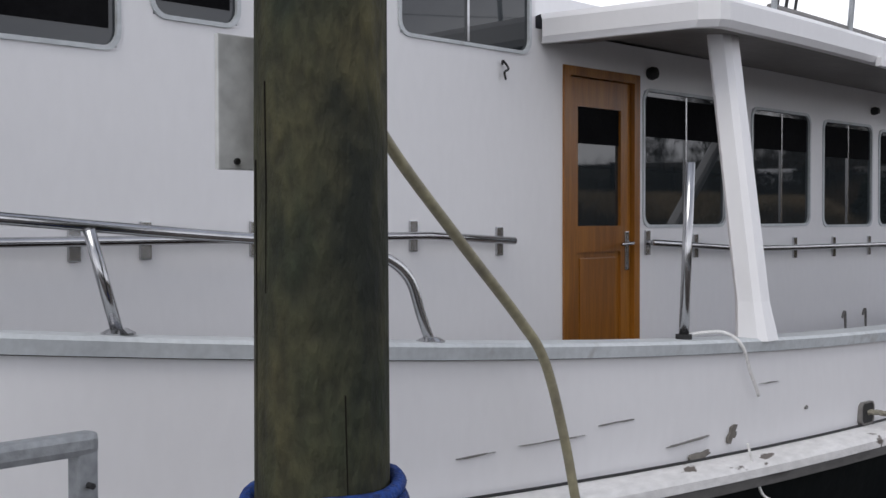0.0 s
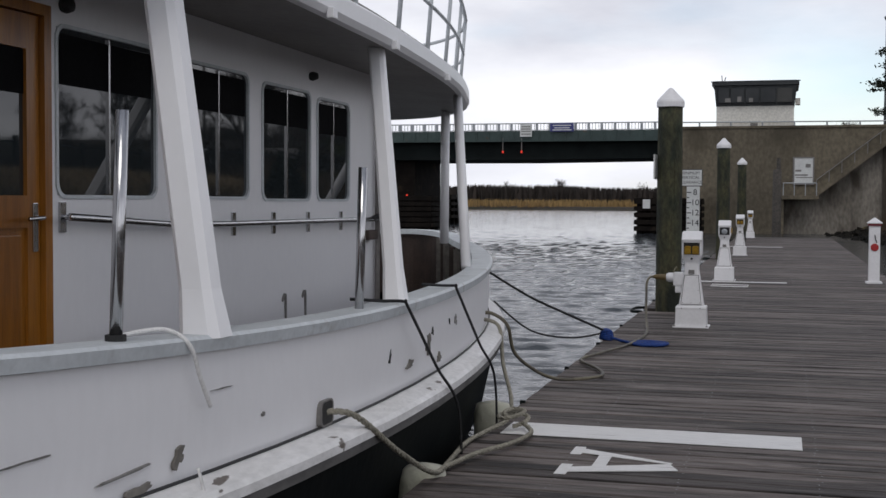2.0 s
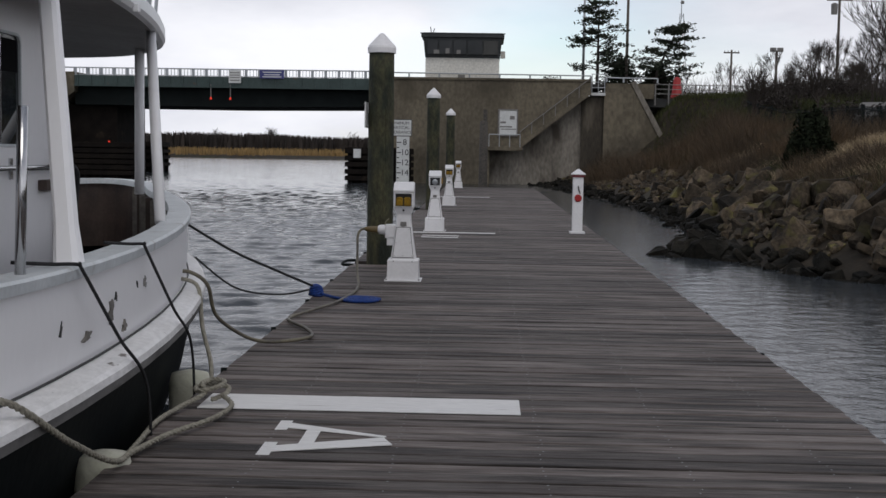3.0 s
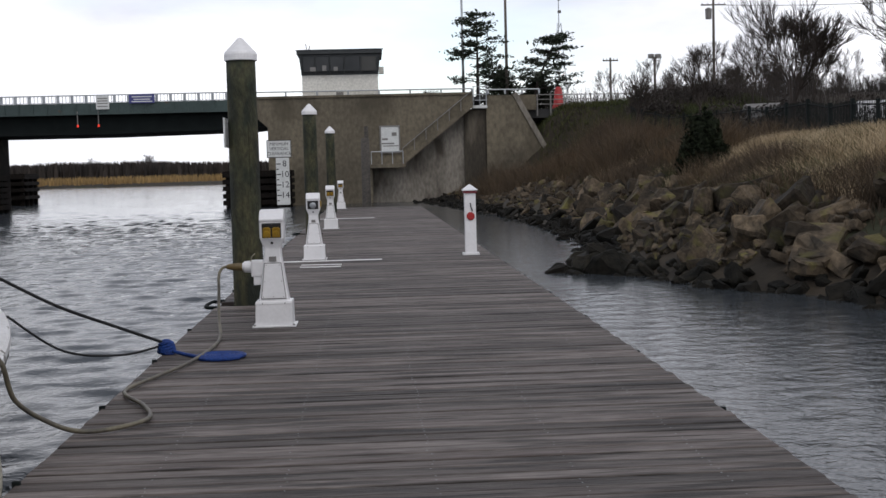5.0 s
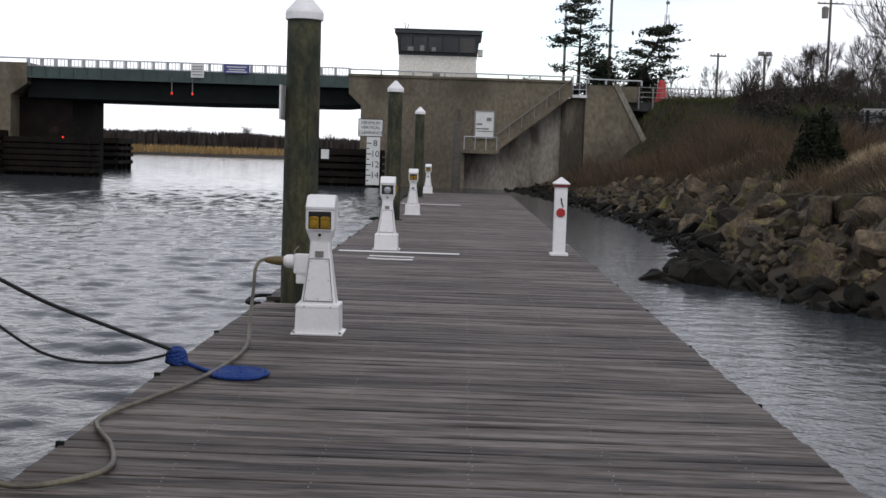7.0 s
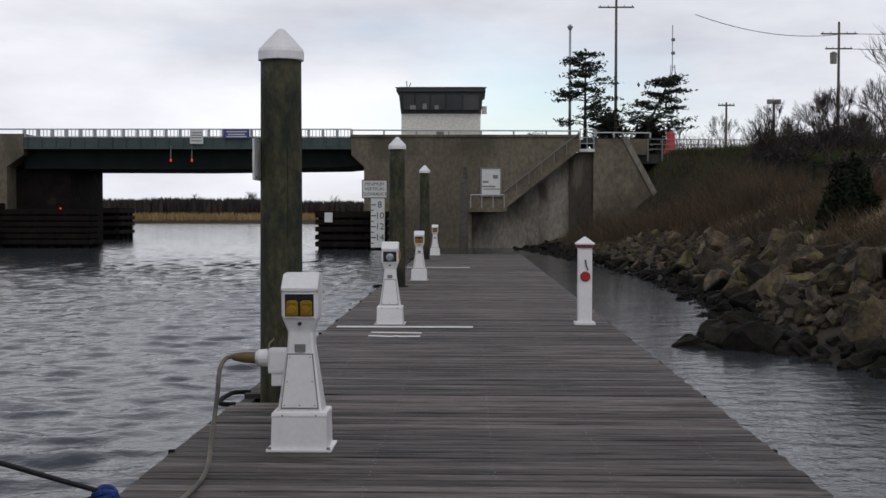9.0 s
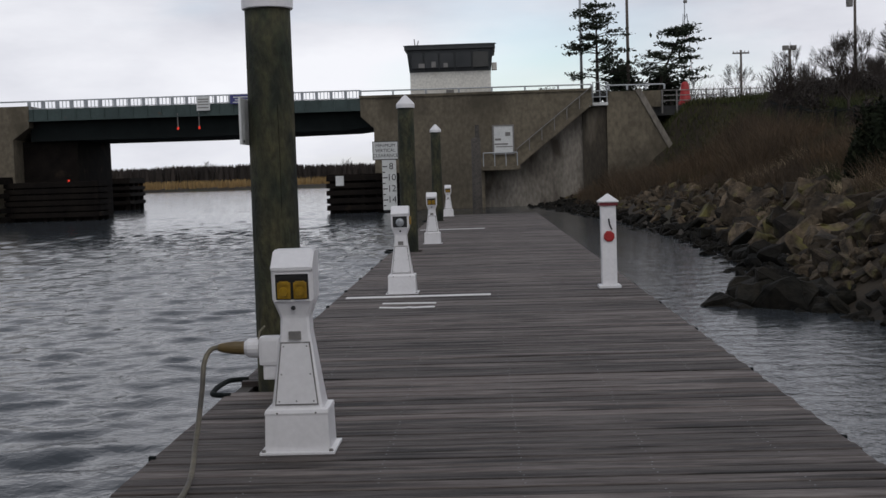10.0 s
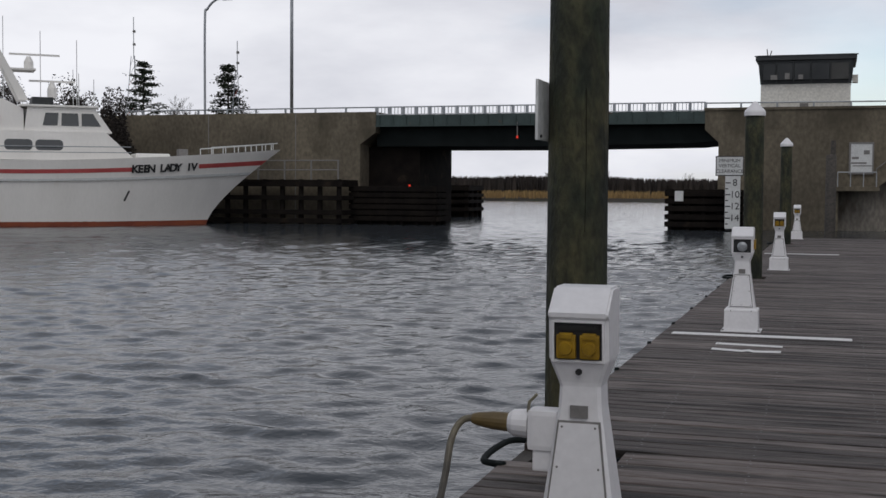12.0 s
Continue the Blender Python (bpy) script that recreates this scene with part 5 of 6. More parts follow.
part("roof", loft([hut_row(0.15, 8.62), hut_row(0.26, 8.66), hut_row(0.26, 8.9), hut_row(0.1, 8.95)], None, True, True), HUT_DARK, hut, "dark flat roof with a deep fascia")
part("gutter", box(-3.62, 1.78, BY + 0.26, BY + 0.3, 8.86, 8.92), HUT_DARK, hut)
HUT_GLASS = mat("hut_glass", (0.022, 0.025, 0.027), (0.04, 0.043, 0.045), 0.8, 0.25, spec=0.25)
for k, (x0, x1) in enumerate(((-3.15, -2.5), (-2.4, -1.6), (-1.5, -0.7), (-0.6, 0.3), (0.4, 1.3))):
    n = thing_part("window", hut)
    part("pane", prism([(x0, 7.58), (x1, 7.58), (x1, 8.45), (x0, 8.45)], BY + 0.30, BY + 0.53, "y"), HUT_GLASS if k != 4 else mat("pane_cover", (0.06, 0.06, 0.057), None, 2, 0.7), n)
    part("window_mullion", box(x1 + 0.02, x1 + 0.08, BY + 0.36, BY + 0.5, 7.42, 8.6), HUT_DARK, n)
for x0, x1, z0, z1 in ((-2.75, -2.4, 7.6, 7.85), (-2.0, -1.75, 7.62, 7.95), (-1.3, -1.05, 7.6, 7.85)):
    part("desk_item", box(x0, x1, BY + 0.27, BY + 0.3, z0, z1), GREY_INK, hut, "pale things seen behind the glass")
part("antenna", tube([(-2.95, BY + 1, 8.9), (-3.0, BY + 1, 9.35)], 0.03, 6), GREY_INK, hut)
part("antenna", tube([(-2.85, BY + 1, 8.9), (-2.75, BY + 1, 9.25)], 0.03, 6), GREY_INK, hut)
part("side_box", box(1.5, 1.8, BY + 1.5, BY + 2.3, 7.5, 7.9), HUT_WHITE, hut)

# timber fenders of the channel
def timber_crib(name, x0, x1, y0, y1, top, levels, step, label):
    t = thing(name, label, "pier fender", "channel fenders")
    n = max(1, int((x1 - x0) / step))
    for k in range(n + 1):
        x = x0 + (x1 - x0) * k / n
        part("timber_post", lathe([(0.17, -2.0), (0.15, top + 0.15)], 10, None, pose(x, y0, 0)), TIMBER_DARK, t, "", True)
    m = max(1, int((y1 - y0) / step))
    for k in range(1, m + 1):
        y = y0 + (y1 - y0) * k / m
        for x in (x0, x1):
            part("timber_post", lathe([(0.17, -2.0), (0.15, top + 0.1)], 10, None, pose(x, y, 0)), TIMBER_DARK, t, "", True)
    for z in levels:
        part("wale", box(x0 - 0.3, x1 + 0.3, y0 - 0.32, y0 - 0.15, z - 0.14, z + 0.14, 0.02), TIMBER_DARK, t)
        part("wale", box(x1 + 0.15, x1 + 0.32, y0 - 0.14, y1, z - 0.14, z + 0.14, 0.02), TIMBER_DARK, t)
        part("wale", box(x0 - 0.32, x0 - 0.15, y0 - 0.14, y1, z - 0.14, z + 0.14, 0.02), TIMBER_DARK, t)
    part("cap_beam", box(x0 - 0.3, x1 + 0.3, y0 - 0.14, y1, top - 0.05, top + 0.12), TIMBER_DARK, t)
    return t


t = timber_crib("timber_fender", -39.0, -26.9, 76.2, 78.4, 1.9, (1.75, 0.95, 0.1, -0.4), 1.15, "dark creosoted timber fender along the bridge wall")
for z in (2.6, 3.15):
    part("walkway_rail", tube([(-39, 76.2, z), (-26.9, 76.2, z)], 0.04, 6), GREY_INK, t)
for k in range(8):
    part("walkway_post", box(-39 + k * 1.72 - 0.04, -39 + k * 1.72 + 0.04, 76.16, 76.24, 1.9, 3.15), GREY_INK, t)
t = timber_crib("timber_fender", -26.6, -21.7, 78.0, 80, 1.55, (1.5, 1.15, 0.8, 0.45, 0.1, -0.25), 0.9, "black creosoted timber pier fender beside the channel")
part("backing", box(-26.5, -21.8, 78.2, 79.8, -1.0, 1.5), TIMBER_DARK, t)
t = timber_crib("timber_fender", -30.2, -26.6, 101.0, 105, 1.75, (1.6, 1.1, 0.6, 0.0), 1.2, "black timber dolphin behind the pier")
part("backing", box(-30.1, -26.7, 101.2, 104.8, -1.0, 1.7), TIMBER_DARK, t)
for dx in (0.0, 0.5, 1.0):
    part("ladder_frame", tube([(-30.2 + dx, 101.2, 1.8), (-30.0 + dx, 101.2, 4.0), (-29.4 + dx * 0.6, 101.2, 4.0), (-28.9 + dx * 0.5, 101.2, 1.8)], 0.06, 6), TIMBER_DARK, t)
t = timber_crib("timber_fender", -7.7, -4.2, 76.6, 78.6, 1.45, (1.35, 0.95, 0.55, 0.1, -0.3), 0.85, "black creosoted timber fender beside the abutment")
part("backing", box(-7.6, -4.3, 76.8, 78.5, -1.0, 1.3), TIMBER_DARK, t)
part("notice", box(-7.45, -7.0, 76.2, 76.25, 0.95, 1.5), SIGN_WHITE, t, "small white notice")

# clearance gauge
g = thing("clearance_gauge", "white clearance sign over a numbered gauge board", "sign")
part("post", box(-4.6, -4.4, 75.1, 75.3, -1.2, 3.25), TIMBER_DARK, g)
sgn = part("sign_board", box(-5.22, -3.80, 75.0, 75.06, 2.30, 3.32, 0.01), SIGN_WHITE, g, "white sign board with black words")
for words, z in (("MINIMUM", 3.08), ("VERTICAL", 2.81), ("CLEARANCE", 2.53)):
    text_mesh("lettering", words, 0.25, pose(-4.51, 74.99, z, 90, 0, 0), INK, sgn)
part("sign_rim", ring([(-5.22, 2.30), (-3.80, 2.30), (-3.80, 3.32), (-5.22, 3.32)], [(-5.18, 2.34), (-3.84, 2.34), (-3.84, 3.28), (-5.18, 3.28)], 74.985, 75.01, "y"), INK, g)
brd = part("gauge_board", box(-4.72, -3.95, 75.0, 75.05, -0.45, 2.29, 0.01), SIGN_WHITE, g, "white numbered gauge board")
for k, num in enumerate(("8", "10", "12", "14")):
    text_mesh("numeral", num, 0.50, pose(-4.22, 74.99, 1.93 - 0.61 * k, 90, 0, 0), INK, brd)
for k in range(9):
    part("tick", box(-4.70, -4.70 + (0.26 if k % 2 == 0 else 0.14), 74.99, 75.0, 1.93 - 0.305 * k - 0.03, 1.93 - 0.305 * k + 0.03), INK, brd)

# ---- riprap, brush and grass on the bank ----
rg = random.Random(21)
riprap = new("riprap")
tagged(riprap, "loose slope of broken grey and brown stones along the water", "rocks", kind="structure")


def rock_mesh(seed, material):
    """A broken slab: a skewed block with knocked-off corners and rough faces."""
    r = random.Random(seed)
    own = bmesh.new()
    flat = r.uniform(0.20, 0.42)
    for sx in (-1, 1):
        for sy in (-1, 1):
            for sz in (-1, 1):
                own.verts.new((sx * r.uniform(0.38, 0.62), sy * r.uniform(0.30, 0.52), sz * flat * r.uniform(0.6, 1.1)))
    for k in range(7):
        v = Vector((r.gauss(0, 1), r.gauss(0, 1), r.gauss(0, 1))).normalized()
        own.verts.new((v.x * 0.66, v.y * 0.56, v.z * flat * 1.2))
    hull = bmesh.ops.convex_hull(own, input=own.verts)
    bmesh.ops.delete(own, geom=[g for g in hull["geom_interior"] if isinstance(g, bmesh.types.BMVert)], context="VERTS")
    bmesh.ops.dissolve_limit(own, angle_limit=radians(16), verts=own.verts, edges=own.edges)
    bmesh.ops.bevel(own, geom=own.edges[:], offset=0.055, segments=1, affect="EDGES", clamp_overlap=True)
    bmesh.ops.triangulate(own, faces=own.faces)
    bmesh.ops.subdivide_edges(own, edges=[e for e in own.edges if e.calc_length() > 0.35], cuts=1)
    bmesh.ops.triangulate(own, faces=own.faces)
    for v in own.verts:
        v.co += Vector((noise.noise(v.co * 6 + Vector((seed, 0, 0))), noise.noise(v.co * 6 + Vector((0, seed, 0))), noise.noise(v.co * 6 + Vector((0, 0, seed))))) * 0.09
    bmesh.ops.recalc_face_normals(own, faces=own.faces)
    me = bpy.data.meshes.new("rock")
    own.to_mesh(me)
    own.free()
    me.materials.append(material)
    return me


DRY = [rock_mesh(100 + k, ROCK) for k in range(16)]
WET = [rock_mesh(200 + k, ROCK_WET) for k in range(9)]
spots = []
y = 13.0
while y < 80:
    w = 0.28 if y < 42 else 0.45
    d = -0.35
    depth = 4.4 if y < 60 else 6.4
    while d < depth:
        spots.append((y + rg.uniform(-0.3, 0.3), d + rg.uniform(-0.25, 0.25)))
        d += w * rg.uniform(0.75, 1.15)
    y += w * 0.95
# low stones in front of the abutment and its wing
for k in range(150):
    spots.append((rg.uniform(71, 78.6), rg.uniform(-1.6, 6.5)))
spots.sort(key=lambda s: abs(s[0] - 25) + 0.2 * s[1])
rest = {0: [], 1: []}
for k, (y, d) in enumerate(spots):
    x = shore(y) + d
    z = bank_height(x, y)
    big = rg.random()
    s = 0.17 + 0.24 * big ** 2
    if big > 0.90 and y < 50 and 0.6 < d < 3.0:
        s = rg.uniform(0.48, 0.75)
    if d < 0.4 and 25.5 < y < 27.2:
        s = max(s, 0.75)
    if d > 2.7 and y < 60:
        if rg.random() < 0.25 + 0.45 * (d - 2.7):
            continue
        s *= 0.85
    wet = z + 0.05 < -0.36 + 0.1 * rg.random()
    me = rg.choice(WET if wet else DRY)
    tip = 0.75 if s < 0.8 else 0.35
    m = Matrix.LocRotScale((x, y, z + 0.10 * s), Euler((rg.uniform(-tip, tip), rg.uniform(-tip, tip) - 0.2, rg.uniform(0, 6.3))), (s * rg.uniform(0.9, 1.6), s * rg.uniform(0.75, 1.15), s * rg.uniform(0.8, 1.3)))
    if k < 300:
        ob = new("rock", me)
        ob.matrix_basis = m
        ob.parent = riprap
    else:
        rest[int(wet)].append((me, m))


def joined(name, pieces, material, parent):
    """Many placed copies of small meshes as one mesh."""
    cache, verts, faces, base = {}, [], [], 0
    for me, m in pieces:
        if me.name not in cache:
            cache[me.name] = (np.array([v.co[:] for v in me.vertices]), [tuple(p.vertices) for p in me.polygons])
        co, polys = cache[me.name]
        a = np.array(m)
        verts.append(co @ a[:3, :3].T + a[:3, 3])
        faces += [tuple(i + base for i in p) for p in polys]
        base += len(co)
    me = bpy.data.meshes.new(name)
    me.from_pydata(np.concatenate(verts).tolist(), [], faces)
    me.materials.append(material)
    ob = tagged(new(name, me), kind="stuff")
    ob.parent = parent
    return ob


ROCK_FAR = mat("riprap_stone_far", (0.112, 0.084, 0.055), (0.028, 0.023, 0.017), 1.9, 0.9, 0, 1.0, 11, (1, 1, 1), ((0.105, 0.095, 0.032), 0.56, 0.70, 1.6), 0.9, 0.75, 0.3, False, True)
joined("rock_field", rest[0], ROCK_FAR, riprap)
joined("wet_rock_field", rest[1], ROCK_WET, riprap)


def blades(name, material, label, count, place, h0, h1, width, lean=0.35, seed=1, lump=0.0):
    """Many thin upright blades, each a bent pair of triangles."""
    r = np.random.RandomState(seed)
    verts, faces = [], []
    made = 0
    tries = 0
    while made < count and tries < count * 6:
        tries += 1
        p = place(r)
        if p is None:
            continue
        x, y, z = p
        h = r.uniform(h0, h1)
        if lump:
            h *= 0.3 + lump * max(0.0, noise.noise(Vector((x * 0.42, y * 0.42, seed * 3.7))) + 0.3)
        a = r.uniform(0, 6.283)
        dx, dy = math.cos(a) * width / 2, math.sin(a) * width / 2
        lx, ly = r.normal(0, lean) * h, r.normal(0, lean) * h
        n = len(verts)
        verts += [(x - dx, y - dy, z - 0.05), (x + dx, y + dy, z - 0.05), (x + lx * 0.4 + dx * 0.7, y + ly * 0.4 + dy * 0.7, z + h * 0.6), (x + lx * 0.4 - dx * 0.7, y + ly * 0.4 - dy * 0.7, z + h * 0.6), (x + lx, y + ly, z + h)]
        faces += [(n, n + 1, n + 2, n + 3), (n + 3, n + 2, n + 4)]
        made += 1
    me = bpy.data.meshes.new(name)
    me.from_pydata(verts, [], faces)
    me.materials.append(material)
    return tagged(new(name, me), label, "grass", kind="stuff")


def on_bank(y0, y1, d0, d1, patch=0.0, seed=0.0, keep=-0.2):
    def place(r):
        y = y0 + (y1 - y0) * r.rand() ** 1.2
        d = r.uniform(d0, d1)
        x = shore(y) + d
        if patch and noise.noise(Vector((x * patch, y * patch, seed))) < keep:
            return None
        return x, y, bank_height(x, y)
    return place


blades("dry_grass", GRASS_TAN, "pale dry grass along the top of the bank", 70000, on_bank(12, 37, 4.4, 8.4, 0.3, 3.0, -0.5), 0.15, 0.42, 0.016, 0.5, 1)
blades("slope_grass", GRASS_TAN, "pale dry grass hanging down the slope", 12000, on_bank(14, 52, 2.8, 4.8, 0.35, 23.0, 0.05), 0.12, 0.4, 0.014, 0.7, 14)
blades("near_brush", GRASS_BROWN, "brown brush below the dry grass", 22000, on_bank(14, 38, 2.6, 4.9, 0.4, 7.0, -0.15), 0.2, 0.7, 0.012, 0.5, 16, 1.5)
blades("brown_brush", GRASS_BROWN, "brown winter brush on the slope", 46000, on_bank(37, 80, 2.6, 7.4, 0.3, 7.0, -0.3), 0.3, 1.0, 0.014, 0.45, 2, 1.7)
blades("rust_brush", GRASS_RUST, "rust-brown dead stalks on the slope", 17000, on_bank(36, 74, 2.8, 7.4, 0.3, 31.0, 0.0), 0.3, 0.9, 0.012, 0.5, 15, 1.6)
blades("green_brush", GRASS_GREEN, "dull green grass on the slope", 26000, on_bank(14, 60, 2.6, 9, 0.25, 11.0, 0.05), 0.12, 0.4, 0.02, 0.45, 3)
blades("green_slope_grass", GRASS_GREEN, "dull green grass on the road embankment", 60000, on_bank(54, 84, 6.2, 18, 0.0), 0.12, 0.38, 0.05, 0.4, 9)
blades("low_weeds", GRASS_BROWN, "brown weeds between the stones", 9000, on_bank(16, 76, 1.8, 3.4, 0.5, 17.0, 0.0), 0.1, 0.4, 0.014, 0.6, 4)
blades("verge_grass", GRASS_TAN, "dry grass behind the bank", 12000, on_bank(16, 60, 9, 24, 0.15, 5.0, -0.3), 0.1, 0.35, 0.04, 0.4, 5)

# reeds and woods across the river
def strip(x0, x1, y0, y1, zf):
    def place(r):
        x, y = r.uniform(x0, x1), r.uniform(y0, y1)
        return x, y, zf
    return place


blades("reeds", REED, "band of tan reeds on the far shore", 26000, strip(-300, 260, 266, 300, 0.0), 1.0, 2.0, 0.30, 0.15, 6)
def far_wood(r):
    x = r.uniform(-330, 300)
    return x, r.uniform(318, 350), -1.2 + 1.3 * noise.noise(Vector((x * 0.02, 0.3, 0))) + 0.5 * noise.noise(Vector((x * 0.15, 1.3, 0)))


blades("far_woods", FAR_WOOD, "bare dark woods beyond the marsh", 30000, far_wood, 5.6, 6.6, 1.3, 0.05, 7)

# ---- trees, poles, fence, road things behind the bank ----
def branch_mesh(seed, height, spread=0.55, levels=5, trunk=0.16, first=0.25, droop=0.0, reach=(0.62, 0.88)):
    """A bare tree: a tapered trunk that forks again and again into thin twigs."""
    r = random.Random(seed)
    verts, faces = [], []

    def limb(p, d, ln, rad, lev):
        q = p + d * ln
        u = d.cross(Vector((0.3, 0.2, 1))).normalized()
        v = d.cross(u)
        n = len(verts)
        seg = 5 if lev < 2 else 3
        r2 = rad * (0.72 if lev < levels else 0.3)
        for c, rr in ((p, rad), (q, r2)):
            for k in range(seg):
                a = 2 * math.pi * k / seg
                verts.append(tuple(c + (u * math.cos(a) + v * math.sin(a)) * rr))
        for k in range(seg):
            faces.append((n + k, n + (k + 1) % seg, n + seg + (k + 1) % seg, n + seg + k))
        if lev >= levels:
            return
        kids = 3 if lev < 2 else r.choice((2, 3, 3))
        for k in range(kids):
            a = r.uniform(0, 6.283)
            w = r.uniform(0.35, 1.0) * spread * (1.3 if lev == 0 else 1)
            nd = (d + (u * math.cos(a) + v * math.sin(a)) * w + Vector((0, 0, 0.12 - droop))).normalized()
            limb(p + d * ln * r.uniform(0.45, 1.0), nd, ln * r.uniform(*reach), max(0.007, r2 * r.uniform(0.6, 0.85)), lev + 1)

    limb(Vector((0, 0, 0)), Vector((0.03, 0.02, 1)).normalized(), height * first, trunk, 0)
    me = bpy.data.meshes.new("crown")
    me.from_pydata(verts, [], faces)
    me.materials.append(BARK)
    return me


def bare_tree(x, y, z, me, scale, turn, label="leafless tree with a wide crown of thin grey twigs", group="bare trees"):
    t = thing("bare_tree", label, "tree", group, Matrix.LocRotScale((x, y, z), Euler((0, 0, turn)), (scale, scale, scale)))
    o = new("crown", me)
    o.parent = t
    return t


KINDS = [branch_mesh(31, 7.0, 0.62, 7, 0.09, 0.20), branch_mesh(32, 7.5, 0.55, 7, 0.08, 0.20), branch_mesh(33, 6.5, 0.75, 7, 0.09, 0.18), branch_mesh(34, 7.0, 0.50, 7, 0.06, 0.22)]


def top_at(x, y):
    return bank_height(x, y)


WIDE = branch_mesh(47, 6.0, 0.58, 8, 0.12, 0.17, -0.05, (0.68, 0.98))
VASE = branch_mesh(44, 5.0, 0.6, 7, 0.08, 0.14, -0.06, (0.68, 0.98))
bare_tree(16.2, 47.5, top_at(16.2, 47.5), WIDE, 1.3, 0.6, "wide leafless tree with crooked dark limbs")
bare_tree(19.0, 42.0, top_at(19.0, 42.0), WIDE, 1.35, 2.9, "wide leafless tree with crooked dark limbs")
bare_tree(12.9, 58.5, top_at(12.9, 58.5), VASE, 1.15, 0.4, "low leafless tree forking from the ground")
bare_tree(17.4, 64.0, top_at(17.4, 64.0), VASE, 1.1, 2.2, "low leafless tree forking from the ground")
for x, y, k, s, a in ((19, 69, 1, 0.7, 0.8), (23, 66, 3, 0.8, 3.3), (25, 58, 3, 0.8, 4.4), (27, 74, 1, 0.75, 5.1), (21, 78, 3, 0.7, 2.2), (31, 70, 0, 0.8, 1.1), (34, 62, 3, 0.9, 0.5), (17.5, 74, 3, 0.55, 1.9), (18.5, 92, 3, 0.7, 4),
                      (24, 95, 1, 0.75, 0.9), (28, 90, 3, 0.8, 3), (36, 84, 2, 0.9, 5), (33, 96, 3, 0.8, 2), (5.2, 92, 2, 0.75, 1.0), (15.5, 94, 3, 0.6, 2), (26, 50, 0, 0.8, 3.6)):
    bare_tree(x, y, top_at(x, y) if y < 78 else 5.0, KINDS[k], s, a)
rgt = random.Random(77)
for k in range(24):
    y = rgt.uniform(60, 100)
    x = shore(min(y, 78)) + rgt.uniform(13, 32) * (0.6 + y / 110)
    bare_tree(x, y, top_at(x, y) if y < 78 else 5.0, KINDS[rgt.choice((0, 1, 2, 3, 3))], rgt.uniform(0.55, 0.85), rgt.uniform(0, 6.3))
for k in range(44):
    y = rgt.uniform(92, 125)
    bare_tree(rgt.uniform(13, 26) + (y - 92) * 0.5 + k * 0.35, y, 4.8, KINDS[rgt.choice((1, 3, 3))], rgt.uniform(0.6, 1.0), rgt.uniform(0, 6.3), "slim leafless tree in the hazy wood behind the road", "trees behind the road")
for x, k, s in ((-118, 0, 1.3), (-104, 2, 1.2), (-76, 3, 1.2), (-60, 1, 1.3), (-47, 2, 1.1), (-36, 0, 1.2), (-90, 1, 1.0), (-22, 3, 1.2), (-140, 2, 1.3)):
    bare_tree(x, 345, 0.5, KINDS[k], s * 1.15, x, "bare tree standing over the far woods", "trees on the far shore")
for x, y, k, s, a in ((-50.5, 104, 2, 1.0, 0.4), (-52.5, 103, 0, 0.95, 2.4), (-58, 101, 3, 0.9, 1.0), (-62, 99, 2, 0.8, 3.0), (-48.8, 106, 3, 0.8, 0)):
    bare_tree(x, y, 5.0, KINDS[k], s, a, group="bare trees behind the wall")


def conifer(x, y, z, height, radius, seed, label, sparse=False, lean=0.0):
    """Trunk, whorls of limbs and many small needle tufts."""
    r = random.Random(seed)
    t = thing("evergreen_tree", label, "tree", "evergreens", pose(x, y, z))
    part("trunk", tube([(0, 0, -0.2), (lean * 0.3, 0, height * 0.45), (lean, 0, height * 0.97)], 0.16, 7, None, 0.03), BARK, t, "", True)
    limbs = bmesh.new()
    verts, faces = [], []
    n = 12 if sparse else 16
    for k in range(n):
        for j in range(5 if sparse else 6):
            f = min(0.99, (0.35 + 0.62 * k / (n - 1) if sparse else 0.12 + 0.86 * k / (n - 1)) + r.uniform(-0.04, 0.04))
            a = r.uniform(0, 6.283)
            ln = radius * (1.05 - f) ** (0.5 if sparse else 0.8) * r.uniform(0.4, 1.25)
            b = Vector((lean * f, 0, height * f))
            e = b + Vector((math.cos(a) * ln, math.sin(a) * ln, r.uniform(-0.05, 0.22) * ln))
            tube([b, b.lerp(e, 0.5) + Vector((0, 0, 0.06 * ln)), e], 0.035, 3, limbs, 0.01)
            for q in range(54 if sparse else 44):
                c = b.lerp(e, r.uniform(0.45, 1.08)) + Vector((r.gauss(0, 0.22), r.gauss(0, 0.22), r.gauss(0.05, 0.07)))
                s = r.uniform(0.09, 0.2)
                m = len(verts)
                d = Vector((r.gauss(0, 1), r.gauss(0, 1), r.gauss(0, 0.5))).normalized() * s
                g = Vector((r.gauss(0, 1), r.gauss(0, 1), r.gauss(0, 0.5))).normalized() * s * 0.5
                verts += [tuple(c - d), tuple(c + g), tuple(c + d), tuple(c - g)]
                faces.append((m, m + 1, m + 2, m + 3))
    part("branchwork", limbs, BARK, t)
    me = bpy.data.meshes.new("needles")
    me.from_pydata(verts, [], faces)
    me.materials.append(NEEDLE)
    o = tagged(new("needles", me), kind="stuff")
    o.parent = t
    return t


conifer(8.4, 88, 5.0, 7.0, 2.9, 3, "dark pine with layered open branches", True)
conifer(12.2, 89, 5.0, 5.6, 3.1, 4, "wind-bent dark pine with a one-sided crown", True, 1.9)
conifer(10.3, 91, 5.0, 3.2, 2.4, 5, "low dark evergreen behind the parapet")
conifer(13.0, 91, 5.0, 2.6, 2.0, 6, "low dark evergreen behind the parapet")
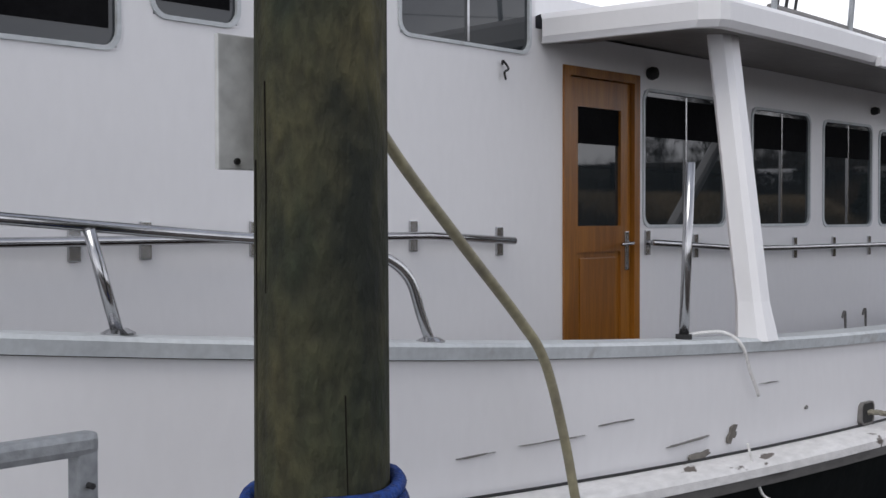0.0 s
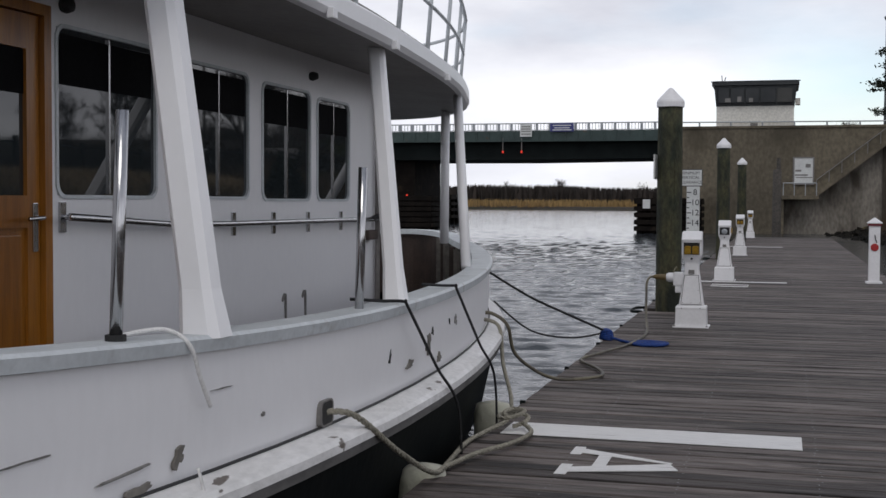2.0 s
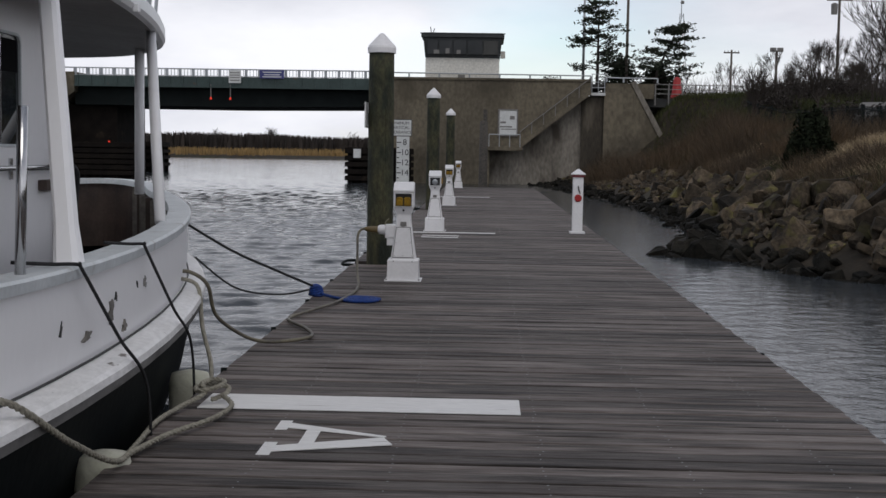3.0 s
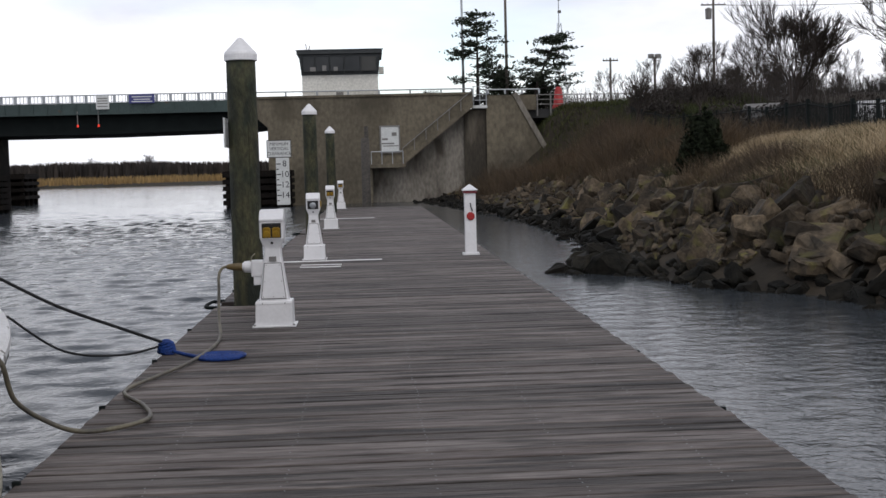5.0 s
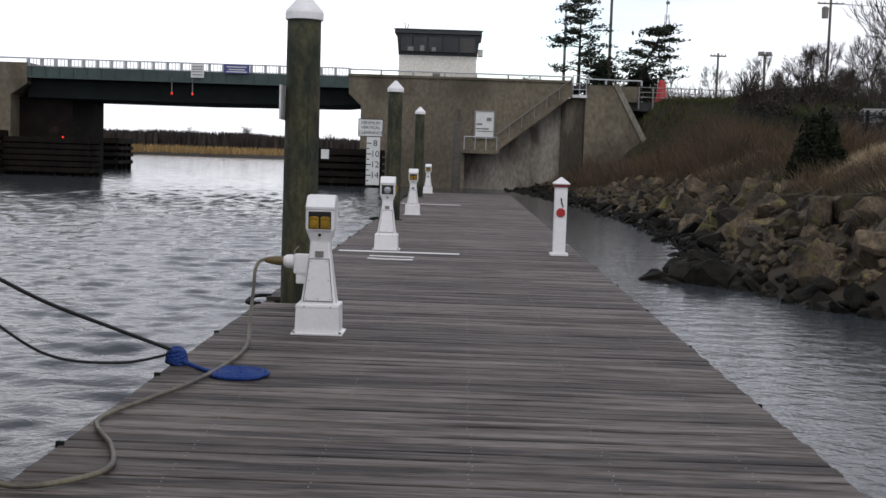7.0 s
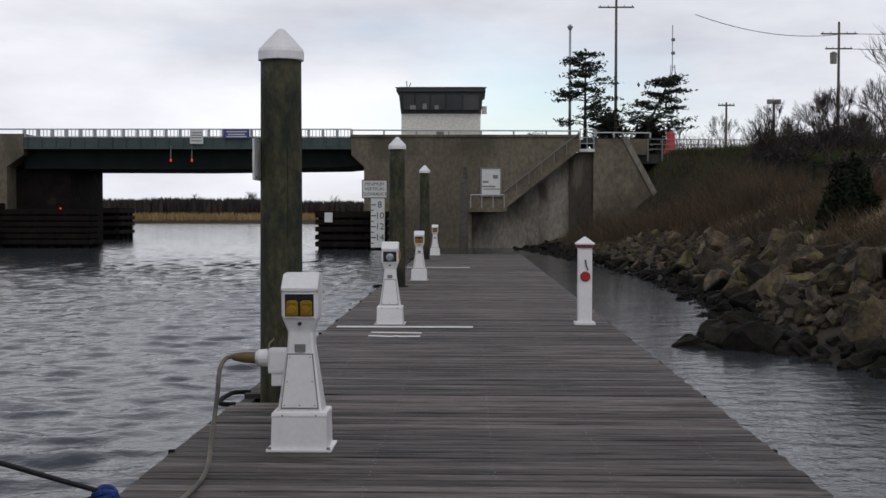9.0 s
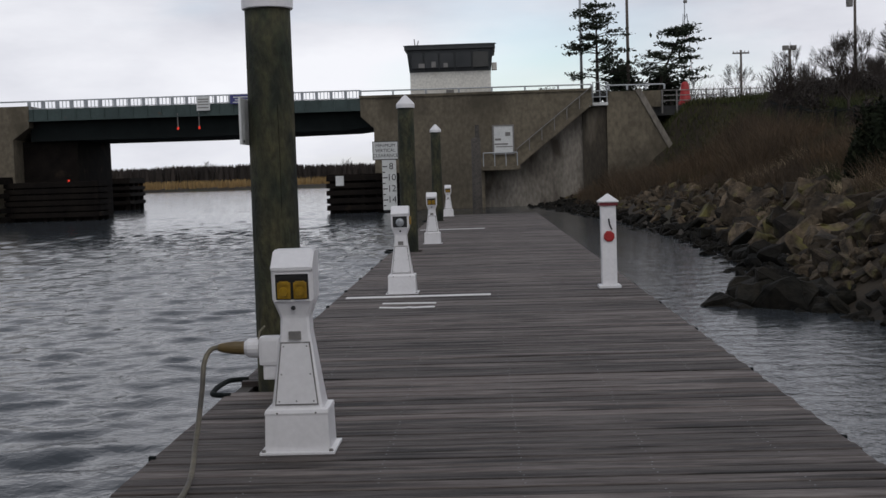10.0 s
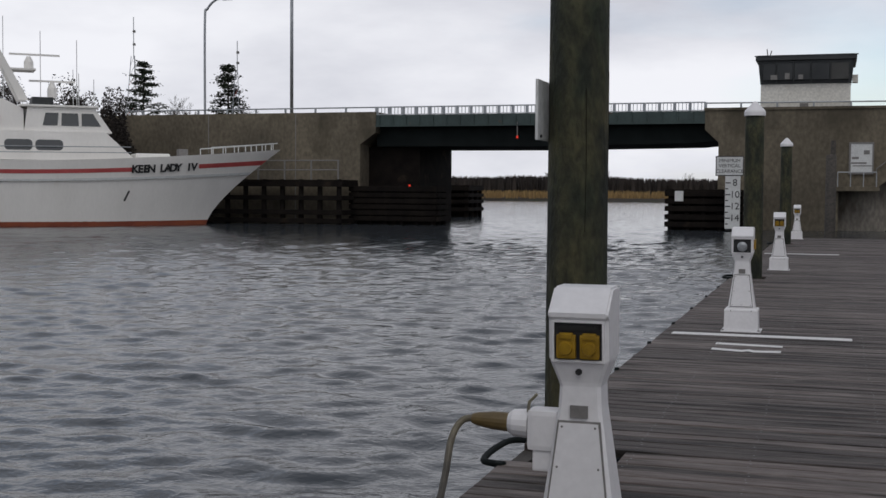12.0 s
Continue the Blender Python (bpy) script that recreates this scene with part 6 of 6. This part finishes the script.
conifer(-54.6, 100, 3.6, 8.4, 3.0, 7, "dark dense spruce behind the bridge wall")
conifer(-47.2, 101, 3.6, 8.0, 2.6, 8, "dark spruce behind the bridge wall")
conifer(-60.5, 99, 4.6, 4.2, 1.8, 9, "dark evergreen behind the bridge wall")


def bush(x, y, z, w, h, seed, material, label, leaves=2600):
    r = random.Random(seed)
    verts, faces = [], []
    for k in range(leaves):
        v = Vector((r.gauss(0, 1), r.gauss(0, 1), abs(r.gauss(0, 1)))).normalized() * r.uniform(0.45, 1.0) ** 0.6
        k2 = 0.85 + 0.3 * noise.noise(v * 2.2 + Vector((seed, 0, 0)))
        c = Vector((v.x * w * k2, v.y * w * k2, v.z * h * k2))
        s = r.uniform(0.05, 0.13)
        d = Vector((r.gauss(0, 1), r.gauss(0, 1), r.gauss(0, 1))).normalized() * s
        g = Vector((r.gauss(0, 1), r.gauss(0, 1), r.gauss(0, 1))).normalized() * s * 0.5
        m = len(verts)
        verts += [tuple(c - d), tuple(c + g), tuple(c + d), tuple(c - g)]
        faces.append((m, m + 1, m + 2, m + 3))
    t = thing("bush", label, "bush", "", pose(x, y, z))
    me = bpy.data.meshes.new("foliage")
    me.from_pydata(verts, [], faces)
    me.materials.append(material)
    o = tagged(new("foliage", me), kind="stuff")
    o.parent = t
    part("stem", tube([(0, 0, -0.3), (0.05, 0, h * 0.6)], 0.06, 5, None, 0.02), BARK, t)


bush(9.75, 36.2, bank_height(9.75, 36.2) - 0.4, 0.85, 2.45, 3, EVERGREEN, "dark evergreen bush on the bank", 12000)
for x, y, w, h, sd in ((-44.6, 75.4, 2.8, 8.2, 21), (-49.5, 75.2, 3.2, 8.6, 22), (-41.7, 75.8, 1.9, 7.0, 23), (-55.5, 75.0, 3.4, 8.0, 24)):
    bush(x, y, -0.7, w, h + 2.0, sd, FAR_WOOD, "brown brush growing against the wall", 18000)
for x, y, w, h, sd in ((15.5, 66, 1.8, 1.3, 5), (18, 60, 2.0, 1.6, 6), (17.5, 70, 2.2, 1.3, 8), (15.0, 52, 1.7, 1.9, 9), (16.8, 50, 1.6, 2.0, 10), (25, 62, 2.6, 1.9, 12), (20, 71, 2.2, 1.5, 13), (22, 52, 2.4, 1.8, 14)):
    bush(x, y, bank_height(x, y) - 0.2, w, h, sd, FAR_WOOD, "bare brown thicket behind the fence")


# poles, mast and wires
def utility_pole(x, y, z0, z1, arms, label):
    p = thing("utility_pole", label, "utility pole", "poles", pose(x, y, 0))
    part("pole", tube([(0, 0, z0), (0, 0, z1)], 0.12 if z1 > 10 else 0.09, 8, None, 0.08 if z1 > 10 else 0.07), POLE, p, "", True)
    for z, w in arms:
        part("crossarm", box(-w, w, -0.05, 0.05, z - 0.045, z + 0.045), POLE, p)
        for a in (-w * 0.9, -w * 0.45, w * 0.45, w * 0.9):
            part("insulator", lathe([(0.035, z + 0.045), (0.02, z + 0.15)], 6, None, pose(a, 0, 0)), GREY_INK, p)
    return p


utility_pole(10.65, 90, 4.5, 15.9, ((15.4, 1.2),), "tall grey utility pole with a crossarm")
up = utility_pole(25.6, 90, 4.5, 14.4, ((13.6, 1.2), (12.6, 0.9)), "tall utility pole with two crossarms and a transformer")
part("transformer", lathe([(0.22, 11.6), (0.25, 12.3), (0.1, 12.4)], 10, None, pose(-0.35, 0, 0)), GREY_INK, up)
utility_pole(18.1, 90, 4.5, 9.0, ((8.8, 0.55),), "short weathered pole with a crossarm")
utility_pole(31.5, 74, 3.0, 15.5, ((14.8, 1.0),), "tall utility pole behind the trees")
lp = thing("street_lamp", "tall thin grey light pole", "street lamp", "poles", pose(7.55, 90, 0))
part("pole", tube([(0, 0, 5.0), (0, 0, 14.0)], 0.11, 8, None, 0.07), GALV, lp, "", True)
part("head", lathe([(0.12, 13.9), (0.2, 14.1), (0.05, 14.25)], 10), GALV, lp)
lp = thing("flood_light", "short pole with a floodlight", "street lamp", "poles", pose(21.3, 90, 0))
part("pole", tube([(0, 0, 4.5), (0, 0, 9.0)], 0.09, 8), POLE, lp, "", True)
part("head", box(-0.45, -0.05, -0.1, 0.2, 8.9, 9.2, 0.03), GREY_INK, lp)
part("head", box(0.05, 0.45, -0.1, 0.2, 8.9, 9.2, 0.03), GREY_INK, lp)
lp = thing("street_lamp", "tall curved-arm grey street lamp", "street lamp", "poles", pose(-48.8, 100, 0))
part("pole", tube(smooth_path([(0, 0, 5.0), (0, 0, 15.0), (0.25, 0, 16.2), (1.0, 0, 16.9), (1.7, 0, 17.0)], 5), 0.1, 8), GALV, lp, "", True)
part("head", box(1.6, 2.5, -0.15, 0.15, 16.85, 17.05, 0.05), GREY_INK, lp)
lp = thing("flag_pole", "tall plain grey metal pole on the bridge wall", "pole", "poles", pose(-32.4, 81.5, 0))
part("pole", tube([(0, 0, 6.0), (0, 0, 18.5)], 0.12, 8, None, 0.1), GALV, lp, "", True)


def lattice_mast(x, y, z0, z1, w, label):
    t = thing("radio_mast", label, "mast", "masts", pose(x, y, 0))
    for a, b in ((-w, -w), (w, -w), (0, w)):
        part("leg", tube([(a, b, z0), (a * 0.25, b * 0.25, z0 + (z1 - z0) * 0.7)], 0.03, 4), GALV, t)
    n = 9
    for k in range(n):
        f = 1 - 0.75 * k / n
        f2 = 1 - 0.75 * (k + 1) / n
        z = z0 + (z1 - z0) * 0.7 * k / n
        z2 = z0 + (z1 - z0) * 0.7 * (k + 1) / n
        part("brace", tube([(-w * f, -w * f, z), (w * f2, -w * f2, z2)], 0.018, 4), RED_STRIPE if k % 3 == 0 else GALV, t)
    part("top_rod", tube([(0, 0, z0 + (z1 - z0) * 0.68), (0, 0, z1)], 0.035, 5), GALV, t)
    for f in (0.78, 0.88):
        part("antenna_ring", lathe([(0.12, 0), (0.14, 0.1), (0.1, 0.2)], 8, None, pose(0.05, 0, z0 + (z1 - z0) * f)), GREY_INK, t)


lattice_mast(14.45, 90, 5.2, 14.2, 0.5, "thin red and white radio mast")
lattice_mast(-55.5, 100, 5, 15.8, 0.6, "thin grey lattice mast")
lattice_mast(-45.85, 100, 5, 13.5, 0.45, "thin grey lattice mast")
buoy = thing("red_marker", "red tapered steel marker standing behind the road railing", "marker", at=pose(13.15, 82.6, 0))
part("body", lathe([(0.42, 4.7), (0.42, 5.3), (0.34, 5.4), (0.24, 6.35), (0.16, 6.5), (0.06, 6.55)], 14), RED, buoy, "red painted body", True)
for p, q, sag in (((10.65, 90, 15.4), (26, 90, 13.6), 0.0), ((25.6, 90, 13.6), (60, 70, 14.5), 1.2), ((25.6, 90, 12.6), (60, 70, 13.2), 1.2), ((31.5, 74, 14.8), (60, 40, 15.5), 1.0)):
    a, b = Vector(p), Vector(q)
    if sag == 0.0:
        a = Vector((14.5, 82, 13.6))
        sag = 0.6
    pts = [a.lerp(b, k / 12) - Vector((0, 0, sag * 4 * (k / 12) * (1 - k / 12))) for k in range(13)]
    tagged(link_mesh("overhead_wire", tube(pts, 0.022, 4), GREY_INK), "thin overhead wire between poles", "wire", "overhead wires")

# dark fence along the top of the bank
fence = thing("fence", "dark metal picket fence along the top of the bank", "fence")
pts = []
y = 20.0
while y < 63:
    x = shore(y) + 8.3
    pts.append((x, y, bank_height(x, y)))
    y += 1.9
for (x0, y0, z0), (x1, y1, z1) in zip(pts, pts[1:]):
    part("post", box(x0 - 0.05, x0 + 0.05, y0 - 0.05, y0 + 0.05, z0 - 0.2, z0 + 1.2), STEEL_AND_SHADE, fence)
    for h in (0.2, 1.05):
        part("rail", tube([(x0, y0, z0 + h), (x1, y1, z1 + h)], 0.022, 4), STEEL_AND_SHADE, fence)
blades("thicket", FAR_WOOD, "bare thicket behind the fence", 14000, on_bank(46, 80, 10.5, 30, 0.12, 2.0, -0.1), 0.4, 1.5, 0.02, 0.25, 12)
blades("road_verge_brush", FAR_WOOD, "bare brush along the road", 9000, lambda r: (r.uniform(13, 60), r.uniform(88, 104), 4.9), 0.8, 2.6, 0.04, 0.3, 13)
for (x0, y0, z0), (x1, y1, z1) in zip(pts, pts[1:]):
    for k in range(1, 15):
        f = k / 15
        x, y, z = x0 + (x1 - x0) * f, y0 + (y1 - y0) * f, z0 + (z1 - z0) * f
        part("picket", box(x - 0.01, x + 0.01, y - 0.01, y + 0.01, z + 0.05, z + 1.15, 0), STEEL_AND_SHADE, fence)

# parked cars glimpsed behind the fence
def parked_car(x, y, turn, material, label):
    z = bank_height(x, y)
    c = thing("parked_car", label, "car", "parked cars", pose(x, y, z, 0, 0, turn))
    side = [(-2.1, 0.35), (-2.15, 0.75), (-1.5, 0.9), (-0.9, 1.38), (0.7, 1.42), (1.4, 0.98), (2.05, 0.85), (2.15, 0.4)]
    own = prism([(a, b) for a, b in side], -0.85, 0.85, "y")
    bmesh.ops.bevel(own, geom=own.edges[:], offset=0.06, segments=2, affect="EDGES", clamp_overlap=True)
    body = part("body", own, material, c)
    for s in (-0.86, 0.86):
        part("window", prism([(-1.25, 0.95), (-0.85, 1.3), (0.62, 1.33), (1.15, 0.98)], s - 0.012, s + 0.012, "y"), GLASS, body)
    for a in (-1.35, 1.3):
        for s in (-0.8, 0.8):
            w = part("wheel", lathe([(0.32, -0.1), (0.33, 0), (0.32, 0.1)], 18, None, pose(a, s, 0.33, 90, 0, 0)), RUBBER, c)
            part("rim", lathe([(0.2, -0.11), (0.2, 0.11)], 12, None, pose(a, s, 0.33, 90, 0, 0)), GALV, w)


parked_car(17.2, 53.0, 62, GREY_INK, "grey parked car behind the fence")
parked_car(22.0, 53.5, 70, WHITE, "white parked car behind the fence")

# ---- white party boat moored across the channel ----
far_boat = thing("fishing_boat", "white fishing boat with a red stripe and dark lettering", "boat", at=pose(-39.65, 63.35, 0, 0, 0, math.degrees(math.atan2(0.66, 0.75))))


def fb_half(s, f):
    """Half beam at length s, f from the waterline (0) to the deck (1)."""
    tip = 10.6 + (15.0 - 10.6) * max(0.0, f) ** 1.5
    if s >= tip:
        return 0.0
    u = max(0.0, (s - 1.0) / (tip - 1.0))
    return (2.3 + 0.55 * f) * (1 - u ** 2.2)


def fb_z(s, f):
    deck = 2.86 + 0.9 * (max(0, s) / 15) ** 1.6
    return -0.62 + f * (deck + 0.62)


SS = [-8, -4, 0, 2, 4, 6, 7.5, 9, 10, 10.6, 11.3, 12, 12.8, 13.5, 14.2, 14.7, 15.0]


def fb_strip(name, f0, f1, material, label, out=0.0, s0=-8.0, s1=15.0, n=5):
    for side in (-1, 1):
        rows = []
        for k in range(n + 1):
            f = f0 + (f1 - f0) * k / n
            tip = 10.6 + (15.0 - 10.6) * max(0.0, f) ** 1.5
            row = []
            for i in range(40):
                s = s0 + (min(s1, tip) - s0) * i / 39
                row.append((s, side * (fb_half(s, f) + out) + 2.9, fb_z(s, f)))
            rows.append(row)
        part(name, loft(rows), material, far_boat, label, True)


fb_strip("bottom", -0.12, 0.075, ANTIFOUL, "rusty red bottom paint at the waterline")
fb_strip("hull", 0.07, 0.70, HULL_CREAM, "cream hull side", n=8)
fb_strip("upper_hull", 0.70, 1.0, HULL_CREAM, "white flared topsides", 0.06)
fb_strip("knuckle", 0.685, 0.72, SIGN_WHITE, "raised white knuckle moulding", 0.09)
fb_strip("stripe", 0.80, 0.86, RED_STRIPE, "faded red stripe", 0.075, -8, 6.05, 2)
fb_strip("stripe", 0.81, 0.87, RED_STRIPE, "faded red stripe", 0.075, 9.85, 14.85, 2)
bm = bmesh.new()
top = []
for i in range(40):
    s = -8 + 22.95 * i / 39
    top.append((s, fb_half(s, 1.0), fb_z(s, 0.99)))
for a, b in zip(top, top[1:]):
    bm.faces.new([bm.verts.new(p) for p in ((a[0], 2.9 - a[1], a[2]), (b[0], 2.9 - b[1], b[2]), (b[0], 2.9 + b[1], b[2]), (a[0], 2.9 + a[1], a[2]))])
part("deck", bm, HULL_CREAM, far_boat)
# name on the bow
for i, ch in enumerate("KEEN LADY IV"):
    s = 6.2 + i * 0.305
    if ch == " ":
        continue
    y = 2.9 - (fb_half(s, 0.83) + 0.085)
    turn = math.degrees(math.atan2(-(fb_half(s + 0.1, 0.83) - fb_half(s - 0.1, 0.83)), 0.2))
    text_mesh("lettering", ch, 0.58, pose(s, y - 0.04, fb_z(s, 0.83), 103, 0, turn), INK, far_boat, 0.01, "CENTER", 0.022)
# lower cabin, pilothouse with sloping windscreen
def cabin(name, side_outline, half, label, taper=0.0):
    rows = []
    for e, w in ((-1, half), (1, half)):
        rows.append([(a, 2.9 + e * (w - taper * (b - 3) * 0.3), b) for a, b in side_outline])
    own = loft(rows, None, True, True)
    return part(name, own, HULL_CREAM, far_boat, label)


cabin("lower_cabin", [(-8, 2.9), (-8, 4.45), (4.75, 4.45), (6.2, 3.1), (6.2, 2.9)], 1.9, "white lower cabin", 0.3)
house = cabin("pilothouse", [(0.6, 4.4), (0.8, 5.72), (4.25, 5.72), (5.15, 4.4)], 1.7, "white pilothouse", 0.25)
part("roof", box(0.4, 4.45, 1.25, 4.55, 5.72, 5.84, 0.04), HULL_CREAM, far_boat)
cabin("upper_cabin", [(-8, 4.4), (-8, 6.1), (-0.4, 6.1), (0.6, 5.6), (0.6, 4.4)], 1.6, "white upper cabin", 0.25)
def side_y(z, half, taper):
    return 2.9 - (half - taper * (z - 3) * 0.3) - 0.015
for x0, x1, x2, x3 in ((1.55, 1.7, 2.3, 2.35), (2.5, 2.52, 3.4, 3.35), (3.55, 3.55, 4.55, 4.15)):
    yb = side_y(5.0, 1.7, 0.25)
    part("window", prism([(x0, 4.75), (x2, 4.75), (x3, 5.42), (x1, 5.42)], yb - 0.03, yb + 0.1, "y"), GLASS, far_boat)
for x in (-1.5, 0.35, 1.9):
    yb = side_y(3.8, 1.9, 0.3)
    part("window", prism(rounded(x - 0.75, x + 0.65, 3.42, 3.98, 0.2), yb - 0.03, yb + 0.1, "y"), GLASS, far_boat)
part("cabin_stripe", box(-8, -0.6, 1.16, 1.2, 5.0, 5.2), RED_STRIPE, far_boat)
part("hatch", box(1.1, 2.2, 2.2, 3.6, 5.84, 6.3, 0.03), HUT_DARK, far_boat)
for z in (0.25, 0.5):
    part("side_rail", tube([(-8, 0.35, 2.9 + z * 1.2), (6.0, 0.35, 3.05 + z * 1.2)], 0.025, 5), GALV, far_boat)
pulpit = thing_part("bow_rail", far_boat)
for side in (-1, 1):
    pts = [(s, 2.9 + side * (fb_half(s, 1.0) * 0.9), fb_z(s, 1.0) + 0.38) for s in (10.6, 11.5, 12.5, 13.5, 14.3, 14.8)]
    part("rail", tube(pts, 0.035, 6), SIGN_WHITE, pulpit)
    for s in (10.6, 11.3, 12.0, 12.7, 13.4, 14.0, 14.5):
        y = 2.9 + side * fb_half(s, 1.0) * 0.9
        part("stanchion", tube([(s, y, fb_z(s, 1.0)), (s, y, fb_z(s, 1.0) + 0.38)], 0.03, 5), SIGN_WHITE, pulpit)
part("anchor_winch", box(9.0, 9.5, 2.5, 3.3, fb_z(9.2, 1.0), fb_z(9.2, 1.0) + 0.4, 0.05), GREY_INK, far_boat)
part("fore_hatch", box(6.5, 8.4, 2.0, 3.8, fb_z(7, 1.0) - 0.05, fb_z(7, 1.0) + 0.25, 0.1), HULL_CREAM, far_boat)
mast = thing_part("radar_mast", far_boat)
part("leg", prism([(0.9, 6.1), (0.4, 6.1), (-1.1, 9.3), (-0.8, 9.3)], 2.1, 2.3, "y"), HULL_CREAM, mast)
part("leg", prism([(0.9, 6.1), (0.4, 6.1), (-1.1, 9.3), (-0.8, 9.3)], 3.5, 3.7, "y"), HULL_CREAM, mast)
part("platform", box(-0.1, 1.3, 2.1, 3.7, 7.7, 7.8), HULL_CREAM, mast)
part("radar_bar", box(0.0, 2.6, 2.85, 2.95, 8.55, 8.65), HULL_CREAM, mast)
part("radar_base", lathe([(0.25, 7.8), (0.25, 8.2), (0.1, 8.5)], 10, None, pose(1.0, 2.9, 0)), HULL_CREAM, mast)
part("radar_bar", box(1.0, 3.4, 2.85, 2.95, 7.15, 7.25), HULL_CREAM, mast)
part("radar_base", lathe([(0.25, 6.3), (0.25, 6.8), (0.1, 7.15)], 10, None, pose(2.2, 2.9, 0)), HULL_CREAM, mast)
part("top_light", lathe([(0.06, 9.3), (0.06, 10.0), (0.18, 10.1), (0.05, 10.3)], 8, None, pose(-0.95, 2.9, 0)), HULL_CREAM, mast)
for x, z in ((3.3, 7.9), (3.6, 7.7), (3.5, 9.5), (-0.3, 10.6), (1.6, 9.9), (4.4, 7.4)):
    part("whip_antenna", tube([(x, 2.9, 5.8), (x, 2.9, z)], 0.02, 4), SIGN_WHITE, mast)
part("anchor", tube([(5.6, 0.28, 0.75), (5.75, 0.18, 1.1), (5.85, 0.15, 1.3)], 0.05, 6), RUBBER, far_boat, "dark hook on the hull side")

# ---- dock planks, the nearest as pieces of their own ----
dock = new("dock")
tagged(dock, "long timber dock of grey weathered cross planks", "dock", kind="structure")
PITCH, GAP = 0.1445, 0.016
rgp = random.Random(11)
PLANK_SHAPES = {}


def plank_mesh(x0, x1, kind):
    key = (x0, x1, kind)
    if key not in PLANK_SHAPES:
        w = PITCH - GAP - 0.0015 * kind
        own = box(x0, x1, 0, w, -0.042, 0, 0.0)
        top = [e for e in own.edges if all(v.co.z > -0.001 for v in e.verts)]
        bmesh.ops.bevel(own, geom=top, offset=0.004, segments=1, affect="EDGES")
        me = bpy.data.meshes.new("plank")
        bmesh.ops.recalc_face_normals(own, faces=own.faces)
        own.to_mesh(me)
        own.free()
        me.materials.append(PLANK)
        PLANK_SHAPES[key] = me
    return PLANK_SHAPES[key]


far_planks = bmesh.new()
k = 0
while -6 + k * PITCH < DOCK_END - 0.1:
    y = -6 + k * PITCH
    near = [p for p in (2.02, 16.60, 31.1, 45.5) if abs(y + 0.07 - p) < 0.27]
    left = -0.40 if near else DOCK_L - 0.015
    right = DOCK_R + (0.0 if k % 3 else 0.012)
    kind = k % 3
    lift_z = -0.006 * rgp.random()
    if 2.6 < y < 44.6:
        ob = new("plank", plank_mesh(left, right, kind))
        ob.location = (0, y, lift_z)
        ob.parent = dock
    else:
        box(left, right, y, y + PITCH - GAP, -0.042, lift_z, 0, far_planks)
    k += 1
tagged(link_mesh("plank_field", far_planks, PLANK_FAR, dock), kind="stuff")

nails = bmesh.new()
k = 0
while -6 + k * PITCH < 40:
    y = -6 + k * PITCH
    for x in (-0.35, 0.26, 0.93, 1.56, 2.2):
        for e in (0.035, 0.1):
            if rgp.random() < 0.75:
                cx, cy, r = x + rgp.uniform(-0.012, 0.012), y + e + rgp.uniform(-0.006, 0.006), 0.0055
                vs = [nails.verts.new((cx + r * math.cos(a), cy + r * math.sin(a), 0.0012)) for a in (0, 1.57, 3.14, 4.71)]
                nails.faces.new(vs)
    k += 1
tagged(link_mesh("nail_heads", nails, GALV, dock), "worn nail heads in the planks", kind="stuff")

# iron hoops round the piles and bolts along the edges
for px, py in ((-0.79, 2.02), (-0.635, 16.60), (-0.62, 31.1), (-0.62, 45.5)):
    pts = [(-0.93, py - 0.32, 0.0), (-1.05, py - 0.28, 0.0), (-1.08, py - 0.1, 0.0), (-1.08, py + 0.1, 0.0), (-1.05, py + 0.28, 0.0), (-0.93, py + 0.32, 0.0)]
    tagged(link_mesh("pile_hoop", tube(smooth_path(pts, 5), 0.018, 8), STEEL_AND_SHADE, smooth=True), "dark iron hoop holding the dock to the pile", "hoop", "pile hoops")
bolt = box(-0.018, 0.018, -0.014, 0.014, -0.03, 0.014, 0.005)
bolt_me = link_mesh("edge_bolt", bolt, STEEL_AND_SHADE)
tagged(bolt_me, "black iron bolt head on the dock edge", "bolt", "bolts along the dock edge")
bolt_me.location = (DOCK_L - 0.01, 9.15, 0)
for n in range(1, 22):
    copy_thing(bolt_me, pose(DOCK_L - 0.01, 9.15 + 1.78 * n, 0))
for n in range(18):
    copy_thing(bolt_me, pose(DOCK_R + 0.012, 10.3 + 2.2 * n, -0.02))
